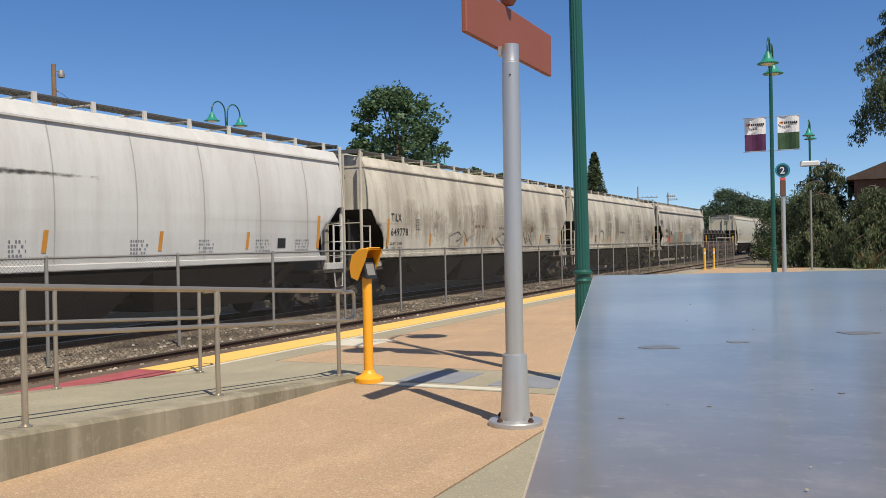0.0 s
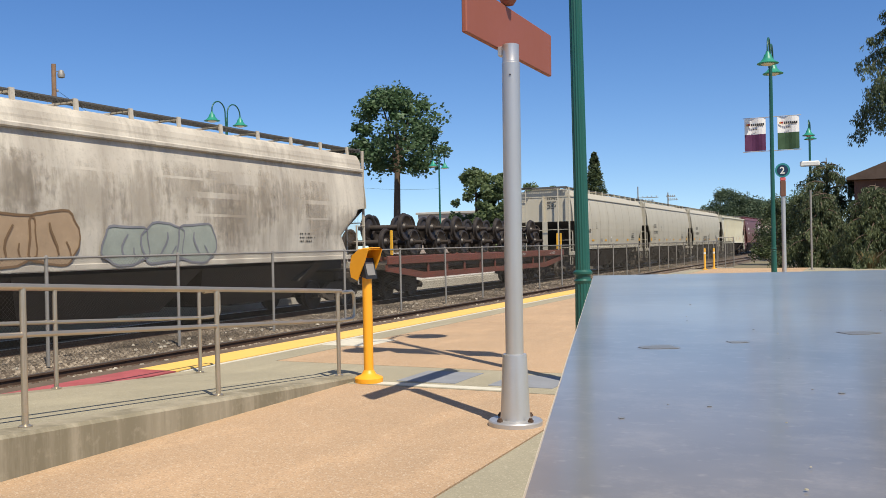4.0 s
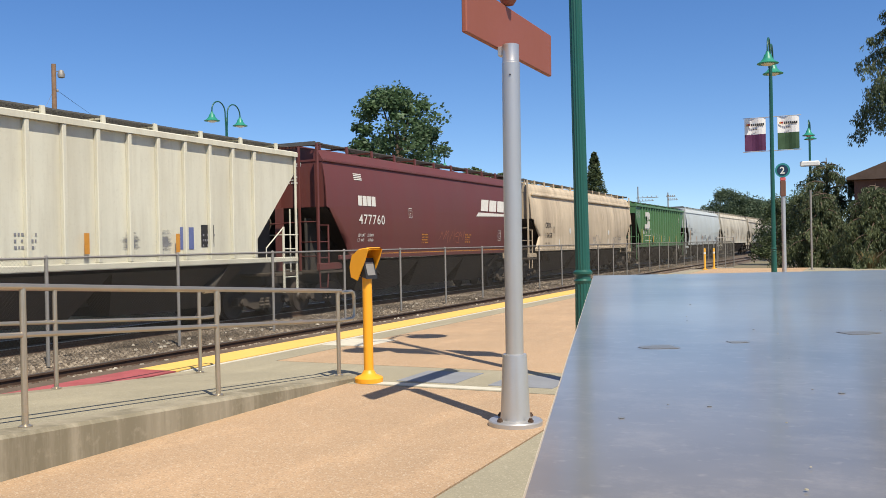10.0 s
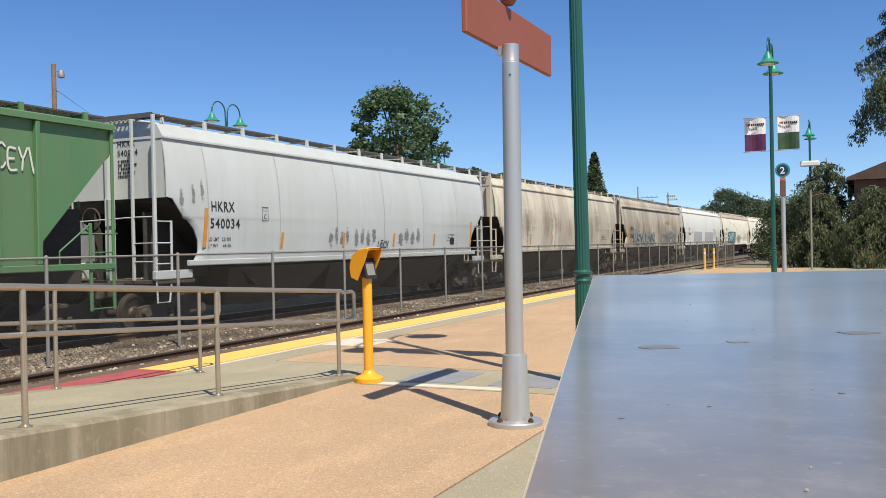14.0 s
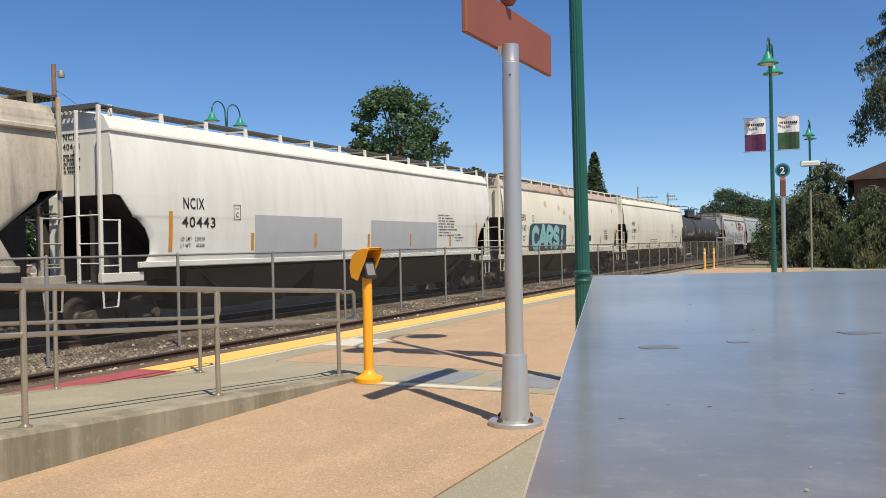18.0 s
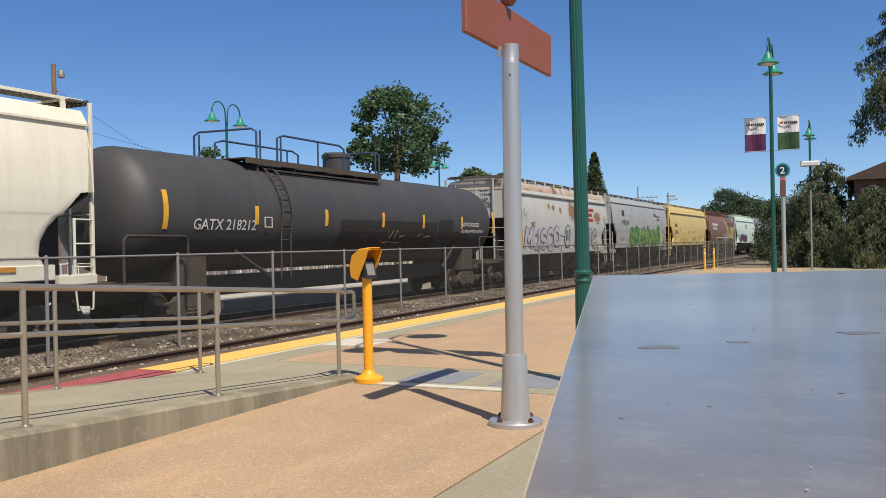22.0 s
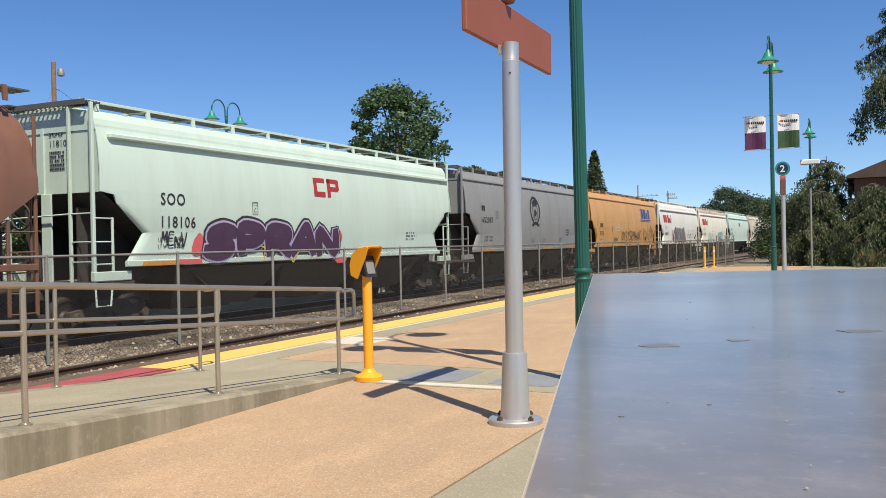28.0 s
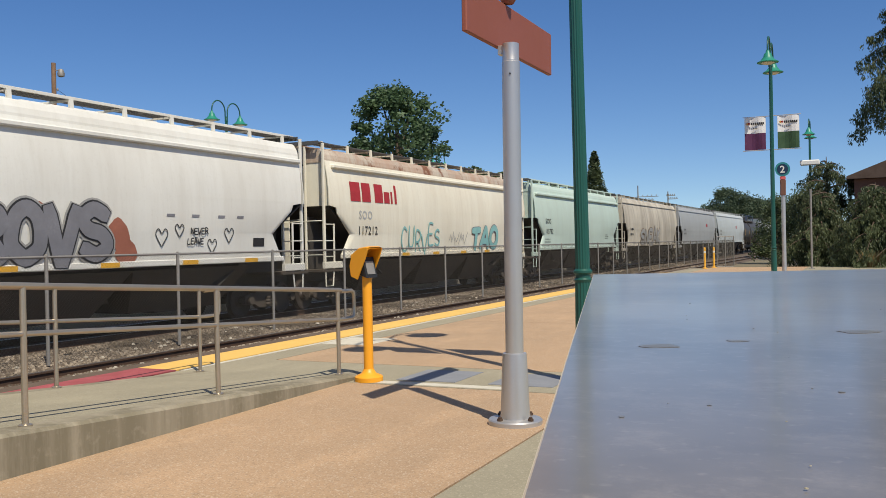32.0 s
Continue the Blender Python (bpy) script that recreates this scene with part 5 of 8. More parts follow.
def tank_car(L):
    B = L - 1.6
    car = thing("tank_car", (0, 0, 0), "grimy black pressure tank car with yellow stripes", "railway wagon", "freight train wagons")
    r, zc, n, E = TANK_R, TANK_Z, 48, B / 2 + 0.12
    prof = [(r * math.sin(a), -E + 0.78 * (1 - math.cos(a))) for a in np.linspace(0.02, math.pi / 2, 11)]
    prof = prof + [(r, 0)] + [(a, -b) for a, b in reversed(prof)]
    hoop = lambda a, y: [(a * math.cos(2 * math.pi * k / n), y, zc + a * math.sin(2 * math.pi * k / n)) for k in range(n)]
    part("tank_shell", Solid().loft([hoop(a, y) for a, y in prof]).mesh("tank_shell", 35), PAINT["tank"], car)
    for k in range(3):
        part("tank_ring", Solid().loft([hoop(a, y) for a, y in ((r, -0.04), (r + 0.006, -0.03), (r + 0.006, 0.03), (r, 0.04))]).mesh("tank_ring", 35), PAINT["tank"], car, m=pose(0, (k - 1) * 5.6, 0))
    deck = Solid()
    for x0, x1, y0, y1 in ((0.52, 1.0, -5.84, 1.26), (-1.0, -0.52, -5.84, 1.26), (-0.518, 0.518, -5.84, -5.2), (-0.518, 0.518, 0.75, 1.26)):
        deck.box(x0, x1, y0, y1, 4.12, 4.15)
    part("top_platform", deck, "under", car)
    for sx in (-1, 1):
        x0, x1 = sorted((sx * 0.97, sx * 1.01))
        part("platform_edge", Solid().box(x0, x1, -5.84, 1.26, 4.0, 4.118).box(x0, x1, -4.6, 1.26, 3.86, 3.90), "under", car)
        for y in (-5.3, -3.6, -1.9, -0.3, 1.1):
            part("bracket", Solid().box(min(sx * 0.5, sx * 0.96), max(sx * 0.5, sx * 0.96), y - 0.03, y + 0.03, 3.74, 4.118), "under", car)
    part("dome", Solid().lathe([(0.44, 4.08), (0.44, 4.62), (0.47, 4.64), (0.47, 4.74), (0.40, 4.80), (0.1, 4.83)], 24, (0.05, 0.05, 0)).mesh("dome", 35), PAINT["tank"], car)
    part("dome_handle", Solid().tube([(0.05, -0.42, 4.72), (0.05, -0.6, 4.76), (0.05, -0.62, 4.7)], 0.03, 8), "under", car)
    bent = lambda a, b, top: [a, (a[0], a[1], top - 0.09), tuple(0.92 * p + 0.08 * q for p, q in zip((a[0], a[1], top), (b[0], b[1], top))), tuple(0.08 * p + 0.92 * q for p, q in zip((a[0], a[1], top), (b[0], b[1], top))), (b[0], b[1], top - 0.09), b]
    for a, b, top in (((-0.97, -5.5, 4.15), (0.97, -5.36, 4.15), 4.94), ((-0.97, 1.2, 4.15), (0.97, 1.2, 4.15), 4.88), ((0.97, -4.45, 4.15), (0.97, -1.0, 4.15), 4.86), ((-0.97, -4.65, 4.15), (-0.97, -0.6, 4.15), 4.84)):
        part("guard_rail", Solid().tube(bent(a, b, top), 0.03, 8).mesh("guard_rail", 40), PAINT["rail_blue"], car)
    for x, y, z in ((0.97, -4.28, 4.85), (0.97, -2.44, 4.85), (-0.97, -1.2, 4.83), (-0.97, -5.3, 4.9), (0.97, -5.2, 4.9), (0.97, 0.95, 4.85)):
        part("rail_post", Solid().tube([(x, y, 4.15), (x, y, z)], 0.026, 8).mesh("rail_post", 40), PAINT["rail_blue"], car)
    lad = Solid()
    for y in (-5.05, -4.62):
        lad.tube([((r + 0.09) * math.cos(a), y, zc + (r + 0.09) * math.sin(a)) for a in (0.95, 0.75, 0.5, 0.25, 0.0, -0.3)] + [(1.46, y, 1.0)], 0.022, 6)
    for a in np.linspace(0.9, -0.45, 8):
        lad.tube([((r + 0.09) * math.cos(a), -5.05, zc + (r + 0.09) * math.sin(a)), ((r + 0.09) * math.cos(a), -4.62, zc + (r + 0.09) * math.sin(a))], 0.014, 6)
    part("ladder", lad.mesh("ladder"), "under", car)
    for k, d in enumerate((0.85, 4.1, 7.35, 10.7, 13.6, 16.9, 20.1)):
        y = -B / 2 + d
        part("yellow_stripe", Solid().loft([[((r + 0.010) * math.cos(a), y + dy, zc + (r + 0.010) * math.sin(a)) for dy in (-0.08, 0.08)] for a in np.linspace(0.30 if k in (0, 6) else 0.12, -0.30 if k in (0, 6) else -0.20, 7)], False, False), "yellow_txt", car)
    for y0, y1, a0, a1 in ((-B / 2 + 8.15, B / 2 - 5.6, -0.06, -0.9), (B / 2 - 5.4, B / 2 - 4.2, 0.02, -0.5), (B / 2 - 4.1, B / 2 - 2.6, -0.28, -0.9)):
        part("repainted_patch", Solid().loft([[((r + 0.006) * math.cos(a), y, zc + (r + 0.006) * math.sin(a)) for y in (y0, y1)] for a in np.linspace(a0, a1, 8)], False, False), "black", car)
    for sy in (-1, 1):
        part("end_platform", Solid().box(-1.45, 1.45, sy * (B / 2 - 0.3) - 0.7, sy * (B / 2 - 0.3) + 0.7, 1.0, 1.08, 0.01), "under", car)
        part("handrail", Solid().tube([(1.4, sy * (B / 2 + 0.35), 1.08), (1.4, sy * (B / 2 + 0.35), 2.0), (1.4, sy * (B / 2 + 0.25), 2.1), (1.4, sy * (B / 2 - 1.5), 2.1), (1.4, sy * (B / 2 - 1.6), 2.0), (1.4, sy * (B / 2 - 1.6), 1.08)], 0.032, 8).mesh("handrail", 40), "soot", car)
        part("saddle", Solid().box(-1.1, 1.1, sy * (L / 2 - 2.9) - 0.5, sy * (L / 2 - 2.9) + 0.5, 0.8, 1.7, 0.03), "under", car)
        part("strut", Solid().tube([(1.3, sy * 5.2, 1.0), (1.15, sy * 6.6, 1.75)], 0.05, 6), "soot", car)
    underframe(car, L, B)
    return car, B


def wheel_flat(L):
    B = L - 1.6
    car = thing("flat_car", (0, 0, 0), "oxide-red flat car loaded with two tiers of wheelsets", "railway wagon", "freight train wagons")
    part("deck", Solid().box(-1.38, 1.38, -B / 2, B / 2, 1.02, 1.22, 0.02), "under", car)
    for sx in (-1, 1):
        x0, x1 = sorted((sx * 1.42, sx * 1.52))
        part("side_rail", Solid().box(x0, x1, -B / 2, B / 2, 1.19, 1.47, 0.02), PAINT["oxide"], car)
        pts = [(-B / 2, 1.18), (-B / 2, 0.98), (-B / 2 + 2.6, 0.67), (B / 2 - 2.6, 0.67), (B / 2, 0.98), (B / 2, 1.18), (B / 2 - 2.7, 0.88), (-B / 2 + 2.7, 0.88)]
        part("side_beam", Solid().plate([(sx * 1.46, y, z) for y, z in pts], (-sx * 0.08, 0, 0)), PAINT["oxide"], car)
        for k in range(9):
            y = -B / 2 + 3 + (B - 6) * k / 8
            part("rail_post", Solid().box(min(sx * 1.43, sx * 1.47), max(sx * 1.43, sx * 1.47), y - 0.06, y + 0.06, 0.8, 1.2), PAINT["oxide"], car)
    axle = Solid().tube([(-1.12, 0, 0), (-0.85, 0, 0), (-0.85, 0, 0), (0.85, 0, 0), (0.85, 0, 0), (1.12, 0, 0)], [0.07, 0.07, 0.10, 0.10, 0.07, 0.07], 12).mesh("wheelset_axle", 35)
    wh = Solid().loft([[(x, r * math.cos(2 * math.pi * k / 32), r * math.sin(2 * math.pi * k / 32)) for k in range(32)] for r, x in
                       ((0.12, 0.62), (0.16, 0.66), (0.34, 0.70), (0.40, 0.66), (0.47, 0.66), (0.50, 0.68), (0.50, 0.705), (0.465, 0.72), (0.455, 0.80), (0.40, 0.81), (0.36, 0.77), (0.17, 0.72), (0.13, 0.80), (0.06, 0.80))]).mesh("wheelset_wheel", 35)
    n = 15
    for k in range(n):
        for tier in range(2):
            if tier and k == n - 1:
                continue
            y = -B / 2 + 1.7 + k * (B - 3.4) / (n - 1) + tier * 0.5 * (B - 3.4) / (n - 1)
            sh = 0.22 if (k + tier) % 2 else -0.22
            ax = part("wheelset", axle, "wheel", car, m=pose(sh, y, 1.92 + tier * 0.52))
            part("wheel", wh, "tread", ax)
            part("wheel", wh, "tread", ax, m=pose(0, 0, 0, 0, 0, 180))
    for y in (-B / 2 + 0.3, B / 2 - 0.3, B / 2 - 0.9):
        part("stake", Solid().box(1.42, 1.50, y - 0.04, y + 0.04, 1.5, 2.3, 0.01), "yellow_txt", car)
    underframe(car, L, B)
    return car, B


PAINT = {
    "silver": paint("silver_white_car_paint", (0.60, 0.59, 0.555), (0.34, 0.30, 0.25), 0.35),
    "beige_dirty": paint("dirty_beige_car_paint", (0.60, 0.55, 0.445), (0.17, 0.135, 0.10), 0.72, 0.0, 0.6, 1.5),
    "tan_dirty": paint("dirty_tan_car_paint", (0.60, 0.49, 0.345), (0.20, 0.15, 0.10), 0.7, 0.0, 0.6, 1.4),
    "putty_dirty": paint("dirty_putty_car_paint", (0.58, 0.53, 0.44), (0.17, 0.14, 0.11), 0.75, 0.0, 0.6, 1.4),
    "brown_dirty": paint("grimy_brown_car_paint", (0.53, 0.47, 0.37), (0.13, 0.105, 0.08), 0.85, 0, 0.6, 1.4),
    "warm_grey": paint("warm_grey_car_paint", (0.455, 0.42, 0.335), (0.32, 0.28, 0.20), 0.25),
    "cream": paint("cream_car_paint", (0.615, 0.594, 0.477), (0.30, 0.25, 0.17), 0.35),
    "maroon": paint("maroon_car_paint", (0.125, 0.034, 0.029), (0.10, 0.05, 0.04), 0.35),
    "green": paint("faded_green_car_paint", (0.08, 0.195, 0.085), (0.15, 0.17, 0.09), 0.4),
    "cool_white": paint("cool_white_car_paint", (0.47, 0.505, 0.50), (0.34, 0.33, 0.29), 0.3),
    "white": paint("white_car_paint", (0.7, 0.694, 0.636), (0.35, 0.30, 0.22), 0.2),
    "cream_white": paint("cream_white_car_paint", (0.755, 0.72, 0.59), (0.40, 0.30, 0.18), 0.25),
    "rusty_roof": paint("rusty_roof_paint", (0.55, 0.48, 0.38), (0.30, 0.12, 0.05), 0.8, 0.9),
    "grey_rusty": paint("light_grey_car_paint", (0.47, 0.475, 0.44), (0.36, 0.29, 0.21), 0.3),
    "grey": paint("grey_car_paint", (0.36, 0.37, 0.365), (0.22, 0.20, 0.17), 0.25),
    "dark_grey": paint("plain_grey_car_paint", (0.235, 0.24, 0.235), (0.15, 0.14, 0.12), 0.25),
    "yellow": paint("pale_yellow_car_paint", (0.62, 0.465, 0.165), (0.32, 0.23, 0.11), 0.3),
    "brown": paint("brown_cylinder_paint", (0.195, 0.09, 0.055), (0.09, 0.05, 0.035), 0.5),
    "mint": paint("mint_white_car_paint", (0.50, 0.61, 0.53), (0.33, 0.35, 0.29), 0.2),
    "orange": paint("orange_tan_car_paint", (0.568, 0.31, 0.106), (0.28, 0.15, 0.07), 0.3),
    "tank": paint("black_tank_paint", (0.044, 0.044, 0.046), (0.07, 0.064, 0.058), 0.4, 0, 0.6),
    "rail_blue": paint("dark_blue_rail_paint", (0.03, 0.06, 0.12), (0.05, 0.05, 0.05), 0.3),
    "oxide": paint("oxide_red_car_paint", (0.18, 0.052, 0.034), (0.09, 0.05, 0.035), 0.5),
}
# where each wagon's leading corner is at the start; the train keeps one speed
FRONT = [1.63, 23.8, 45.75, 67.57, 88.9, 109.25, 127.24, 144.8, 162.33, 180.91, 198.33, 219.48, 238.31, 257.7, 279.46, 300.6, 322.45, 343.82, 365.1, 387.01, 404.66, 422.5, 441.0, 459.75, 477.88, 495.6,
         514.38, 531.95, 549.8, 567.2, 586.15, 606.0, 627.3, 648.8, 666.4]
SPEED = 15.95
TRAVEL = [(t, SPEED * t) for t in range(33)]
CARS = []


def length(k):
    return round(FRONT[k + 1] - FRONT[k], 2)


GAPS = {8: 1.5, 12: 1.45, 14: 1.36, 15: 1.68, 16: 1.45, 17: 1.3, 19: 1.4, 25: 1.42, 26: 1.35}


def body(k):
    """Length of a hopper's side between its corners."""
    return round(length(k) - GAPS.get(k, 1.55), 2)


def couple(k, made):
    car, B = made
    CARS.append((car, FRONT[k] + B / 2))
    return made


def train():
    H = hopper
    couple(0, H(0, "curved", PAINT["silver"], "silver-white covered hopper car with faint grime streaks", seams=(1.9, 2.1, 9), seam_mat="seam_faint"))
    couple(1, H(1, "curved", PAINT["beige_dirty"], "dirty beige covered hopper car with dark streaks"))
    couple(2, H(2, "curved", PAINT["beige_dirty"], "grimy beige covered hopper car streaked with soot"))
    couple(3, H(3, "curved", PAINT["putty_dirty"], "tan covered hopper car with faded graffiti", cut="pointed"))
    couple(4, wheel_flat(length(4)))
    for k in (5, 6, 7):
        couple(k, H(k, "curved", PAINT["warm_grey"], "warm grey covered hopper car with weld seams", seams=(1.64, 1.8, 8)))
    couple(8, H(8, "ribbed", PAINT["cream"], "cream ribbed covered hopper car with worn paint"))
    couple(9, H(9, "curved", PAINT["maroon"], "maroon covered hopper car with white lettering", cut="straight"))
    couple(10, H(10, "curved", PAINT["tan_dirty"], "tan covered hopper car stained with soot", cut="pointed"))
    couple(11, H(11, "ribbed", PAINT["green"], "faded green ribbed covered hopper car with white emblem"))
    couple(12, H(12, "curved", PAINT["cool_white"], "cool white covered hopper car with small graffiti", seams=(1.25, 2.8, 6), seam_mat="seam_faint"))
    couple(13, H(13, "curved", PAINT["beige_dirty"], "streaked beige covered hopper car"))
    couple(14, H(14, "curved", PAINT["brown_dirty"], "grimy brown covered hopper car with blue graffiti", cut="pointed"))
    couple(15, H(15, "curved", PAINT["white"], "clean white covered hopper car with grey patches"))
    couple(16, H(16, "curved", PAINT["cream_white"], "cream white covered hopper car with teal graffiti", roof=PAINT["rusty_roof"], edged=True, foot=1.27))
    couple(17, H(17, "curved", PAINT["cream_white"], "cream white covered hopper car with black numbers", edged=True, foot=1.27))
    couple(18, tank_car(length(18)))
    couple(19, H(19, "curved", PAINT["grey_rusty"], "light grey covered hopper car with rust and graffiti", cut="pointed", foot=1.3, roof=PAINT["rusty_roof"]))
    couple(20, H(20, "curved", PAINT["grey"], "grey covered hopper car with green graffiti", seams=(1.66, 1.8, 8), seam_mat="seam_grey"))
    couple(21, H(21, "curved", PAINT["yellow"], "pale yellow covered hopper car", cut="pointed"))
    couple(22, H(22, "round", PAINT["brown"], "brown cylindrical hopper car with silver and yellow graffiti", seams=(1.2, 1.25, 8)))
    couple(23, H(23, "curved", PAINT["mint"], "mint white covered hopper car with purple graffiti", cut="pointed", edged=True))
    couple(24, H(24, "curved", PAINT["dark_grey"], "plain grey covered hopper car with a dark crest", cut="pointed", low=False, seams=(1.39, 1.455, 11), seam_mat="seam_grey"))
    couple(25, H(25, "curved", PAINT["orange"], "orange-tan covered hopper car with blue lettering", seams=(1.02, 1.87, 9)))
    couple(26, H(26, "curved", PAINT["white"], "white covered hopper car with red lettering and graffiti", cut="pointed", edged=True))
    couple(27, H(27, "curved", PAINT["cream_white"], "cream white covered hopper car with rusty roof", roof=PAINT["rusty_roof"], cut="pointed", edged=False))
    couple(28, H(28, "curved", PAINT["mint"], "mint white covered hopper car", cut="pointed", edged=True))
    couple(29, H(29, "curved", PAINT["beige_dirty"], "dirty beige covered hopper car with graffiti"))
    couple(30, H(30, "curved", PAINT["grey"], "light grey covered hopper car"))
    couple(31, H(31, "curved", PAINT["cool_white"], "pale grey covered hopper car"))
    couple(32, tank_car(length(32)))
    couple(33, H(33, "curved", PAINT["cool_white"], "pale covered hopper car at the rear"))


train()


# ---- lettering, reflectors and graffiti on the wagons ----
def block_letters(car, shape, B, y, z, w, h, n, colour, slant=0.0, gap=0.16):
    """A name drawn as plain blocks of its size and colour."""
    step = w / n
    for k in range(n):
        y0 = y + k * step
        patch(car, shape, B, y0, y0 + step * (1 - gap), z, z + h, colour, "emblem_block", slant, 0.012)


def ellipse(car, shape, B, y, z, ry, rz, colour, ring=0.0, out=0.012):
    s = Solid()
    n = 28
    a = [(-B / 2 + y + ry * math.cos(6.2832 * k / n), z + rz * math.sin(6.2832 * k / n)) for k in range(n)]
    if ring:
        b = [(-B / 2 + y + ry * ring * math.cos(6.2832 * k / n), z + rz * ring * math.sin(6.2832 * k / n)) for k in range(n)]
        s.add(on_side(shape, a, out) + on_side(shape, b, out), [(k, (k + 1) % n, n + (k + 1) % n, n + k) for k in range(n)])
    else:
        s.add(on_side(shape, a, out), [tuple(range(n))])
    return part("emblem", s.mesh("emblem"), colour, car)


def square(car, shape, B, y, z, w, colour="black_txt"):
    """A small outlined stencil box with a mark in it."""
    s = Solid()
    t, h = 0.016, w * 1.3
    for a, b, c, d in ((y, y + w, z, z + t), (y, y + w, z + h, z + h + t), (y, y + t, z, z + h), (y + w - t, y + w, z, z + h)):
        s.add(on_side(shape, [(-B / 2 + a, c), (-B / 2 + b, c), (-B / 2 + b, d), (-B / 2 + a, d)]), [(0, 1, 2, 3)])
    for words, size, at in (("PLATE", w * 0.15, z + h * 0.72), ("C", w * 0.45, z + h * 0.18)):
        v, f = text_mesh(words, size)
        mid = (max(p[0] for p in v) + min(p[0] for p in v)) / 2
        s.add([(width_at(shape, at + p[1]) + 0.012, -B / 2 + y + w / 2 + p[0] - mid, at + p[1]) for p in v], f)
    return part("stencil_box", s.mesh("stencil_box"), colour, car)


def marks(k, code, number, y, z, size=0.23, colour="black_txt", drop=0.48, shape="curved", wide=1.12, end=True, limit="", light="", code_w=0.0, num_w=0.0):
    """Reporting mark, number, weight lines and the number on the end."""
    car, B = CARS[k][0], body(k)
    if code:
        lettering(car, shape, B, code, y, z, size, colour, wide, width=code_w)
    lettering(car, shape, B, number, y - 0.04, z - drop, size * 0.94, colour, wide, width=num_w)
    for j, words in enumerate(("LD LMT   " + limit, ("LT WT     " + light) if light else "")):
        if limit and not words:
            continue
        if limit:
            lettering(car, shape, B, words, y - 0.08, z - drop - 0.30 - 0.15 * j, 0.082, colour, 1.05, "weight_line", 0.8)
        else:
            bars(car, shape, B, y - 0.05, z - drop - 0.30 - 0.13 * j, 1.0, 1, 0.07, colour)
    bars(car, shape, B, B - 3.6, 2.15, 0.8, 3, 0.06, colour)
    if end:
        end_text(car, B, (code + "|" if code and code != "CBFX" else "") + number, colour)
    return car, B


GLYPHS = {
    "A": (((0.0, 0.0), (0.42, 1.0), (0.6, 1.0), (1.0, 0.0)), ((0.2, 0.36), (0.8, 0.36))),
    "B": (((0.1, 0.0), (0.1, 1.0)), ((0.1, 1.0), (0.75, 0.95), (0.8, 0.6), (0.15, 0.52)), ((0.15, 0.52), (0.9, 0.45), (0.9, 0.08), (0.1, 0.0))),
    "C": (((0.95, 0.85), (0.55, 1.0), (0.12, 0.8), (0.03, 0.4), (0.3, 0.03), (0.7, 0.0), (0.98, 0.2)),),
    "D": (((0.1, 0.0), (0.1, 1.0), (0.6, 0.97), (0.98, 0.55), (0.65, 0.05), (0.1, 0.0)),),
    "E": (((0.95, 1.0), (0.12, 0.96), (0.08, 0.04), (0.98, 0.0)), ((0.1, 0.5), (0.75, 0.52))),
    "H": (((0.08, 0.0), (0.1, 1.0)), ((0.9, 0.0), (0.92, 1.0)), ((0.1, 0.48), (0.9, 0.52))),
    "I": (((0.5, 0.0), (0.5, 1.0)), ((0.25, 0.8), (0.75, 0.84))),
    "K": (((0.1, 0.0), (0.12, 1.0)), ((0.9, 1.0), (0.15, 0.45), (0.98, -0.05))),
    "L": (((0.15, 1.0), (0.1, 0.05), (0.95, 0.08)),),
    "M": (((0.0, 0.0), (0.15, 1.0), (0.5, 0.4), (0.85, 1.0), (1.0, 0.0)),),
    "N": (((0.08, 0.0), (0.1, 1.0), (0.88, 0.05), (0.95, 1.0)),),
    "O": (((0.5, 0.0), (0.08, 0.3), (0.12, 0.8), (0.5, 1.0), (0.9, 0.78), (0.92, 0.25), (0.5, 0.0)),),
    "P": (((0.12, 0.0), (0.1, 1.0), (0.75, 0.98), (0.92, 0.7), (0.6, 0.45), (0.14, 0.45)),),
    "R": (((0.12, 0.0), (0.1, 1.0), (0.75, 0.98), (0.88, 0.72), (0.55, 0.5), (0.16, 0.48)), ((0.5, 0.5), (1.0, 0.0))),
    "S": (((0.92, 0.86), (0.5, 1.0), (0.1, 0.8), (0.25, 0.56), (0.75, 0.45), (0.92, 0.2), (0.5, 0.0), (0.04, 0.14)),),
    "T": (((0.0, 0.95), (1.0, 1.0)), ((0.5, 0.96), (0.48, 0.0))),
    "U": (((0.08, 1.0), (0.1, 0.25), (0.5, 0.0), (0.9, 0.25), (0.92, 1.0)),),
    "V": (((0.0, 1.0), (0.42, 0.0), (0.58, 0.0), (1.0, 1.0)),),
    "Y": (((0.0, 1.0), (0.5, 0.5), (1.0, 1.0)), ((0.5, 0.5), (0.45, -0.05))),
    "!": (((0.5, 1.0), (0.42, 0.45)), ((0.42, 0.12), (0.38, 0.0))),
    "w": (((0.5, 0.0), (0.5, 0.75)), ((0.5, 0.25), (0.15, 0.5), (0.0, 1.0)), ((0.5, 0.25), (0.85, 0.5), (1.0, 1.0))),
}


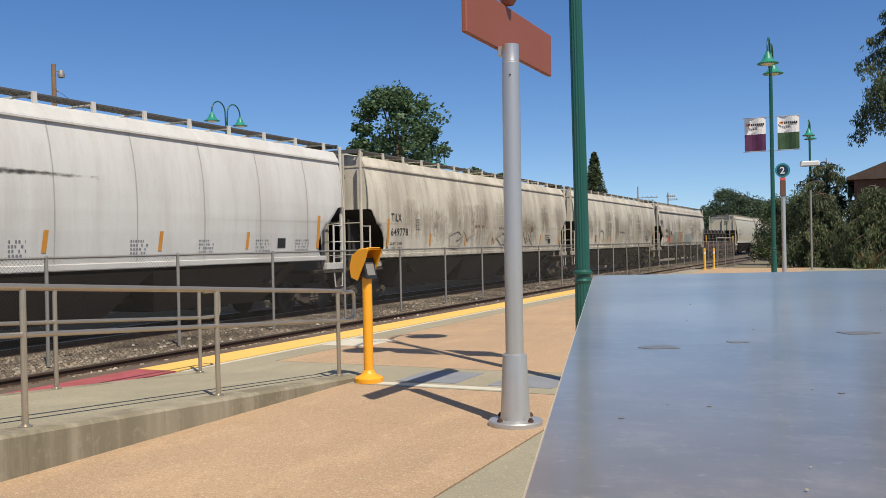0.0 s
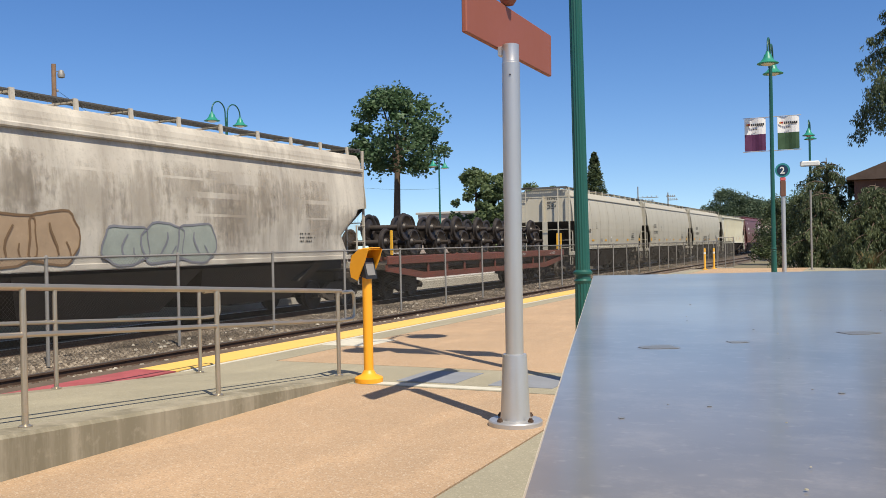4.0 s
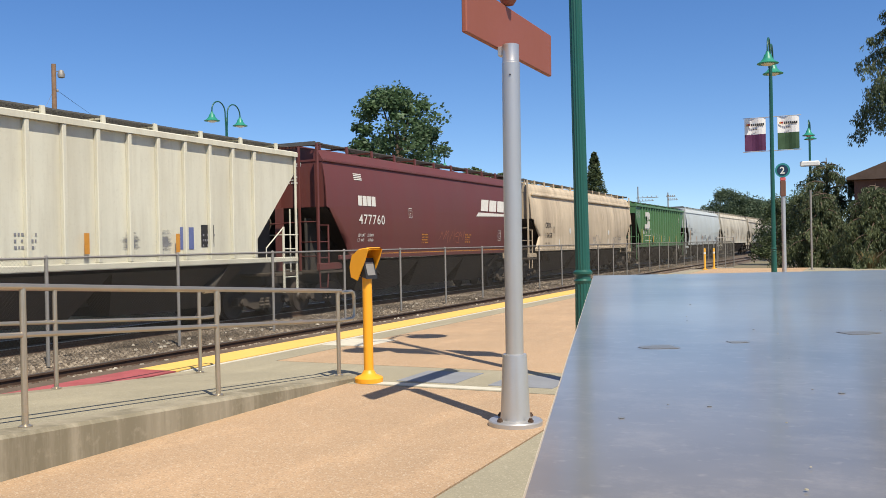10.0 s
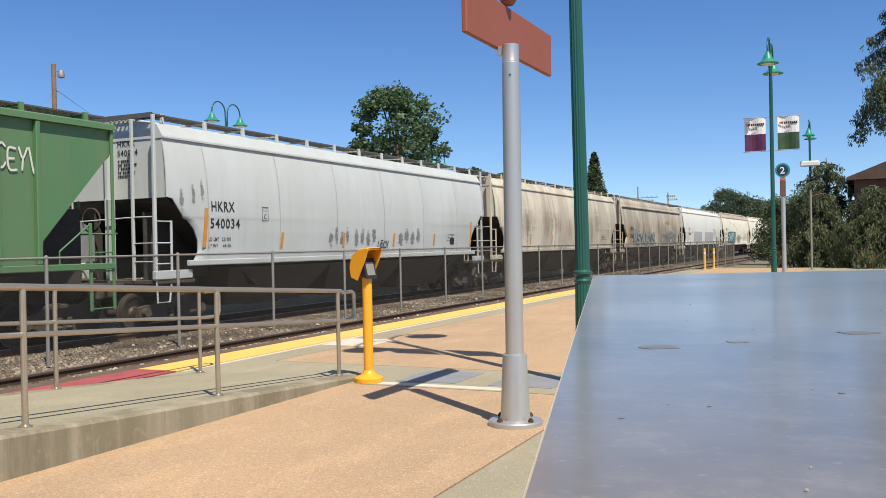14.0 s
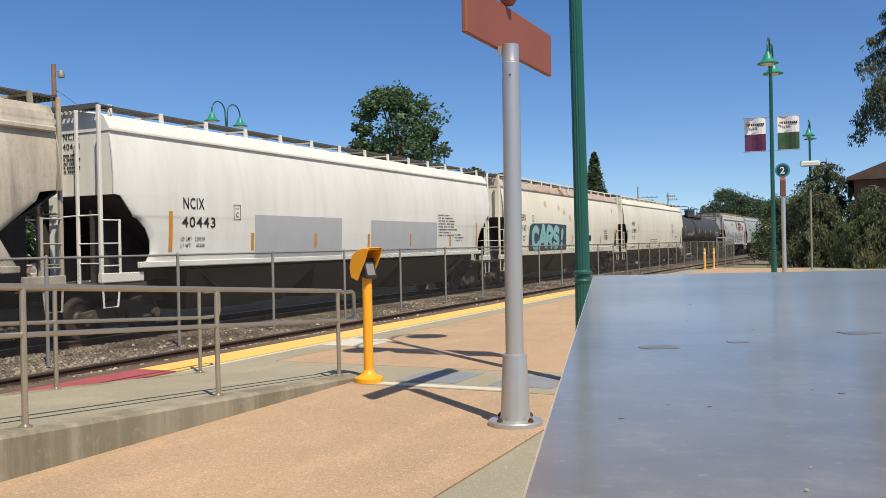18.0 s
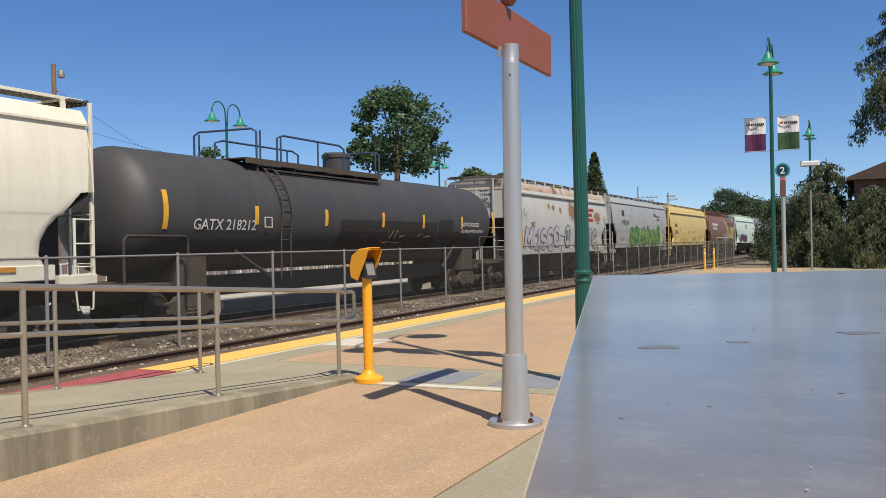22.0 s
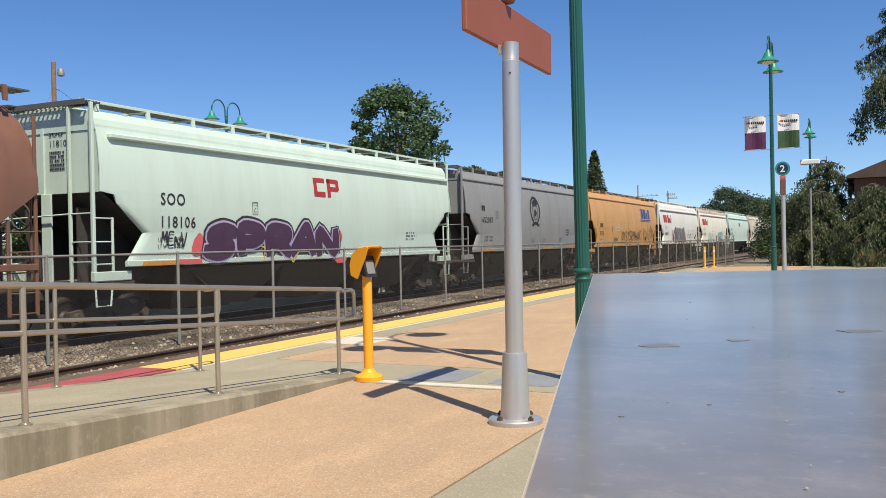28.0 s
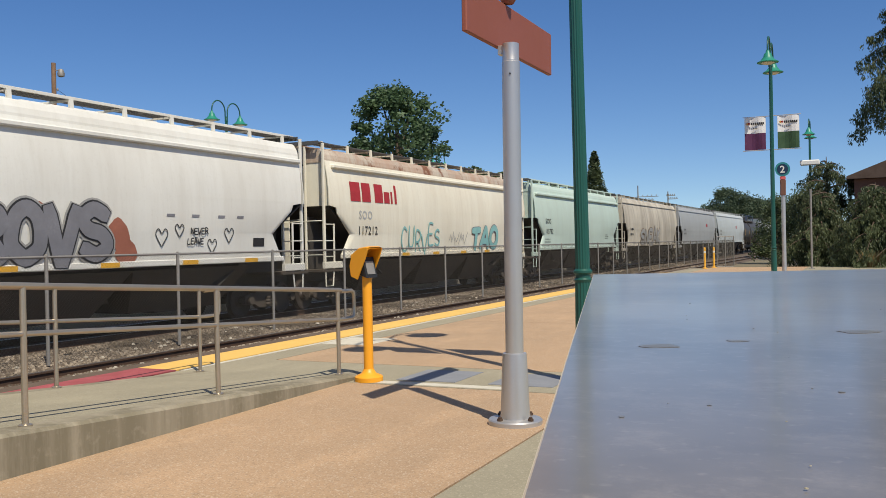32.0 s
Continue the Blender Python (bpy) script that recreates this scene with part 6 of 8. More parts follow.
def brushed(shape, pts, w, out):
    """A painted line of even width with round ends along a smooth run of points (y, z)."""
    run = []
    for i in range(len(pts) - 1):
        p0, p1, p2, p3 = (Vector(pts[min(max(j, 0), len(pts) - 1)]) for j in (i - 1, i, i + 1, i + 2))
        for u in (0.0, 0.2, 0.4, 0.6, 0.8):
            run.append(0.5 * (2 * p1 + (p2 - p0) * u + (2 * p0 - 5 * p1 + 4 * p2 - p3) * u * u + (3 * p1 - p0 - 3 * p2 + p3) * u ** 3))
    run.append(Vector(pts[-1]))
    left, right = [], []
    last = len(run) - 1
    for i, p in enumerate(run):
        d = run[min(i + 1, last)] - run[max(i - 1, 0)]
        d = d.normalized() if d.length > 1e-6 else Vector((1, 0))
        ww = w * (0.72 if i in (0, last) else 1.0)
        p = p - d * w * 0.5 if i == 0 else p + d * w * 0.5 if i == last else p
        left.append((p.x - d.y * ww, p.y + d.x * ww))
        right.append((p.x + d.y * ww, p.y - d.x * ww))
    n = len(run)
    s = Solid()
    lay = lambda row: [(width_at(shape, z) + out + 0.0002 * i, y, z) for i, (y, z) in enumerate(row)]
    return s.add(lay(left) + lay(right), [(i, n + i, n + i + 1, i + 1) for i in range(n - 1)])


def piece(car, shape, B, word, y, z, w, h, fill, line, thick=0.1, edge=0.035, seed=1, wobble=0.08, halo=None, spark=None):
    """A spray-painted piece: each stroke is a broad band with an outline below it, and a glow of overspray round it where there is one."""
    rng = random.Random(seed)
    cols, step = {}, w / len(word)
    for k, letter in enumerate(word):
        dz, stretch, lean = rng.uniform(-wobble, wobble) * h, rng.uniform(1 - wobble, 1 + wobble), rng.uniform(-0.12, 0.18)
        for j, pts in enumerate(GLYPHS[letter]):
            run = [(-B / 2 + y + step * (k + 0.08 + 0.84 * (a + lean * (b - 0.5)) + rng.uniform(-0.03, 0.03)), z + dz + h * stretch * b) for a, b in pts]
            lift = 0.003 * (k % 2) + 0.0008 * j
            for colour, width, out in ((halo, thick + edge * 2.2, 0.016), (line, thick + edge, 0.024), (fill, thick, 0.034)):
                if colour:
                    st = brushed(shape, run, width, out + lift)
                    cols.setdefault(colour, Solid()).add(st.v, st.f)
            if spark:
                st = brushed(shape, [(a - thick * 0.45, b + thick * 0.4) for a, b in run], 0.018, 0.046 + lift)
                cols.setdefault(spark, Solid()).add(st.v, st.f)
    for c, s in cols.items():
        part("spray_paint", s.mesh("spray_paint"), c, car)["kind"] = "stuff"


def blotch(car, shape, B, y, z, w, h, colour, name="rust_patch"):
    """A soft stain on the side sheet."""
    zs = [z - 0.2 * h + 1.4 * h * k / 4 for k in range(5)]
    s = Solid().loft([[(width_at(shape, q) + 0.007, -B / 2 + y - 0.2 * w, q), (width_at(shape, q) + 0.007, -B / 2 + y + 1.2 * w, q)] for q in zs], False, False)
    part(name, s.mesh(name, 60), "soft_" + colour, car)["kind"] = "stuff"


def disc(car, shape, B, y, z, ry, rz, colour, out=0.02, wave=0.0, name="spray_spot"):
    n = 24
    pts = [(-B / 2 + y + ry * (1 + wave * math.sin(3 * a + y)) * math.cos(a), z + rz * (1 + wave * math.sin(5 * a)) * math.sin(a)) for a in (6.2832 * k / n for k in range(n))]
    part(name, Solid().add(on_side(shape, pts, out), [tuple(range(n))]).mesh(name), colour, car)["kind"] = "stuff"


C, R, D = "curved", "ribbed", "round"


def decorate():
    for k, count in ((1, 15), (2, 17), (3, 15), (13, 9), (14, 9)):
        car, B, rng = CARS[k][0], body(k), random.Random(300 + k)
        for j in range(count):
            h = rng.uniform(0.9, 1.9)
            blotch(car, "curved", B, 1.2 + (B - 3.2) * (j + rng.uniform(0.1, 0.9)) / count, rng.uniform(1.75, 3.75 - h), rng.uniform(0.5, 2.0), h, "soot", "soot_stain")
    wagon = lambda k: (CARS[k][0], body(k))
    slanted = lambda k, ys, colour="orange_txt": reflectors(wagon(k)[0], C, wagon(k)[1], colour, ys, 1.78, 2.2, 0.11, 0.12)
    tall = lambda k, y, colour="orange_txt", z=1.77, w=0.13: reflectors(wagon(k)[0], C, wagon(k)[1], colour, (y,), z, z + 0.9, w, 0.08)
    # silver-white leader
    car, B = wagon(0)
    slanted(0, (1.1, 4.1, 7.0, 10.0, 13.0, 16.0))
    tall(0, B - 1.5)
    patch(car, C, B, B - 3.3, B - 2.95, 1.80, 2.05, "black_txt", "stencil_panel")
    for y, w in ((9.3, 0.5), (12.2, 0.6), (14.3, 0.6), (16.4, 0.7), (B - 2.5, 0.8)):
        bars(car, C, B, y, 1.98, w, 4, 0.05, "g_grey")
    blotch(car, C, B, 6.0, 3.20, 4.6, 0.10, "g_black", "scraped_line")
    # two streaked beige cars
    for k, num, lim, wt in ((1, "649778", "217800", "68200"), (2, "650148", "216300", "69700")):
        car, B = marks(k, "TILX", num, 1.31, 2.60, 0.25, limit=lim, light=wt, code_w=0.70, num_w=1.19, drop=0.46)
        tall(k, 0.99)
        slanted(k, (4.1, 7.15, 9.9, 13.0, 16.0))
        tall(k, B - 1.5)
        square(car, C, B, 3.09, 2.33, 0.26)
        patch(car, C, B, B - 3.2, B - 2.85, 1.80, 2.02, "black_txt", "stencil_panel")
    car, B = wagon(1)
    lettering(car, C, B, "DO NOT HAMMER ON CAR", 10.7, 2.42, 0.085, width=1.3)
    for y in (8.2, 8.5, 8.9, 12.9, 13.3, 13.8):
        patch(car, C, B, y, y + 0.16, 2.46, 2.56, "g_brown", "scuff", 0.1)
    disc(car, C, B, 14.9, 2.48, 0.17, 0.13, "g_brown", 0.012, 0.1)
    for y, seed in ((5.5, 1), (9.4, 2), (12.4, 3)):
        tag_line(car, C, B, y, 1.7, 2.2, 0.7, 2, "g_soot", seed, 0.06)
    car, B = wagon(2)
    lettering(car, C, B, "DO NOT HAMMER ON CAR", 9.4, 2.36, 0.085, width=1.3)
    st = brushed(C, [(-B / 2 + a, b) for a, b in ((4.6, 1.65), (4.62, 2.1), (4.85, 2.42), (5.3, 2.47), (5.6, 2.3), (5.62, 2.0))], 0.035, 0.014)
    part("spray_tag", st.mesh("spray_tag"), "g_grey", car)
    blotch(car, C, B, 5.2, 1.75, 0.7, 0.28, "g_cream", "paint_smear")
    blotch(car, C, B, 3.7, 1.75, 0.3, 0.55, "g_brown", "paint_smear")
    piece(car, C, B, "VYKN", 10.6, 1.75, 2.6, 0.4, None, "g_grey", 0.012, 0.0, 11)
    # tan car with a faded piece
    car, B = marks(3, "CRDX", "15525", 1.80, 2.50, 0.26, limit="219100", code_w=0.89, num_w=1.04, drop=0.47)
    tall(3, 1.2)
    square(car, C, B, 3.08, 2.28, 0.26)
    disc(car, C, B, 2.95, 1.85, 0.34, 0.26, "g_pink", 0.012, 0.12)
    disc(car, C, B, 4.05, 2.42, 0.3, 0.17, "g_slate", 0.012, 0.05)
    bubbles(car, C, B, 3.4, 1.56, 1.5, 0.86, 1, "g_faded", "g_brown", 31)
    bubbles(car, C, B, 4.75, 1.56, 1.85, 1.0, 2, "g_mist", "g_grey", 32)
    bubbles(car, C, B, 6.7, 1.56, 1.9, 0.95, 2, "g_faded", "g_brown", 33)
    bubbles(car, C, B, 9.4, 1.52, 3.2, 0.8, 3, "g_mist", "g_grey", 34)
    piece(car, C, B, "CESSA", 0.05, 3.17, 0.95, 0.2, None, "g_black", 0.026, 0.0, 7)
    piece(car, C, B, "MOLE", 0.25, 2.95, 0.95, 0.16, None, "g_grey", 0.022, 0.0, 8)
    # three warm grey cars
    for k, num, lim, wt in ((5, "352960", "225900", "60100"), (6, "352982", "225900", "60100"), (7, "352910", "225900", "60100")):
        car, B = marks(k, "CBFX", num, 1.81, 2.80, 0.25, limit=lim, light=wt, code_w=0.87, num_w=1.37, drop=0.46)
        for y in (0.80, 3.46, 6.2, 8.9, 11.6):
            reflectors(car, C, B, "yellow_txt", (y,), 1.86, 2.05 if y < 1 else 1.97, 0.47)
        reflectors(car, C, B, "yellow_txt", (B - 1.5,), 1.86, 2.05, 0.47)
        square(car, C, B, 4.23, 2.58, 0.26)
        patch(car, C, B, 7.55, 7.82, 2.06, 2.14, "white_txt", "label")
        for y in (5.3, 7.5):
            bars(car, C, B, y, 1.98, 0.5, 3, 0.05, "g_grey")
        bars(car, C, B, B - 3.6, 2.3, 0.9, 3, 0.07)
    car, B = wagon(7)
    piece(car, C, B, "BOCKN", 5.6, 1.78, 1.85, 0.42, None, "g_black", 0.028, 0.0, 9, 0.12)
    piece(car, C, B, "SK", 8.0, 1.78, 1.2, 0.48, None, "g_black", 0.03, 0.0, 10, 0.2)
    # cream ribbed car
    car, B = wagon(8)
    for y0, y1 in ((2.14, 2.52), (2.76, 3.40)):
        patch(car, R, B, y0, y1, 2.90, 3.24, "black_txt", "stencil_panel", 0, 0.006)
        patch(car, R, B, y0 - 0.12, y1 + 0.06, 2.74, 2.88, "grey_txt", "paint_patch", 0, 0.004)
    lettering(car, R, B, "S", 2.22, 2.95, 0.25, "white_txt", width=0.22)
    lettering(car, R, B, "MW", 2.80, 2.95, 0.25, "white_txt", width=0.56)
    end_text(car, B, "SMW|828791", "black_txt", 3.86, 0.17, 0)
    for y, pair in ((2.07, "82"), (2.85, "87"), (3.71, "91")):
        lettering(car, R, B, pair, y, 2.27, 0.29, width=0.36)
    for j, y in enumerate((2.15, 2.95, 3.75, 11.9, 10.9)):
        blotch(car, R, B, y, 1.75, 0.42, 0.42, "g_black" if j < 3 else "g_grey", "flaked_paint")
    for y, z1 in ((1.33, 2.62), (4.29, 2.2), (6.95, 2.2), (9.8, 2.15), (12.35, 2.15)):
        patch(car, R, B, y, y + 0.13, 1.74, z1, "orange_txt", "reflector", 0, 0.11)
    patch(car, R, B, 12.6, 13.05, 1.80, 2.3, "g_blue", "paint_patch", 0, 0.008)
    patch(car, R, B, 13.3, 13.75, 1.85, 2.36, "black_txt", "stencil_panel", 0, 0.008)
    for y in (4.5, 6.2, 8.3, 13.35):
        bars(car, R, B, y, 2.1, 0.6, 3, 0.07, "g_grey")
    # maroon car
    car, B = wagon(9)
    block_letters(car, C, B, 1.64, 3.03, 1.10, 0.30, 4, "white_txt", 0.04, 0.14)
    lettering(car, C, B, "477760", 1.65, 2.48, 0.29, "white_txt", width=1.60)
    lettering(car, C, B, "LD LMT   224300", 1.59, 2.10, 0.085, "white_txt", width=0.95, name="weight_line")
    lettering(car, C, B, "LT WT     61700", 1.57, 1.95, 0.085, "white_txt", width=0.95, name="weight_line")
    for q in range(4):
        patch(car, C, B, 1.55, 2.02, 3.80 + q * 0.055, 3.83 + q * 0.055, "white_txt", "stencil_line", 0, 0.012)
    block_letters(car, C, B, 11.2, 3.13, 3.5, 0.46, 4, "white_txt", 0.45, 0.14)
    s = Solid().add(on_side(C, [(-B / 2 + 10.7, 2.90), (-B / 2 + 14.8, 2.98), (-B / 2 + 14.85, 3.06), (-B / 2 + 10.95, 3.06)], 0.013), [(0, 1, 2, 3)])
    part("emblem_swoosh", s.mesh("emblem_swoosh"), "white_txt", car)
    for y in (5.9, 9.6):
        bars(car, C, B, y, 2.15, 0.6, 4, 0.06, "orange_txt", 1.5)
    square(car, C, B, 4.93, 2.72, 0.24, "white_txt")
    square(car, C, B, 13.0, 1.95, 0.3, "white_txt")
    bars(car, C, B, 13.8, 2.3, 0.9, 2, 0.07, "white_txt")
    tag_line(car, C, B, 7.2, 1.85, 2.4, 0.5, 4, "g_rust", 11, 0.015)
    end_text(car, B, "477760", "white_txt")
    patch(car, C, B, 1.2, B - 1.2, 1.565, 1.59, "orange_txt", "reflector_line", 0, 0.012)
    # soot-stained tan car
    car, B = marks(10, "CRDX", "15458", 1.83, 2.54, 0.26, limit="219600", code_w=0.89, num_w=1.04, drop=0.48)
    square(car, C, B, 3.06, 2.30, 0.22)
    for y, z in ((5.83, 2.42), (13.6, 2.38)):
        disc(car, C, B, y, z, 0.16, 0.15, "g_white", 0.012, 0.06)
    for y in (4.0, 7.0, 10.4, 13.5):
        patch(car, C, B, y, y + 0.13, 1.62, 1.98, "white_txt", "reflector")
    for y, seed in ((7.9, 14), (10.2, 15), (14.6, 16)):
        piece(car, C, B, "NCIU", y, 1.78, 1.7, 0.36, None, "g_grey", 0.014, 0.0, seed, 0.2)
    # faded green ribbed car
    car, B = wagon(11)
    ow = 0.112
    emblem = Solid()
    for pts in ([(2.65, 3.86), (3.72, 3.88), (3.95, 3.82), (4.06, 3.64), (4.0, 3.45), (3.88, 3.36), (3.58, 3.36), (3.58, 3.60), (3.24, 3.20), (3.24, 3.58), (2.58, 3.56)],
                [(2.42, 3.02), (3.08, 3.02), (3.08, 3.32), (3.42, 2.98), (3.42, 3.28), (3.86, 3.28), (3.98, 3.18), (4.02, 3.0), (3.96, 2.82), (3.80, 2.72), (2.34, 2.73)]):
        emblem.plate([(1.5 + ow, -B / 2 + y, z) for y, z in pts], (0.003, 0, 0))
    part("emblem", emblem.mesh("emblem"), "white_txt", car)
    block_letters(car, R, B, 2.33, 2.34, 0.45, 0.26, 2, "white_txt", 0, 0.2)
    for word, y in (("445", 3.04), ("799", 3.83)):
        lettering(car, R, B, word, y, 2.33, 0.27, "white_txt", width=0.55)
    for z in (2.66, 2.22, 1.84):
        patch(car, R, B, 2.27, 4.40, z, z + 0.035, "white_txt", "stencil_line", 0, ow)
    bars(car, R, B, 2.33, 2.1, 0.4, 2, 0.07, "white_txt")
    bars(car, R, B, 3.95, 2.1, 0.35, 2, 0.07, "white_txt")
    for y in (1.42, 3.66, 5.05, 7.9, 10.7, 13.5):
        patch(car, R, B, y, y + 0.13, 1.74, 2.70 if y < 2 else 2.22, "yellow_txt", "reflector", 0, ow)
    for word, y, z, w, h, seed, line in (("PEORK", 0.12, 3.42, 1.25, 0.42, 15, 0.009), ("PEORIA", 4.7, 1.75, 3.3, 0.58, 16, 0.014), ("KNS", 8.6, 1.8, 0.9, 0.35, 17, 0.016), ("LO", 10.8, 1.75, 0.6, 0.5, 18, 0.02), ("CEYV", 14.6, 3.3, 0.9, 0.4, 19, 0.02)):
        piece(car, R, B, word, y, z, w, h, None, "g_white", line, 0.0, seed, 0.12)
    end_text(car, B, "445799", "white_txt", 3.88, 0.19, 0)
    # cool white car
    car, B = marks(12, "HKRX", "540034", 1.33, 2.68, 0.235, limit="221900", light="64100", code_w=0.86, num_w=1.09, drop=0.39)
    tall(12, 1.04, z=1.84)
    slanted(12, (4.06, 7.12, 10.2, 13.2))
    tall(12, B - 1.5)
    square(car, C, B, 3.27, 2.48, 0.26)
    for y, w, seed in ((6.4, 1.2, 20), (7.8, 1.4, 22), (10.6, 1.7, 23)):
        for q in range(4):
            blotch(car, C, B, y + w * q / 4, 1.80 + 0.1 * (q % 2), w / 6, 0.45, "g_grey", "flaked_paint")
    piece(car, C, B, "LECY", 9.2, 1.76, 0.7, 0.2, None, "g_black", 0.02, 0.0, 21)
    patch(car, C, B, B - 3.3, B - 2.95, 1.82, 2.06, "black_txt", "stencil_panel")
    for y in (1.3, 1.7, 2.0):
        blotch(car, C, B, y - 1.0, 2.6 + 0.3 * (y - 1.0), 0.12, 0.45, "g_grey", "scuff")
    car, B = marks(13, "ADMX", "64067", 1.15, 2.55, 0.25, code_w=0.8, num_w=0.9)
    slanted(13, (4.1, 7.2, 10.4, 13.4, 16.4))
    # grimy car with pale blue piece
    car, B = marks(14, "CRDX", "15562", 1.83, 2.55, 0.26, limit="219400", code_w=0.90, num_w=1.08, drop=0.48)
    tall(14, 1.22)
    square(car, C, B, 3.13, 2.28, 0.26)
    piece(car, C, B, "MSNUENS", 2.75, 1.62, 6.6, 0.74, "g_mist", "g_blue", 0.085, 0.05, 41, 0.1)
    piece(car, C, B, "COSEOL", 11.4, 1.62, 6.6, 0.78, "g_grey", "g_mist", 0.09, 0.05, 42, 0.12)
    for y in (12.5, 15.3):
        patch(car, C, B, y, y + 0.2, 1.62, 2.1, "orange_txt", "reflector")
    blotch(car, C, B, 13.4, 3.05, 1.5, 0.35, "g_faded", "paint_smear")
    # clean white car
    car, B = marks(15, "NCIX", "40443", 1.90, 2.71, 0.25, limit="220500", light="65500", code_w=0.72, num_w=1.13, drop=0.41)
    patch(car, C, B, 4.5, 8.6, 1.57, 2.63, "grey_txt", "paint_patch")
    patch(car, C, B, 10.31, 15.02, 1.57, 2.60, "grey_txt", "paint_patch")
    reflectors(car, C, B, "orange_txt", (4.34, 7.16, 10.1, 12.9, 16.1), 1.76, 2.18, 0.12)
    reflectors(car, C, B, "orange_txt", (1.45, B - 1.6), 1.76, 2.64, 0.12)
    bars(car, C, B, 15.15, 2.85, 1.7, 8, 0.06)
    square(car, C, B, 3.67, 2.50, 0.26)
    # cream white car with a teal piece
    car, B = marks(16, "CEFX", "50167", 1.74, 2.84, 0.27, limit="220800", light="65200", code_w=0.84, num_w=0.88, drop=0.46)
    pts = [(2.90, 1.445), (8.62, 1.445), (8.60, 2.72), (6.0, 2.76), (3.35, 2.72), (3.05, 2.6), (2.95, 2.2)]
    part("painted_panel", Solid().add(on_side(C, [(-B / 2 + a, b) for a, b in pts], 0.026), [tuple(range(7))]).mesh("painted_panel"), "g_slate", car)
    piece(car, C, B, "CARS!", 3.30, 1.66, 5.1, 0.84, "g_teal", "g_slate", 0.165, 0.03, 51, 0.05, None, None)
    piece(car, C, B, "VYV", 4.8, 2.0, 2.6, 0.3, None, "g_black", 0.02, 0.0, 53, 0.2)
    bubbles(car, C, B, 10.3, 1.50, 1.7, 0.8, 3, "g_cream", "g_brown", 52)
    tall(16, 1.01)
    reflectors(car, C, B, "orange_txt", (4.0, 6.88, 9.62, 12.46, 15.3), 1.77, 2.18, 0.11, 0.08)
    tall(16, B - 1.4)
    square(car, C, B, 3.45, 2.80, 0.22)
    patch(car, C, B, 12.9, 13.3, 1.9, 2.2, "black_txt", "stencil_panel")
    bars(car, C, B, B - 3.9, 2.5, 0.9, 6, 0.06)
    for y, z, seed in ((5.3, 3.5, 1), (7.4, 3.4, 2), (8.2, 3.2, 3), (9.2, 2.9, 4), (12.6, 3.4, 5), (18.0, 3.5, 6)):
        blotch(car, C, B, y, z, 0.4, 0.35, "g_cream", "rust_bloom")
    # cream white car
    car, B = marks(17, "FPAX", "219676", 1.90, 2.87, 0.27, limit="218700", light="65300", code_w=0.79, num_w=1.10, drop=0.45)
    square(car, C, B, 3.54, 2.62, 0.24)
    for y in (1.6, 6.0, 9.8, 14.0, 17.4):
        patch(car, C, B, y, y + 0.75, 1.45, 1.54, "orange_txt", "reflector", 0, 0.05)
    patch(car, C, B, 7.3, 9.6, 1.80, 1.83, "g_rust", "stencil_line")
    patch(car, C, B, 7.3, 9.6, 1.92, 1.95, "g_rust", "stencil_line")
    bars(car, C, B, 15.0, 3.1, 0.8, 3, 0.06)
    bars(car, C, B, 15.0, 2.75, 0.9, 6, 0.06)
    # tank car
    car = CARS[18][0]
    L18 = length(18)
    put = lambda v, y0, z0, sx=1.0: [(TANK_R * math.cos(math.asin((z0 + p[1] - TANK_Z) / TANK_R)) + 0.012, -L18 / 2 + 0.8 + y0 + p[0] * sx, z0 + p[1]) for p in v]
    for words, size, y0, z0, sx in (("GATX 218212", 0.25, 1.75, 2.26, 1.1), ("NON-ODORIZED", 0.15, 16.9, 2.5, 1.0), ("LIQUEFIED PETROLEUM GAS", 0.12, 16.9, 2.25, 1.0)):
        v, f = text_mesh(words, size, size * 0.012)
        part("lettering", Solid().add(put(v, y0, z0, sx), f).mesh("lettering"), "white_txt", car)
    for y0, y1, z0, z1 in ((-5.73, -5.71, 2.33, 2.60), (-5.43, -5.41, 2.33, 2.60), (-5.71, -5.43, 2.33, 2.35), (-5.71, -5.43, 2.58, 2.60)):
        part("plate_frame", Solid().box(TANK_R - 0.01, TANK_R + 0.006, y0, y1, z0, z1), "white_txt", car)
    for run in (((0.9, 2.36), (1.0, 2.12), (1.15, 2.05), (1.3, 2.3), (1.45, 2.05), (1.6, 2.32), (1.75, 2.08), (2.1, 2.14)), ((0.55, 2.02), (0.75, 1.9), (1.1, 1.94), (1.7, 1.9), (2.0, 1.96)), ((3.1, 2.1), (3.4, 2.2), (3.55, 2.08), (4.1, 2.12))):
        part("spray_tag", Solid().tube([(TANK_R * math.cos(math.asin((z - TANK_Z) / TANK_R)) + 0.006, y, z) for y, z in run], 0.016, 5), "dry_grass", car)
    # rusty light grey car with silver pieces
    car, B = marks(19, "SOO", "119441", 2.51, 2.56, 0.25, code_w=0.52, num_w=1.08, drop=0.49)
    piece(car, C, B, "MUSCO", 1.6, 1.62, 5.2, 0.82, "g_frost", "g_black", 0.13, 0.035, 61, 0.1, "g_lilac")
    disc(car, C, B, 8.1, 2.14, 0.56, 0.6, "g_black", 0.03)
    disc(car, C, B, 8.1, 2.14, 0.51, 0.55, "g_frost", 0.036)
    for dy in (-0.2, 0.2):
        disc(car, C, B, 8.1 + dy, 2.18, 0.13, 0.3, "g_black", 0.042)
        disc(car, C, B, 8.1 + dy, 2.18, 0.08, 0.2, "g_grey", 0.048)
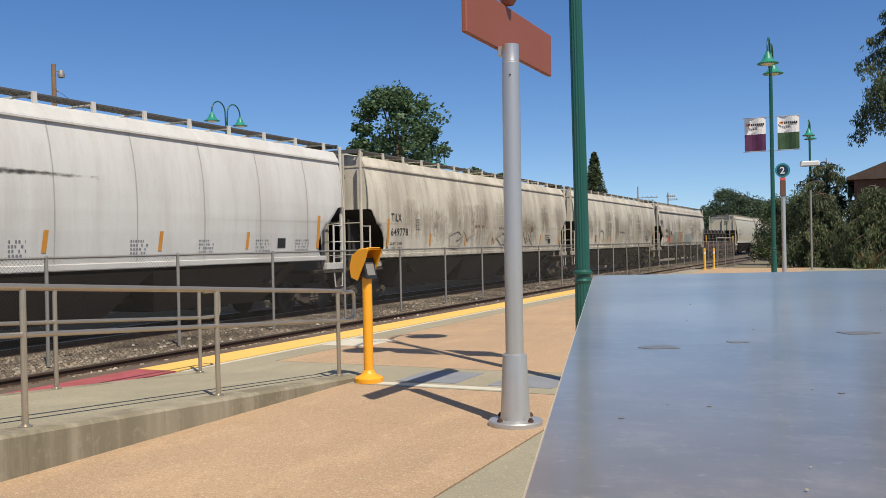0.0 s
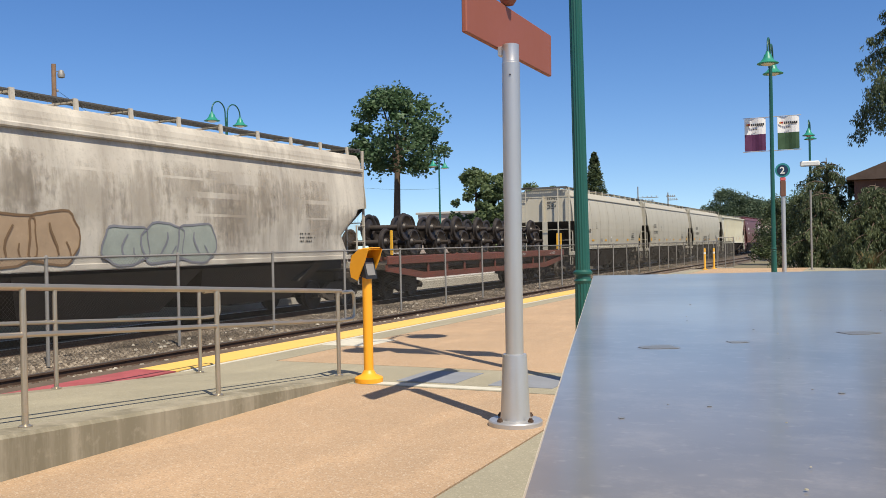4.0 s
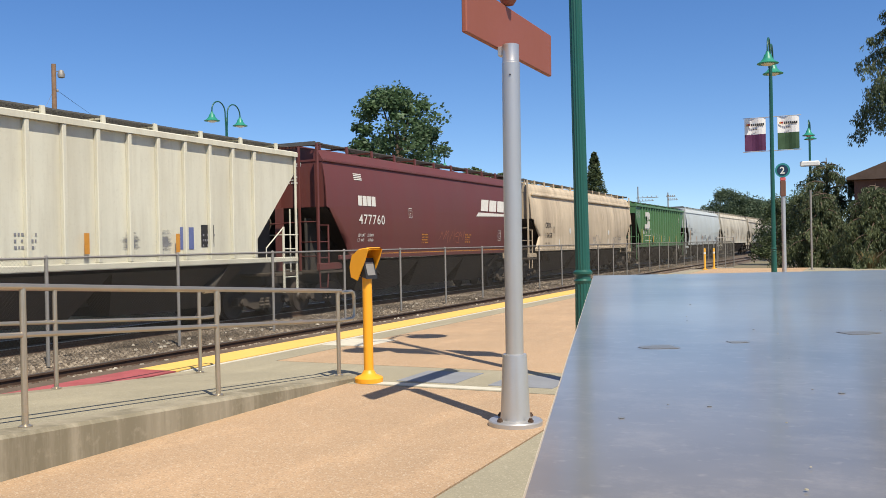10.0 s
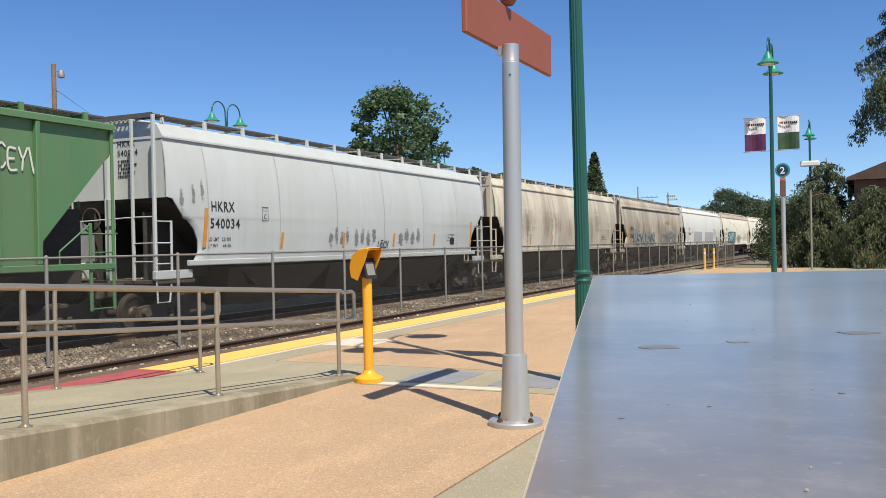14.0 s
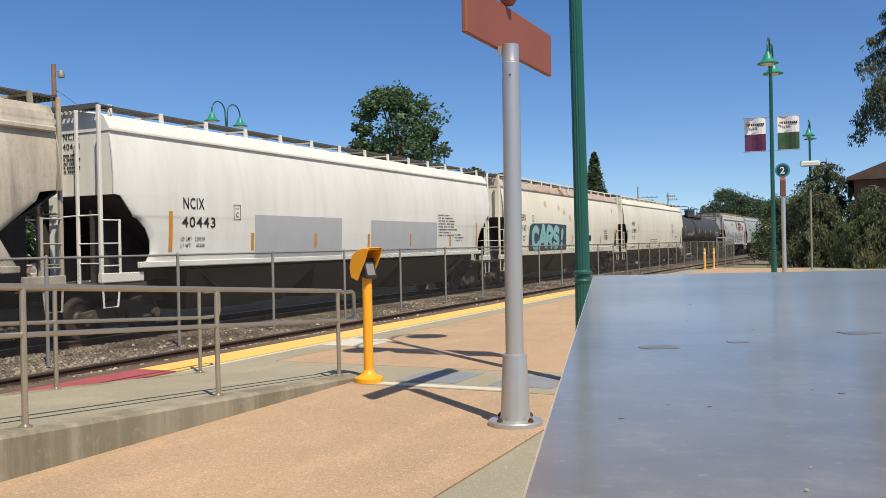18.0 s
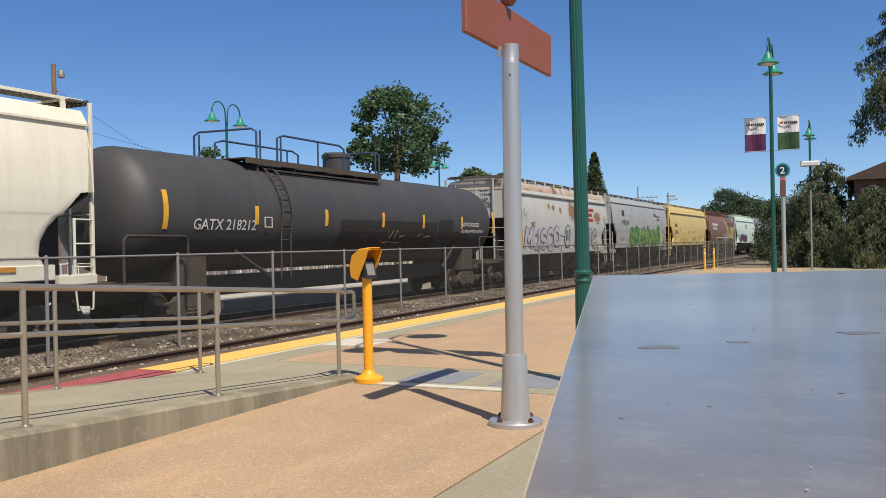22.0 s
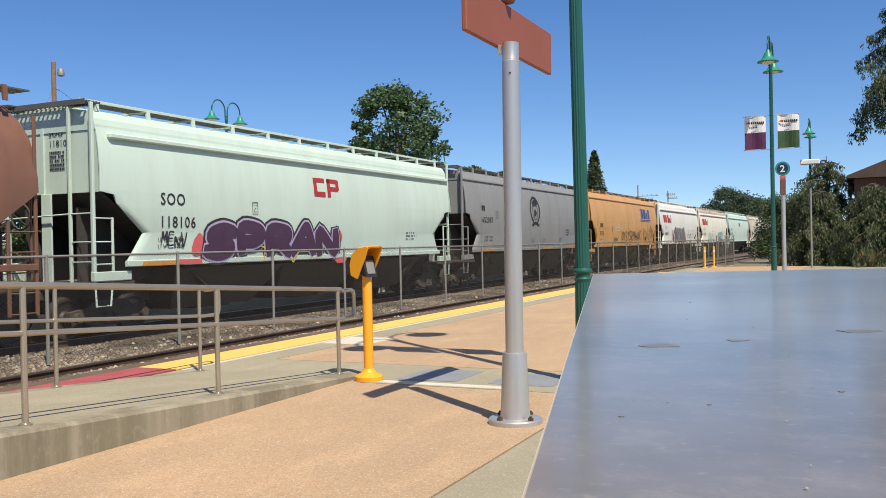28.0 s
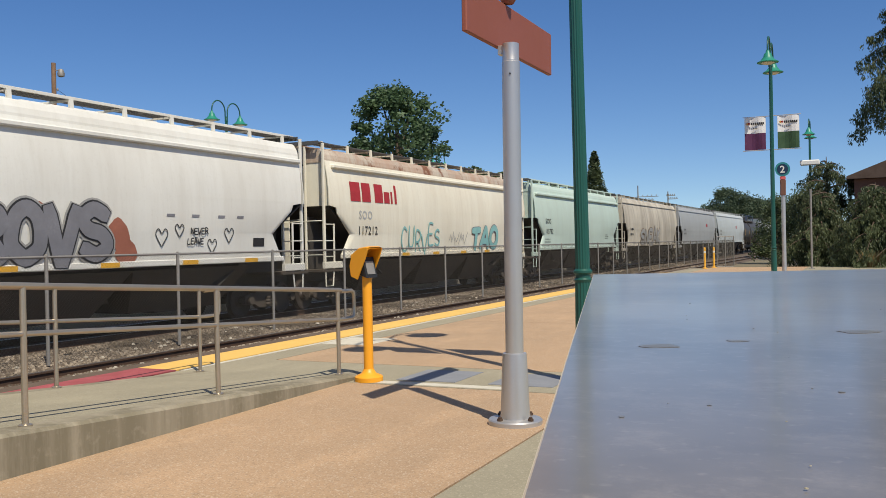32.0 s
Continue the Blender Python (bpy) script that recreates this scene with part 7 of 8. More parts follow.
    for a, b in (((7.55, 2.2), (6.75, 2.28)), ((8.6, 2.0), (8.95, 2.5))):
        st = brushed(C, [(-B / 2 + a[0], a[1]), (-B / 2 + b[0], b[1])], 0.07, 0.028)
        part("spray_paint", st.mesh("spray_paint"), "g_frost", car)
    for q in range(6):
        patch(car, C, B, 7.75 + q * 0.12, 7.83 + q * 0.12, 1.52, 1.62, "g_black", "spray_mark", 0, 0.03)
    piece(car, C, B, "SETC", 9.25, 1.64, 4.5, 0.76, "g_silver", "g_black", 0.155, 0.045, 63, 0.05, "g_white")
    disc(car, C, B, 10.81, 3.38, 0.60, 0.57, "g_umber", 0.012, 0, "emblem")
    ellipse(car, C, B, 10.81, 3.38, 0.58, 0.55, "black_txt", 0.78, 0.018)
    disc(car, C, B, 10.8, 3.62, 0.27, 0.13, "black_txt", 0.018, 0.1, "emblem")
    ellipse(car, C, B, 10.81, 3.28, 0.3, 0.26, "black_txt", 0.86, 0.018)
    disc(car, C, B, 10.81, 3.22, 0.13, 0.15, "black_txt", 0.02, 0.3, "emblem")
    patch(car, C, B, 10.42, 11.2, 2.80, 2.92, "black_txt", "emblem_ribbon", 0, 0.018)
    for y, z, w, n in ((11.49, 3.53, 1.86, 8), (11.57, 3.25, 1.29, 7), (11.58, 2.97, 1.45, 7)):
        block_letters(car, C, B, y, z, w, 0.17, n, "red_txt", 0, 0.24)
    for y, z, w, h, seed in ((8.45, 3.0, 1.2, 0.95, 1), (13.3, 2.9, 1.3, 0.62, 2), (5.1, 3.45, 0.35, 0.3, 3), (5.7, 3.4, 0.45, 0.28, 4), (6.9, 3.25, 0.3, 0.4, 5), (0.25, 3.0, 0.6, 0.5, 6), (11.2, 3.6, 1.0, 0.3, 7)):
        blotch(car, C, B, y, z, w, h, "rust_txt")
    reflectors(car, C, B, "yellow_txt", (1.23, 14.59), 1.58, 2.48, 0.14, 0.12)
    reflectors(car, C, B, "yellow_txt", (4.3, 7.3, 10.9), 1.58, 2.0, 0.13, 0.1)
    for word, y, z, w, h in (("NVM", 0.3, 2.75, 1.0, 0.35), ("YAC", 1.3, 2.9, 0.8, 0.5)):
        piece(car, C, B, word, y, z, w, h, None, "g_grey", 0.01, 0.0, int(y * 10), 0.3)
    piece(car, C, B, "TUL", 15.2, 2.9, 0.5, 0.35, None, "g_brown", 0.012, 0.0, 65, 0.2)
    # grey car with green piece
    car, B = wagon(20)
    block_letters(car, C, B, 2.31, 3.46, 0.62, 0.36, 2, "black_txt", 0.03, 0.2)
    lettering(car, C, B, "99369", 2.13, 2.87, 0.34, width=1.75)
    lettering(car, C, B, "LD LMT   225600", 1.84, 2.02, 0.082, width=0.8, name="weight_line")
    lettering(car, C, B, "LT WT     60400", 1.82, 1.88, 0.082, width=0.8, name="weight_line")
    end_text(car, B, "99369")
    square(car, C, B, 4.33, 3.22, 0.26)
    reflectors(car, C, B, "yellow_txt", (0.88, 3.51, 6.3, 9.0, 11.7), 1.85, 2.0, 0.48)
    reflectors(car, C, B, "yellow_txt", (14.5,), 1.84, 2.06, 0.5)
    for y, z, ry, rz, colour in ((6.0, 2.55, 0.6, 0.35, "g_lime"), (9.6, 2.62, 0.45, 0.3, "g_mint"), (12.2, 2.65, 0.5, 0.35, "g_mint"), (13.0, 2.1, 0.7, 0.5, "g_lime"), (13.75, 2.05, 0.5, 0.55, "g_cream")):
        disc(car, C, B, y, z, ry, rz, colour, 0.012, 0.15)
    wild(car, C, B, 4.2, 1.62, 9.4, 1.02, 7, ("g_lime",), "g_cream", 73, 0.15, 0.03, None, 0.4)
    piece(car, C, B, "SOUSANAS", 4.1, 1.62, 9.3, 1.02, "g_green", "g_black", 0.13, 0.05, 71, 0.16, None, "g_lime")
    wild(car, C, B, 4.2, 1.62, 9.2, 1.02, 7, ("g_lime",), "g_black", 75, 0.06, 0.035, None, 0.5)
    piece(car, C, B, "NUS", 14.1, 2.45, 0.6, 0.24, None, "g_grey", 0.014, 0.0, 74, 0.2)
    piece(car, C, B, "TL", 14.2, 1.95, 0.4, 0.4, None, "g_grey", 0.012, 0.0, 76, 0.2)
    s = Solid().add(on_side(C, [(-B / 2 + y, z) for y, z in ((11.73, 3.86), (12.08, 3.80), (12.44, 3.86), (12.44, 3.4), (12.3, 3.22), (12.08, 3.13), (11.87, 3.22), (11.73, 3.4))], 0.012), [tuple(range(8))])
    part("emblem_shield", s.mesh("emblem_shield"), "white_txt", car)
    patch(car, C, B, 11.76, 12.41, 3.58, 3.83, "navy", "emblem_band", 0, 0.018)
    for q in range(5):
        patch(car, C, B, 11.80 + q * 0.13, 11.86 + q * 0.13, 3.25, 3.56, "red_txt", "emblem_stripe", 0, 0.018)
    lettering(car, C, B, "BUILDING", 12.56, 3.55, 0.16, width=1.03)
    lettering(car, C, B, "AMERICA", 12.63, 3.33, 0.16, width=1.0)
    # pale yellow car
    car, B = marks(21, "DME", "51384", 1.57, 2.93, 0.31, code_w=0.92, num_w=1.25, drop=0.54)
    for y, z, w, seed in ((7.2, 2.4, 0.7, 80), (9.0, 2.45, 2.4, 81), (5.0, 1.75, 2.0, 82), (9.4, 1.85, 1.6, 83)):
        piece(car, C, B, "CEUMIK", y, z, w, 0.24, None, "g_brown", 0.012, 0.0, seed, 0.2)
    for y in (4.1, 9.6, 12.6):
        patch(car, C, B, y, y + 0.3, 1.78, 2.02, "g_brown", "paint_patch")
    patch(car, C, B, 3.8, 4.05, 2.62, 2.85, "g_brown", "paint_patch")
    tall(21, 1.2, "g_cream", 1.75, 0.12)
    # brown cylinder
    car, B = wagon(22)
    piece(car, D, B, "LOVAB", 8.85, 1.72, 3.7, 0.62, "g_silver", "g_black", 0.13, 0.045, 91, 0.06, "g_white")
    piece(car, D, B, "VLOCKUNE", 3.6, 1.7, 4.6, 0.45, None, "g_silver", 0.03, 0.0, 92, 0.2)
    patch(car, D, B, 12.2, 13.7, 1.65, 4.25, "g_umber", "painted_field", 0, 0.008)
    patch(car, D, B, 13.7, 16.3, 3.2, 4.25, "g_umber", "painted_field", 0, 0.008)
    rows = [[(width_at(D, z) + 0.02, -B / 2 + y0 + dy, z) for dy in (0, 0.5)] for z, y0 in ((4.3, 11.0), (3.9, 11.3), (3.4, 11.5), (2.9, 11.6), (2.4, 11.5))]
    part("painted_band", Solid().loft(rows, False, False).mesh("painted_band"), "g_yellow", car)
    piece(car, D, B, "w", 12.1, 1.75, 1.6, 1.55, "g_yellow", None, 0.11, 0.0, 93, 0.0)
    patch(car, D, B, 14.1, 16.1, 1.95, 3.25, "g_yellow", "painted_field", 0, 0.012)
    piece(car, D, B, "w", 14.25, 2.1, 1.7, 1.15, None, "g_umber", 0.05, 0.0, 94, 0.0)
    disc(car, D, B, 15.1, 2.95, 0.12, 0.16, "g_umber", 0.04)
    piece(car, D, B, "SCAL", 14.3, 1.68, 1.5, 0.4, "g_silver", "g_black", 0.035, 0.02, 95, 0.2)
    for y in (2.0, 6.3, 10.3, 15.0):
        patch(car, D, B, y, y + 0.6, 1.42, 1.54, "yellow_txt", "reflector", 0, 0.19)
    block_letters(car, D, B, 2.4, 3.3, 3.2, 0.22, 12, "white_txt", 0, 0.25)
    block_letters(car, D, B, 2.4, 2.9, 2.2, 0.22, 8, "white_txt", 0, 0.25)
    # mint white car with plum piece
    car, B = marks(23, "SOO", "118106", 1.56, 2.74, 0.26, limit="207900", light="55100", code_w=0.77, num_w=1.14, drop=0.49)
    for y0, y1, z0, z1 in ((7.56, 7.72, 3.22, 3.64), (7.56, 8.12, 3.16, 3.30), (7.56, 8.12, 3.56, 3.68), (8.24, 8.40, 3.16, 3.68), (8.24, 8.80, 3.56, 3.68), (8.24, 8.80, 3.34, 3.46), (8.70, 8.86, 3.38, 3.66)):
        patch(car, C, B, y0, y1, z0, z1, "red_txt", "emblem_block", 0, 0.012)
    for y, z, ry, rz in ((2.8, 1.85, 0.25, 0.25), (5.75, 2.3, 0.2, 0.16), (8.65, 2.05, 0.28, 0.28), (8.9, 1.42, 0.3, 0.14)):
        disc(car, C, B, y, z, ry, rz, "g_pink", 0.014, 0.15)
    patch(car, C, B, 2.1, 2.85, 1.44, 1.55, "g_pink", "paint_patch", 0, 0.06)
    piece(car, C, B, "SPRAN", 2.95, 1.64, 5.8, 0.60, "g_plum", "g_lilac", 0.165, 0.05, 101, 0.08, "g_black")
    piece(car, C, B, "YVY", 4.6, 1.6, 3.8, 0.55, None, "g_yellow", 0.022, 0.0, 102, 0.3)
    piece(car, C, B, "MENV", 1.56, 1.88, 0.8, 0.24, None, "g_black", 0.02, 0.0, 103, 0.2)
    patch(car, C, B, 1.0, 2.0, 1.44, 1.53, "orange_txt", "reflector", 0, 0.06)
    square(car, C, B, 4.75, 2.60, 0.22)
    # plain grey car with crest
    car, B = wagon(24)
    block_letters(car, C, B, 1.45, 3.08, 0.38, 0.21, 2, "black_txt", 0, 0.22)
    lettering(car, C, B, "652087", 1.44, 2.61, 0.22, width=1.18)
    lettering(car, C, B, "LD LMT   226600", 1.72, 1.99, 0.082, width=0.85, name="weight_line")
    lettering(car, C, B, "LT WT     59400", 1.70, 1.85, 0.082, width=0.85, name="weight_line")
    end_text(car, B, "652087")
    for k in range(30):
        a = math.pi * (-0.35 + 1.7 * (k + 0.5) / 30)
        c = (7.93 + 0.62 * math.cos(a), 3.27 + 0.58 * math.sin(a))
        disc(car, C, B, c[0], c[1], 0.066, 0.062, "black_txt", 0.014 + 0.0004 * (k % 2), 0.1, "emblem_bead")
    s = Solid().add(on_side(C, [(-B / 2 + y, z) for y, z in ((7.55, 3.62), (7.7, 3.68), (8.0, 3.8), (8.25, 3.72), (8.3, 3.55), (8.1, 3.5), (7.65, 3.52))], 0.016), [tuple(range(7))])
    part("emblem_beast", s.mesh("emblem_beast"), "black_txt", car)
    for a, b in (((7.6, 3.47), (8.26, 3.47)), ((7.6, 3.47), (7.62, 3.0)), ((8.26, 3.47), (8.24, 3.0)), ((7.62, 3.0), (7.93, 2.78)), ((8.24, 3.0), (7.93, 2.78))):
        st = brushed(C, [(-B / 2 + a[0], a[1]), (-B / 2 + b[0], b[1])], 0.018, 0.016)
        part("emblem_edge", st.mesh("emblem_edge"), "black_txt", car)
    disc(car, C, B, 7.93, 3.14, 0.16, 0.17, "black_txt", 0.016, 0.3, "emblem_leaf")
    patch(car, C, B, 7.6, 8.26, 2.60, 2.72, "black_txt", "emblem_ribbon", 0, 0.018)
    patch(car, C, B, 7.45, 7.7, 2.53, 2.64, "black_txt", "emblem_ribbon", 0, 0.014)
    patch(car, C, B, 8.16, 8.42, 2.53, 2.64, "black_txt", "emblem_ribbon", 0, 0.014)
    square(car, C, B, 2.95, 2.80, 0.22)
    for y in (1.2, 4.5, 9.0, 13.0):
        patch(car, C, B, y, y + 1.6, 1.46, 1.54, "orange_txt", "reflector", 0, 0.05)
    for y in (7.4, 8.9, 11.6):
        bars(car, C, B, y, 1.95, 0.5, 3, 0.05, "g_black")
    bars(car, C, B, 12.6, 2.35, 0.7, 3, 0.07)
    # orange-tan car
    car, B = marks(25, "DME", "51155", 1.61, 2.59, 0.25, code_w=0.69, num_w=0.86, drop=0.46, limit="221800")
    for y0, y1, z1 in ((12.37, 12.92, 3.93), (13.02, 13.78, 3.93), (13.88, 14.3, 3.72), (14.46, 14.95, 3.93)):
        patch(car, C, B, y0, y1, 3.27, z1, "blue_txt", "emblem_block", 0.12, 0.012)
    patch(car, C, B, 12.02, 15.15, 3.15, 3.20, "blue_txt", "emblem_line", 0, 0.012)
    patch(car, C, B, 12.0, 15.18, 3.06, 3.10, "blue_txt", "emblem_line", 0, 0.012)
    piece(car, C, B, "OISTSR", 6.7, 1.78, 2.9, 0.55, None, "g_black", 0.03, 0.0, 111, 0.15)
    piece(car, C, B, "MHAK", 9.7, 1.78, 2.3, 0.58, None, "g_black", 0.03, 0.0, 112, 0.15)
    piece(car, C, B, "LEYO", 14.5, 1.9, 1.2, 0.65, None, "g_black", 0.026, 0.0, 113, 0.2)
    piece(car, C, B, "CEO", 5.26, 2.4, 1.3, 0.3, None, "g_white", 0.022, 0.0, 114, 0.15)
    piece(car, C, B, "REMUNY", 4.76, 1.78, 1.0, 0.17, None, "g_green", 0.02, 0.0, 115, 0.1)
    piece(car, C, B, "KR", 12.7, 1.75, 1.0, 0.7, None, "g_brown", 0.03, 0.0, 116, 0.2)
    patch(car, C, B, 13.4, 13.75, 1.78, 2.03, "black_txt", "stencil_panel")
    square(car, C, B, 4.27, 2.32, 0.26)
    reflectors(car, C, B, "yellow_txt", (0.81,), 1.74, 2.63, 0.14, 0.12)
    reflectors(car, C, B, "yellow_txt", (3.54, 6.9, 9.72, 12.6), 1.74, 2.16, 0.13, 0.1)
    reflectors(car, C, B, "yellow_txt", (15.85,), 1.74, 2.6, 0.14, 0.12)
    # white cars with red lettering
    for k, num in ((26, "118659"), (27, "117212")):
        car, B = wagon(k)
        lettering(car, C, B, "SOO", 1.52, 2.60, 0.25, "grey_txt", width=0.8)
        lettering(car, C, B, num, 1.45, 2.13, 0.25, width=1.2)
        end_text(car, B, num)
        for y0, y1, z1 in ((1.08, 1.66, 3.70), (1.76, 2.28, 3.70), (2.54, 3.06, 3.70), (3.14, 3.5, 3.48), (3.58, 3.70, 3.5), (3.84, 3.98, 3.72)):
            patch(car, C, B, y0, y1, 3.12, z1, "red_txt", "emblem_block", 0.03, 0.012)
        for y in (1.0, 4.3, 6.63, 9.04, 11.4, 13.6):
            patch(car, C, B, y, y + (0.94 if y < 2 else 0.5), 1.44, 1.54, "yellow_txt", "reflector", 0, 0.05)
    car, B = wagon(26)
    for y, z, ry, rz in ((4.75, 1.9, 0.35, 0.3), (5.15, 2.45, 0.22, 0.22), (9.5, 2.1, 0.32, 0.32), (9.75, 1.75, 0.3, 0.25), (6.6, 2.62, 0.15, 0.1), (7.6, 2.6, 0.15, 0.1)):
        disc(car, C, B, y, z, ry, rz, "g_rust", 0.014, 0.12)
    piece(car, C, B, "DROVS", 5.3, 1.66, 4.0, 0.88, "g_grey", "g_black", 0.15, 0.035, 122, 0.06, "g_silver")
    piece(car, C, B, "AB", 4.05, 1.88, 0.85, 0.6, None, "g_black", 0.022, 0.0, 125, 0.1)
    piece(car, C, B, "NEVER", 11.65, 2.12, 0.6, 0.13, None, "g_black", 0.014, 0.0, 126, 0.1)
    piece(car, C, B, "LEAVE", 11.55, 1.9, 0.55, 0.13, None, "g_black", 0.014, 0.0, 127, 0.1)
    for y, z, q in ((10.75, 2.05, 0.2), (11.3, 2.2, 0.15), (12.4, 1.85, 0.17), (13.0, 2.1, 0.18)):
        st = brushed(C, [(-B / 2 + y + q * a, z + q * b) for a, b in ((0, -1), (-0.9, 0.3), (-0.5, 0.9), (0, 0.4), (0.5, 0.9), (0.9, 0.3), (0, -1))], 0.012, 0.014)
        part("spray_tag", st.mesh("spray_tag"), "g_black", car)
    for y in (10.9, 11.7, 12.6, 13.3):
        patch(car, C, B, y, y + 0.25, 2.50, 2.56, "g_grey", "scuff", 0.3)
    patch(car, C, B, 13.95, 14.4, 1.82, 2.03, "black_txt", "stencil_panel")
    car, B = wagon(27)
    piece(car, C, B, "CURVES", 4.2, 1.65, 3.0, 0.7, None, "g_teal", 0.035, 0.0, 131, 0.2)
    piece(car, C, B, "TAO", 10.0, 1.6, 2.8, 0.75, "g_teal", "g_grey", 0.12, 0.03, 132)
    tag_line(car, C, B, 8.0, 1.75, 1.6, 0.5, 4, "g_grey", 133, 0.014)
    car, B = marks(28, "SOO", "115782", 1.3, 2.70, 0.24)
    patch(car, C, B, 7.6, 8.3, 3.2, 3.6, "red_txt", "emblem_block")
    patch(car, C, B, 8.4, 8.8, 3.2, 3.6, "red_txt", "emblem_block")
    car, B = wagon(29)
    bars(car, C, B, 1.3, 2.5, 1.0, 2, 0.2)
    piece(car, C, B, "SNEAK", 4.1, 1.6, 6.5, 0.95, "g_silver", "g_brown", 0.14, 0.04, 141)
    for k in (30, 31, 33):
        car, B = wagon(k)
        bars(car, C, B, 1.4, 2.6, 1.1, 2, 0.2)
        patch(car, C, B, 12.5, 13.2, 3.0, 3.3, "red_txt", "emblem_block")
    # stencilled words on the flat car's side
    car, L4 = CARS[4][0], length(4)
    for words, y in (("HOT CAR WHEELS ONLY", -8.4), ("16-2101 2193", -3.2)):
        v, f = text_mesh(words, 0.11)
        part("lettering", Solid().add([(1.535, L4 / 2 + y + p[0], 1.28 + p[1]) for p in v], f).mesh("lettering"), "white_txt", car)


decorate()


# ---- trees and shrubs ----
def leaves(s, rng, c, r, n, size, flat_z=0.6, hang=0.0):
    """Many small leaf blades round a clump's centre."""
    for _ in range(n):
        d = Vector((rng.gauss(0, 1), rng.gauss(0, 1), rng.gauss(0, flat_z)))
        p = Vector(c) + d * (r * rng.random() ** 0.4 / max(0.3, d.length))
        u = Vector((rng.gauss(0, 1), rng.gauss(0, 1), rng.gauss(0, 0.5) - hang)).normalized()
        w = u.cross(Vector((rng.gauss(0, 1), rng.gauss(0, 1), rng.gauss(0, 1)))).normalized()
        a = size * rng.uniform(0.6, 1.3)
        s.add([p - u * a * 0.5, p + w * a * 0.32, p + u * a * 0.5, p - w * a * 0.32], [(0, 1, 2, 3)])


def broad_tree(at, height, rx, rz, clumps, n, size, leaf, label, seed, low=-0.9, fill=(0.14, 0.27), name="tree", category="tree"):
    rng = random.Random(seed)
    t = thing(name, at, label, category)
    trunk = Solid()
    top = height - rz
    r0 = 0.03 * height
    trunk.tube([(0, 0, 0), (rng.uniform(-.2, .2), rng.uniform(-.2, .2), height * 0.3), (rng.uniform(-.3, .3), 0, top), (0, 0, height * 0.85)], [r0, r0 * 0.7, r0 * 0.45, r0 * 0.15], 8)
    centres = []
    for k in range(clumps):
        a = rng.uniform(0, 6.283)
        q = (1.0 - low) * rng.random() ** 1.25 + low
        rr = (math.sqrt(max(0.03, 1 - q * q)) if q > -0.2 else 0.98 - (0.5 if low < -0.8 else 1.6) * (q + 0.2) ** 2) * (0.9 - 0.12 * q) * rng.uniform(0.6, 1.0) ** 0.6
        centres.append((rx * rr * math.cos(a), rx * rr * math.sin(a), top + rz * q))
    part("trunk", trunk.mesh("trunk", 50), "bark", t)
    for k in range(0, clumps, max(1, clumps // 9)):
        c = centres[k]
        part("limb", Solid().tube([(0, 0, top * 0.7 + 0.2 * k / clumps * rz), (c[0] * 0.5, c[1] * 0.5, top * 0.3 + c[2] * 0.6), c], [r0 * 0.4, r0 * 0.22, r0 * 0.06], 6).mesh("limb", 50), "bark", t)
    crown = Solid()
    for c in centres:
        leaves(crown, rng, c, rx * rng.uniform(*fill), n, size)
    part("crown", crown.mesh("crown"), leaf, t)["kind"] = "stuff"
    return t


def conifer(at, height, r, tiers, leaf, label, seed):
    rng = random.Random(seed)
    t = thing("conifer_tree", at, label, "tree")
    part("trunk", Solid().tube([(0, 0, 0), (0, 0, height * 0.97)], [0.02 * height, 0.01], 8).mesh("trunk", 50), "bark", t)
    crown = Solid()
    for k in range(tiers):
        q = k / tiers
        z = height * (0.06 + 0.93 * q)
        rad = r * (1 - q) ** 0.85 * rng.uniform(0.8, 1.1) + 0.12
        for j in range(max(4, int(13 * (1 - q)))):
            a = rng.uniform(0, 6.283)
            leaves(crown, rng, (rad * 0.7 * math.cos(a), rad * 0.7 * math.sin(a), z - rad * 0.12), rad * 0.4 + 0.15, 26, 0.5)
    part("crown", crown.mesh("crown"), leaf, t)["kind"] = "stuff"
    return t


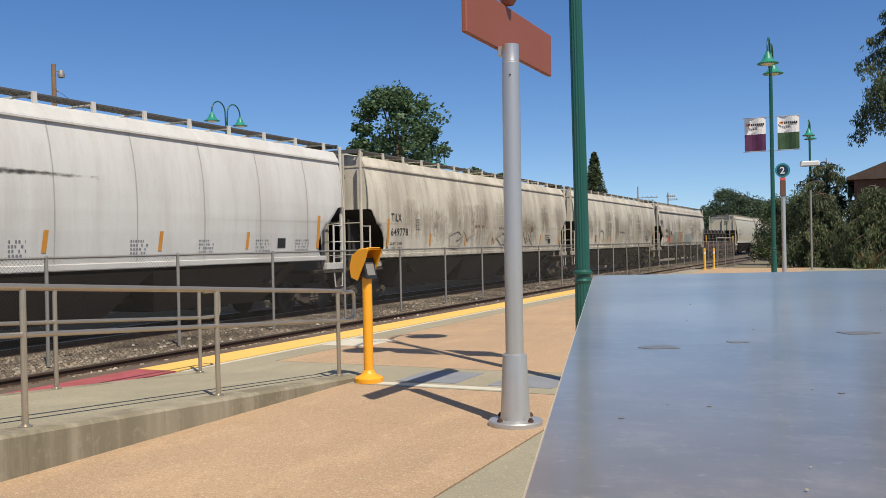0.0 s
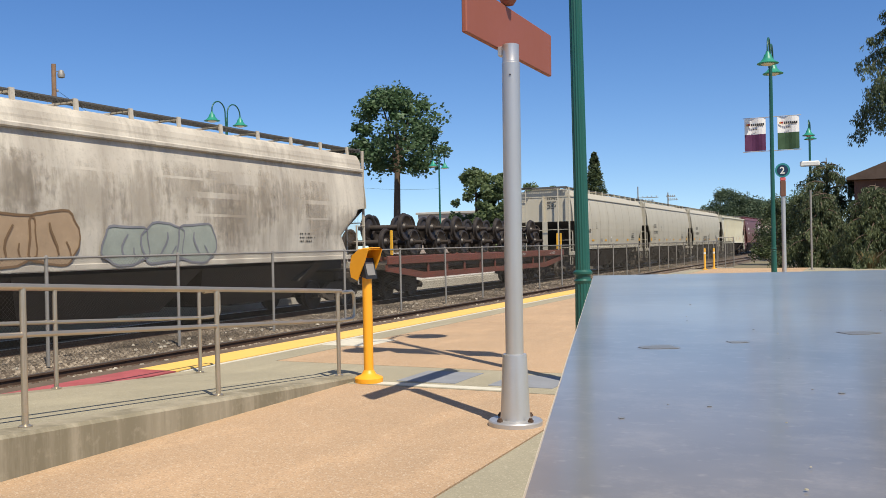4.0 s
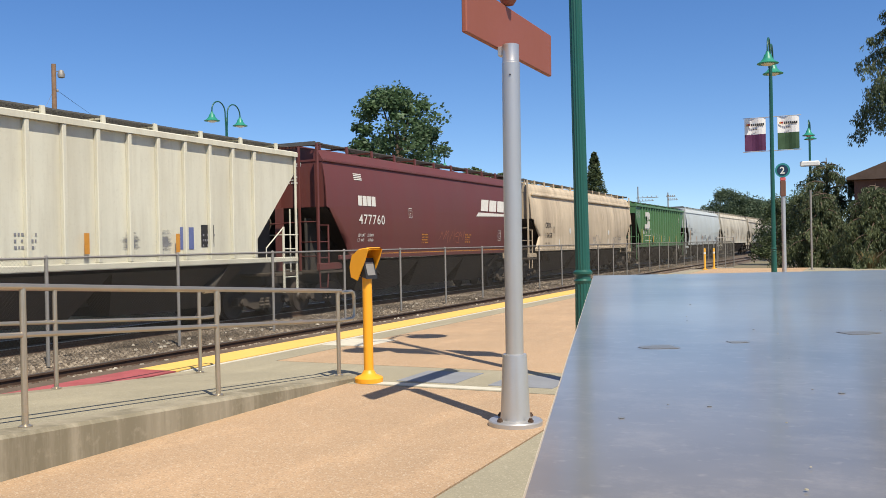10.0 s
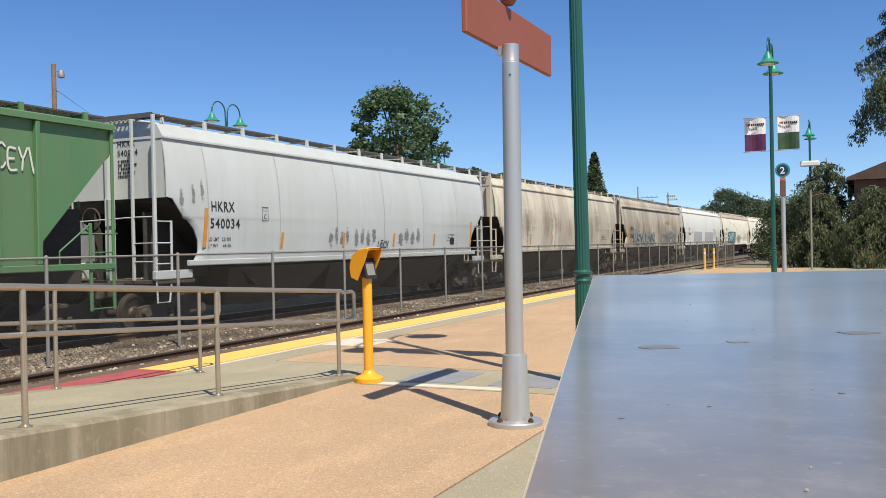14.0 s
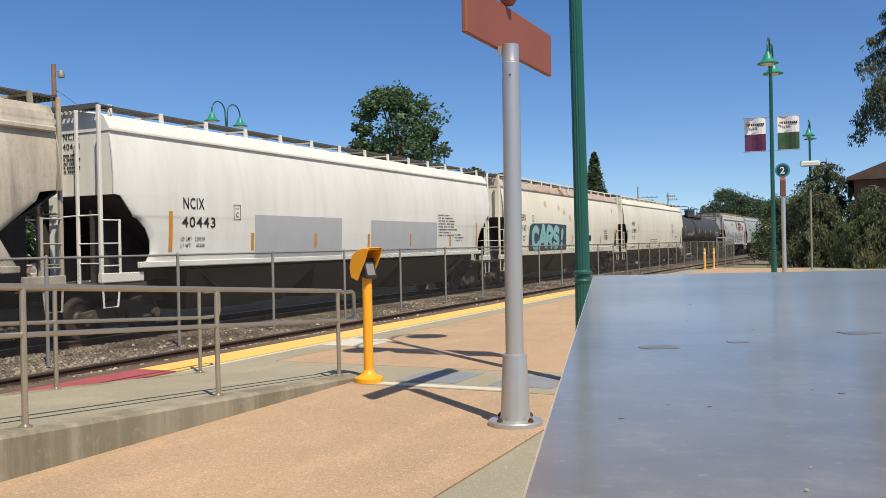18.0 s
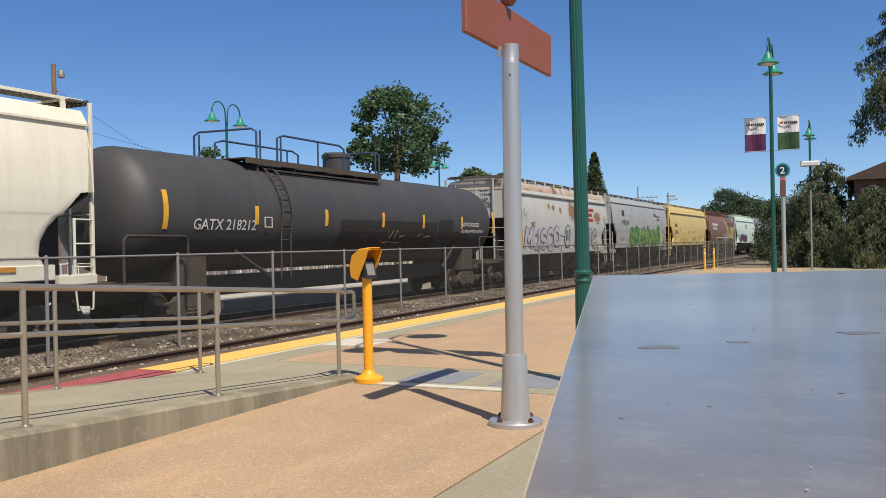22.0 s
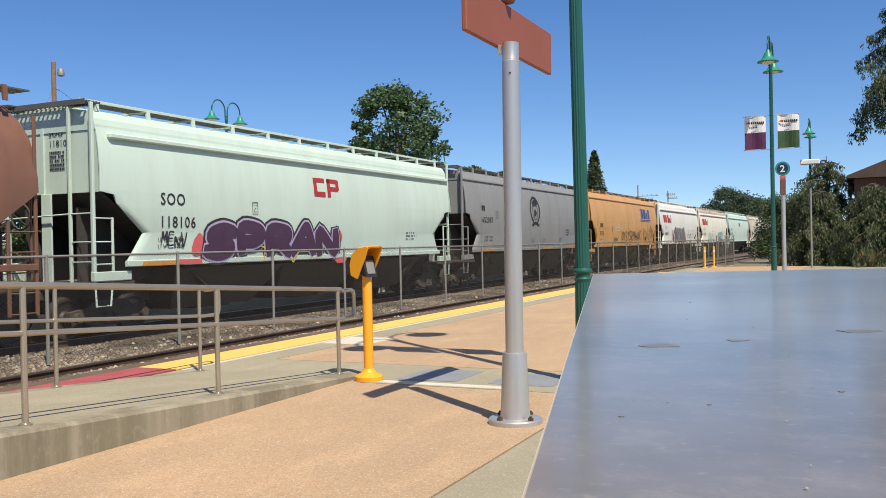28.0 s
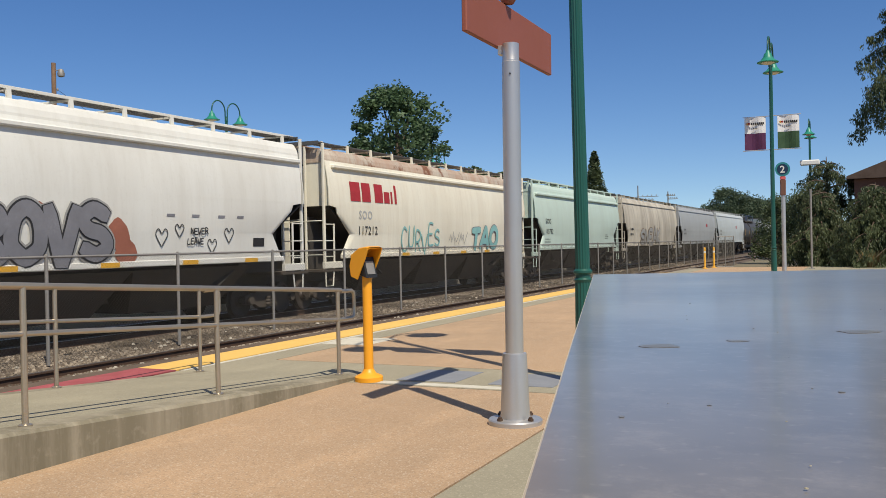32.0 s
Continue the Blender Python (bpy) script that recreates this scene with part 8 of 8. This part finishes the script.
def weeping_conifer(at, height, reach, seed, label, n=52, low=0.14, leaf="needle", arc=None):
    """A cedar whose long arching branches carry hanging sprays."""
    rng = random.Random(seed)
    t = thing("weeping_cedar", at, label, "tree")
    part("trunk", Solid().tube([(0, 0, 0), (0.1, 0, height * 0.5), (0, 0.1, height)], [0.02 * height, 0.012 * height, 0.02], 10).mesh("trunk", 50), "bark", t)
    sprays = Solid()
    for k in range(n):
        q = k / n
        z = height * (low + (0.98 - low) * q)
        R = reach * (1 - q) ** 0.7 * rng.uniform(0.7, 1.1) + 0.3
        a = k * 2.399 + rng.uniform(-0.3, 0.3)
        if arc:
            a = rng.uniform(*arc)
        ca, sa = math.cos(a), math.sin(a)
        pts = [(R * u * ca, R * u * sa, z + R * (0.16 * math.sin(u * 2.6) - 0.22 * u * u)) for u in (0, 0.25, 0.5, 0.75, 1.0)]
        part("branch", Solid().tube(pts, [0.07, 0.055, 0.04, 0.025, 0.01], 6).mesh("branch", 50), "bark", t)
        m = int(16 * R) + 8
        for j in range(m):
            u = rng.uniform(0.12, 1.03)
            i = min(3, int(u * 4))
            f = u * 4 - i
            p = Vector(pts[i]).lerp(Vector(pts[i + 1]), min(f, 1.0))
            p += Vector((rng.gauss(0, 0.16), rng.gauss(0, 0.16), 0))
            L = rng.uniform(0.25, 0.85) * (0.6 + 0.5 * (1 - q))
            for _ in range(17):
                d = rng.random()
                c = p + Vector((rng.gauss(0, 0.10) * (1 - 0.6 * d), rng.gauss(0, 0.10) * (1 - 0.6 * d), -L * d))
                w = Vector((rng.gauss(0, 1), rng.gauss(0, 1), 0)).normalized() * rng.uniform(0.02, 0.045)
                h = Vector((rng.gauss(0, 0.045), rng.gauss(0, 0.045), -rng.uniform(0.09, 0.19)))
                sprays.add([c - w * 0.4, c + w, c + h, c - w + h * 0.4], [(0, 1, 2, 3)])
    part("foliage", sprays.mesh("foliage"), leaf, t)["kind"] = "stuff"
    return t


def shrub(at, rx, rz, leaf, label, seed, clumps=26, n=60, size=0.22):
    rng = random.Random(seed)
    t = thing("shrub", at, label, "shrub")
    stems = Solid()
    crown = Solid()
    for k in range(clumps):
        a, q = rng.uniform(0, 6.283), rng.random()
        rr = rx * math.sqrt(1 - q * q) * rng.uniform(0.5, 1)
        c = (rr * math.cos(a), rr * math.sin(a), rz * (0.15 + 0.85 * q))
        if k % 4 == 0:
            stems.tube([(0, 0, 0), (c[0] * 0.6, c[1] * 0.6, c[2] * 0.7), c], [0.04, 0.025, 0.008], 5)
        leaves(crown, rng, c, rx * 0.38, n, size)
    part("stems", stems.mesh("stems"), "bark", t)
    part("foliage", crown.mesh("foliage"), leaf, t)["kind"] = "stuff"
    return t


GZ = -0.52
FAR_WOODS = ((-30.2, 196, 7.6, 2.8, 30), (-28.0, 197, 9.4, 3.2, 31), (-25.4, 198, 12.4, 3.6, 32), (-22.6, 199.4, 11.4, 3.8, 33), (-19.8, 200.7, 10.4, 3.6, 34), (-17.6, 206, 10.2, 3.4, 35))
broad_tree((-42.2, 79.8, GZ), 17.7, 5.3, 4.4, 84, 150, 0.42, "leaf", "round-crowned green maple beyond the tracks", 1, -0.72, (0.12, 0.32))
conifer((-42.75, 157, GZ), 18.7, 4.2, 80, "leaf_dark", "tall narrow dark conifer far behind the train", 2)
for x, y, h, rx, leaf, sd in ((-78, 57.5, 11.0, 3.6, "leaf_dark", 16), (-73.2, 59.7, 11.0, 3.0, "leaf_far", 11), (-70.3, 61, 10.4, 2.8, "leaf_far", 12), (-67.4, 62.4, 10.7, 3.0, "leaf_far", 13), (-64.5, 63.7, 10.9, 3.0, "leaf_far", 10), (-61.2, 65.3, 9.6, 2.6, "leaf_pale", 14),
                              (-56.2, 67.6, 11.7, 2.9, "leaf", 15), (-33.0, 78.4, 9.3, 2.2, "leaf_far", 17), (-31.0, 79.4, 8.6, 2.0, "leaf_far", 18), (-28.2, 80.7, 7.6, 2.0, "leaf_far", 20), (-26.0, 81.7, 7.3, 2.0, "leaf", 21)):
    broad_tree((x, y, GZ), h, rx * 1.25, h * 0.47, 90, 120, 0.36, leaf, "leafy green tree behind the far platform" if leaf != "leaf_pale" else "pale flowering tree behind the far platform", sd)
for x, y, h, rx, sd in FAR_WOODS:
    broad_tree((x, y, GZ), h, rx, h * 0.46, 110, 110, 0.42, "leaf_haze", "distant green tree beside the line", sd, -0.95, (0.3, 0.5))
tall_cedar = weeping_conifer((5.9, 85.0, GZ), 17.5, 4.1, 5, "tall weeping cedar with hanging green sprays", 84, 0.43, "needle_dark")
tall_cedar.matrix_basis = pose(5.9, 85.0, GZ) @ Matrix.Diagonal((1.65, 1.65, 1.65, 1))
weeping_conifer((0.9, 51.5, GZ), 4.9, 2.6, 6, "short weeping cedar with drooping branches", 60)
weeping_conifer((-1.6, 57.6, GZ), 6.9, 2.5, 26, "slender weeping cedar with pale drooping tips", 15, 0.58)
weeping_conifer((-1.9, 55.5, GZ), 4.9, 2.2, 7, "low weeping cedar at the platform end", 44)
weeping_conifer((2.4, 51.0, GZ), 5.0, 2.4, 9, "bushy weeping cedar beside the station building", 44)
for x, y, rx, rz, leaf, sd in ((-5.0, 66, 1.6, 4.6, "leaf_dark", 51), (-3.0, 60, 1.7, 4.4, "leaf_dark", 52), (-1.6, 57, 1.8, 4.0, "leaf_dark", 53), (0.6, 54.5, 1.6, 3.2, "leaf_dark", 54), (-5.9, 78, 1.9, 5.4, "leaf_dark", 56),
                               (-7.2, 98, 2.4, 6.2, "leaf_far", 57), (-6.5, 122, 3.0, 7.2, "leaf_far", 58), (-3.4, 76, 2.4, 5.6, "leaf", 59), (-2.6, 68, 1.8, 4.8, "leaf", 60)):
    shrub((x, y, GZ), rx, rz, leaf, "dense dark green shrub at the platform end" if leaf == "leaf_dark" else "leafy green bush behind the platform end", sd, 44, 110, 0.17)
tuft = thing("dry_grass_tuft", (0.70, 49.97, 0), "tuft of dry yellow grass", "grass")
rngt = random.Random(8)
gs = Solid()
for _ in range(260):
    a, r = rngt.uniform(0, 6.28), rngt.uniform(0, 0.4)
    x, y = r * math.cos(a), r * math.sin(a)
    hx, hy, h = x * 2.0 + rngt.gauss(0, 0.1), y * 2.0 + rngt.gauss(0, 0.1), rngt.uniform(0.4, 0.95)
    gs.add([(x - 0.02, y, 0), (x + 0.02, y, 0), ((x + hx) / 2 + 0.015, (y + hy) / 2, h * 0.7), (hx, hy, h)], [(0, 1, 2, 3)])
part("grass", gs.mesh("grass"), "dry_grass", tuft)["kind"] = "stuff"

# ---- far platform and what stands behind it ----
flat("far_platform", Solid().box(-33, -17.9, -60, 120, -0.5, 0.0, 0.02), "pale_conc", "pale concrete platform across the tracks", "platform")
flat("far_warning_strip", Solid().box(-18.6, -18.0, -60, 120, 0.0, 0.006), "curb", "dull grey warning strip on the far platform", "warning strip")
ff = thing("platform_fence", (-31.5, 0, 0), "white and red metal fence behind the far platform", "fence")
bar = Solid().box(-0.012, 0.012, -0.02, 0.02, 0.12, 1.08).mesh("picket")
for k in range(150):
    part("picket", bar, "white_trim" if k % 3 else "red_line", ff, m=pose(0, 14 + k * 0.32, 0))
for z in (0.12, 0.6, 1.08):
    part("fence_rail", Solid().box(-0.025, 0.025, 13.5, 62.5, z, z + 0.05, 0.008), "white_trim", ff)
for k in range(17):
    part("fence_post", Solid().box(-0.04, 0.04, 13.5 + k * 3 - 0.04, 13.5 + k * 3 + 0.04, 0, 1.2, 0.01), "white_trim", ff)


def building(x0, x1, y0, y1, h, wall, roof, label, windows, rise=0.0):
    b = thing("building", (x0, y0, GZ), label, "building")
    w, d = x1 - x0, y1 - y0
    part("wall", Solid().box(0, w, 0, d, 0, h, 0.02), wall, b)
    if rise:
        part("roof", Solid().loft([[(-0.4, y, h + 0.003), (w + 0.4, y, h + 0.003), (w + 0.4, y, h + 0.15), (w / 2, y, h + rise), (-0.4, y, h + 0.15)] for y in (-0.5, d + 0.5)]), roof, b)
    else:
        part("roof", Solid().box(-0.3, w + 0.3, -0.3, d + 0.3, h + 0.003, h + 0.35, 0.03), roof, b)
    for k in range(windows):
        y = d * (k + 0.5) / windows
        win = part("window", Solid().box(w - 0.02, w + 0.03, y - 0.6, y + 0.6, 1.2, 2.6, 0.01), "glass_dark", b)
        part("frame", Solid().box(w + 0.002, w + 0.06, y - 0.68, y + 0.68, 1.1, 1.195).box(w + 0.002, w + 0.06, y - 0.68, y + 0.68, 2.605, 2.7), "white_trim", win)
    part("door", Solid().box(w - 0.02, w + 0.035, d * 0.02 + 0.2, d * 0.02 + 1.15, 0.0, 2.1, 0.01), "wall_brown", b)
    return b


building(-62, -49.5, 54.6, 74, 6.9, "wall_grey", "wall_grey", "low flat-roofed grey building beyond the far platform", 6)
building(-64, -52, 128, 150, 7.2, "wall_pink", "pale_conc", "pale stucco building far behind the train", 6)
building(-0.1, 9.0, 55.5, 66, 5.35, "wall_brown", "roof_brown", "brown station building with a shingled gable roof", 3, 2.1)
sg = thing("hanging_sign", (-37.5, 48.5, GZ), "white and yellow box sign on a pole", "sign")
part("pole", Solid().tube([(0, 0, 0), (0, 0, 5.9)], 0.07, 10).mesh("pole", 40), "galv", sg)
part("yellow_panel", Solid().box(-0.12, 0.12, -0.75, 0.75, 5.2, 6.2, 0.03), "yellow_txt", sg)
part("white_panel", Solid().box(-0.12, 0.12, -0.75, 0.75, 6.204, 7.0, 0.03), "white_trim", sg)


def wire(a, b, sag, r=0.012):
    a, b = Vector(a), Vector(b)
    return Solid().tube([a.lerp(b, u / 12) - Vector((0, 0, sag * 4 * (u / 12) * (1 - u / 12))) for u in range(13)], r, 5).mesh("wire")


up = thing("utility_pole", (-48.97, 43.4, GZ), "weathered timber utility pole with a floodlight", "utility pole")
part("pole", Solid().tube([(0, 0, 0), (0, 0, 14.9)], [0.2, 0.15], 12).mesh("pole", 40), "wood_pole", up)
part("bracket", Solid().tube([(0, 0, 14.35), (0.35, 0.2, 14.45)], 0.03, 8), "galv", up)
part("floodlight", Solid().lathe([(0.12, 13.95), (0.22, 14.0), (0.24, 14.2), (0.15, 14.45), (0.05, 14.5)], 14, (0.42, 0.24, 0)).mesh("floodlight", 40), "galv", up)
part("insulator", Solid().lathe([(0.05, 13.0), (0.07, 13.1), (0.03, 13.2)], 8, (0.22, 0.1, 0)), "galv", up)
part("guy_wire", wire((0, 0, 13.2), (-4.2, -4.2, 0.2), 0.05), "galv", up)
part("service_wire", wire((0.2, 0.1, 13.1), (-1.8, 27, 6.2), 1.0), "black", up)
part("line_wire", wire((0, 0, 11.0), (-40, -30, 10.5), 1.0), "black", up)
part("line_wire", wire((0, 0, 11.0), (0.5, 60, 9.5), 1.6), "black", up)
for x, y, h, drop in ((-33.2, 149, 11.4, 1.9), (-28.25, 149, 10.2, 0.7)):
    pp = thing("utility_pole", (x, y, GZ), "distant galvanised power pole with a low rack of insulators", "utility pole")
    part("pole", Solid().tube([(0, 0, 0), (0, 0, h)], [0.14, 0.09], 10).mesh("pole", 40), "galv", pp)
    for z, x0, x1 in ((h - drop, -0.3, 3.4 if drop > 1 else 1.2), (h - drop - 0.55, 0.0, 2.6 if drop > 1 else 1.6)):
        part("crossarm", Solid().box(x0, x1, -0.06, 0.06, z - 0.05, z + 0.05, 0.01), "galv", pp)
        for k in range(5):
            part("insulator", Solid().lathe([(0.06, z + 0.07), (0.07, z + 0.25), (0.02, z + 0.32)], 8, (x0 + (x1 - x0) * (k + 0.5) / 5, 0, 0)), "galv", pp)

# ---- signs and posts on the platform ----
def banner(x, y, s):
    bn = thing("banner", (x + s * 0.12, y, 0), "white and purple cloth banner on a lamp post" if s < 0 else "white and green cloth banner on a lamp post", "banner", "lamp post banners")
    x0, x1 = sorted((s * 0.08, s * 0.80))
    mid = 5.36
    row = lambda z: [(x0 + (x1 - x0) * k / 6, 0.03 * math.sin(k * 1.2 + z), z) for k in range(7)]

    def cloth(z0, z1):
        return Solid().loft([row(z) + [(px, py + 0.012, pz) for px, py, pz in reversed(row(z))] for z in np.linspace(z0, z1, 4)])
    part("upper_cloth", cloth(mid, mid + 0.57), "banner_white", bn)
    part("lower_cloth", cloth(mid - 0.60, mid - 0.002), "purple" if s < 0 else "banner_green", bn)
    for z in (mid - 0.62, mid + 0.59):
        part("rod", Solid().tube([(-s * 0.06, 0, z), (s * 0.86, 0, z)], 0.014, 8), "alu", bn)
    em = Solid()
    for k in range(7):
        em.box(x0 + 0.22 + k * 0.066, x0 + 0.27 + k * 0.066, -0.045, -0.041, mid + 0.30, mid + 0.385)
    for k in range(3):
        em.box(x0 + 0.30 + k * 0.05, x0 + 0.335 + k * 0.05, -0.045, -0.041, mid + 0.16, mid + 0.20)
    part("lettering_bars", em.mesh("lettering_bars"), "black_txt", bn)
    for dx, colour in ((0.10, "orange_txt"), (0.16, "red_txt")):
        part("emblem", Solid().lathe([(0.04, 0), (0.04, 0.004)], 12).mesh("emblem"), colour, bn, m=pose(x0 + dx, -0.041, mid + 0.35, 90, 0, 0))


for x, y in ((-2.71, 33.83), (-2.74, 9.54)):
    for s in (-1, 1):
        banner(x, y, s)

ts = thing("track_number_sign", (-2.54, 36.34, 0), "round teal and navy number sign on a post", "sign")
part("post", Solid().tube([(0, 0, 0), (0, 0, 3.95)], 0.08, 14).mesh("post", 40), "alu", ts)
part("collar", Solid().box(-0.10, 0.10, -0.10, 0.10, 3.2, 3.8, 0.02), "wall_brown", ts)
part("cap", Solid().box(-0.10, 0.10, -0.10, 0.10, 3.803, 3.93, 0.02), "g_pink", ts)
face = pose(0, -0.05, 4.2, 90, 0, 0)
part("rim", Solid().lathe([(0.27, -0.05), (0.27, 0.05)], 36).mesh("rim", 40), "teal", ts, m=face)
part("disc", Solid().lathe([(0.20, 0.05), (0.20, 0.06)], 36).mesh("disc", 40), "navy", ts, m=face)
v, f = text_mesh("2", 0.26, 0.006)
part("numeral", Solid().add([(p[0] - 0.095, -0.115, p[1] + 4.07) for p in v], f).mesh("numeral"), "white_trim", ts)
sp = thing("marker_post", (-2.08, 48.2, 0), "thin galvanised post on the platform", "post")
part("post", Solid().tube([(0, 0, 0), (0, 0, 4.0)], 0.05, 12).mesh("post", 40), "galv", sp)
part("foot", Solid().box(-0.15, 0.15, -0.15, 0.15, 0, 0.03, 0.01), "galv", sp)
sc = thing("speaker_box", (-2.5, 57.78, 5.9), "white box mounted on a lamp post", "loudspeaker")
part("housing", Solid().box(-0.55, 0.55, -0.35, -0.06, 0, 0.32, 0.06), "white_trim", sc)
part("clamp", Solid().box(-0.1, 0.1, -0.06, 0.08, 0.06, 0.26, 0.01), "galv", sc)
for x, y in ((-7.5, 49.6), (-7.25, 51.2)):
    bo = thing("bollard", (x, y, 0), "slim yellow bollard at the end of the warning strip", "bollard", "platform end bollards")
    part("base", Solid().lathe([(0.14, 0), (0.14, 0.03), (0.07, 0.06)], 16).mesh("base", 40), "bollard", bo)
    part("tube", Solid().tube([(0, 0, 0.04), (0, 0, 1.12)], 0.055, 14).mesh("tube", 40), "bollard", bo)
    part("band", Solid().tube([(0, 0, 0.85), (0, 0, 0.95)], 0.058, 14).mesh("band", 40), "white_trim", bo)
    part("cap", Solid().lathe([(0.055, 1.12), (0.045, 1.15), (0.015, 1.16)], 14).mesh("cap", 40), "bollard", bo)


ef = thing("end_fence", pose(-8.6, 62.2, GZ, 0, 0, -68), "short dark chain-link fence panel past the platform end", "fence")
for y in (0.0, 0.56, 1.12):
    part("post", Solid().tube([(0, y, 0), (0, y, 2.32)], 0.035, 8).mesh("post", 40), "galv", ef)
for z in (0.25, 2.28):
    part("fence_rail", Solid().tube([(0, 0, z), (0, 1.12, z)], 0.022, 8).mesh("fence_rail", 40), "galv", ef)
net = Solid()
for k in range(-34, 17):
    for a, b in (((0, k * 0.065), (1.12, k * 0.065 + 1.12)), ((0, 1.12 + k * 0.065), (1.12, k * 0.065))):
        u0, u1 = sorted(min(1.0, max(0.0, (lim - a[1]) / (b[1] - a[1]))) for lim in (0.0, 2.02))
        if u1 - u0 > 0.01:
            net.tube([(0, a[0] + 1.12 * u, 0.26 + a[1] + (b[1] - a[1]) * u) for u in (u0, u1)], 0.004, 3)
part("wire_panel", net.mesh("wire_panel"), "wire", ef)


def motions():
    for car, y in CARS:
        rows = []
        for t, d in TRAVEL:
            shift, lean = bend(y - d)
            rows.append((t, pose(FAR_TRACK + shift, y - d, -0.2, 0, 0, -math.degrees(math.atan(lean)))))
        walk(car, rows)


motions()
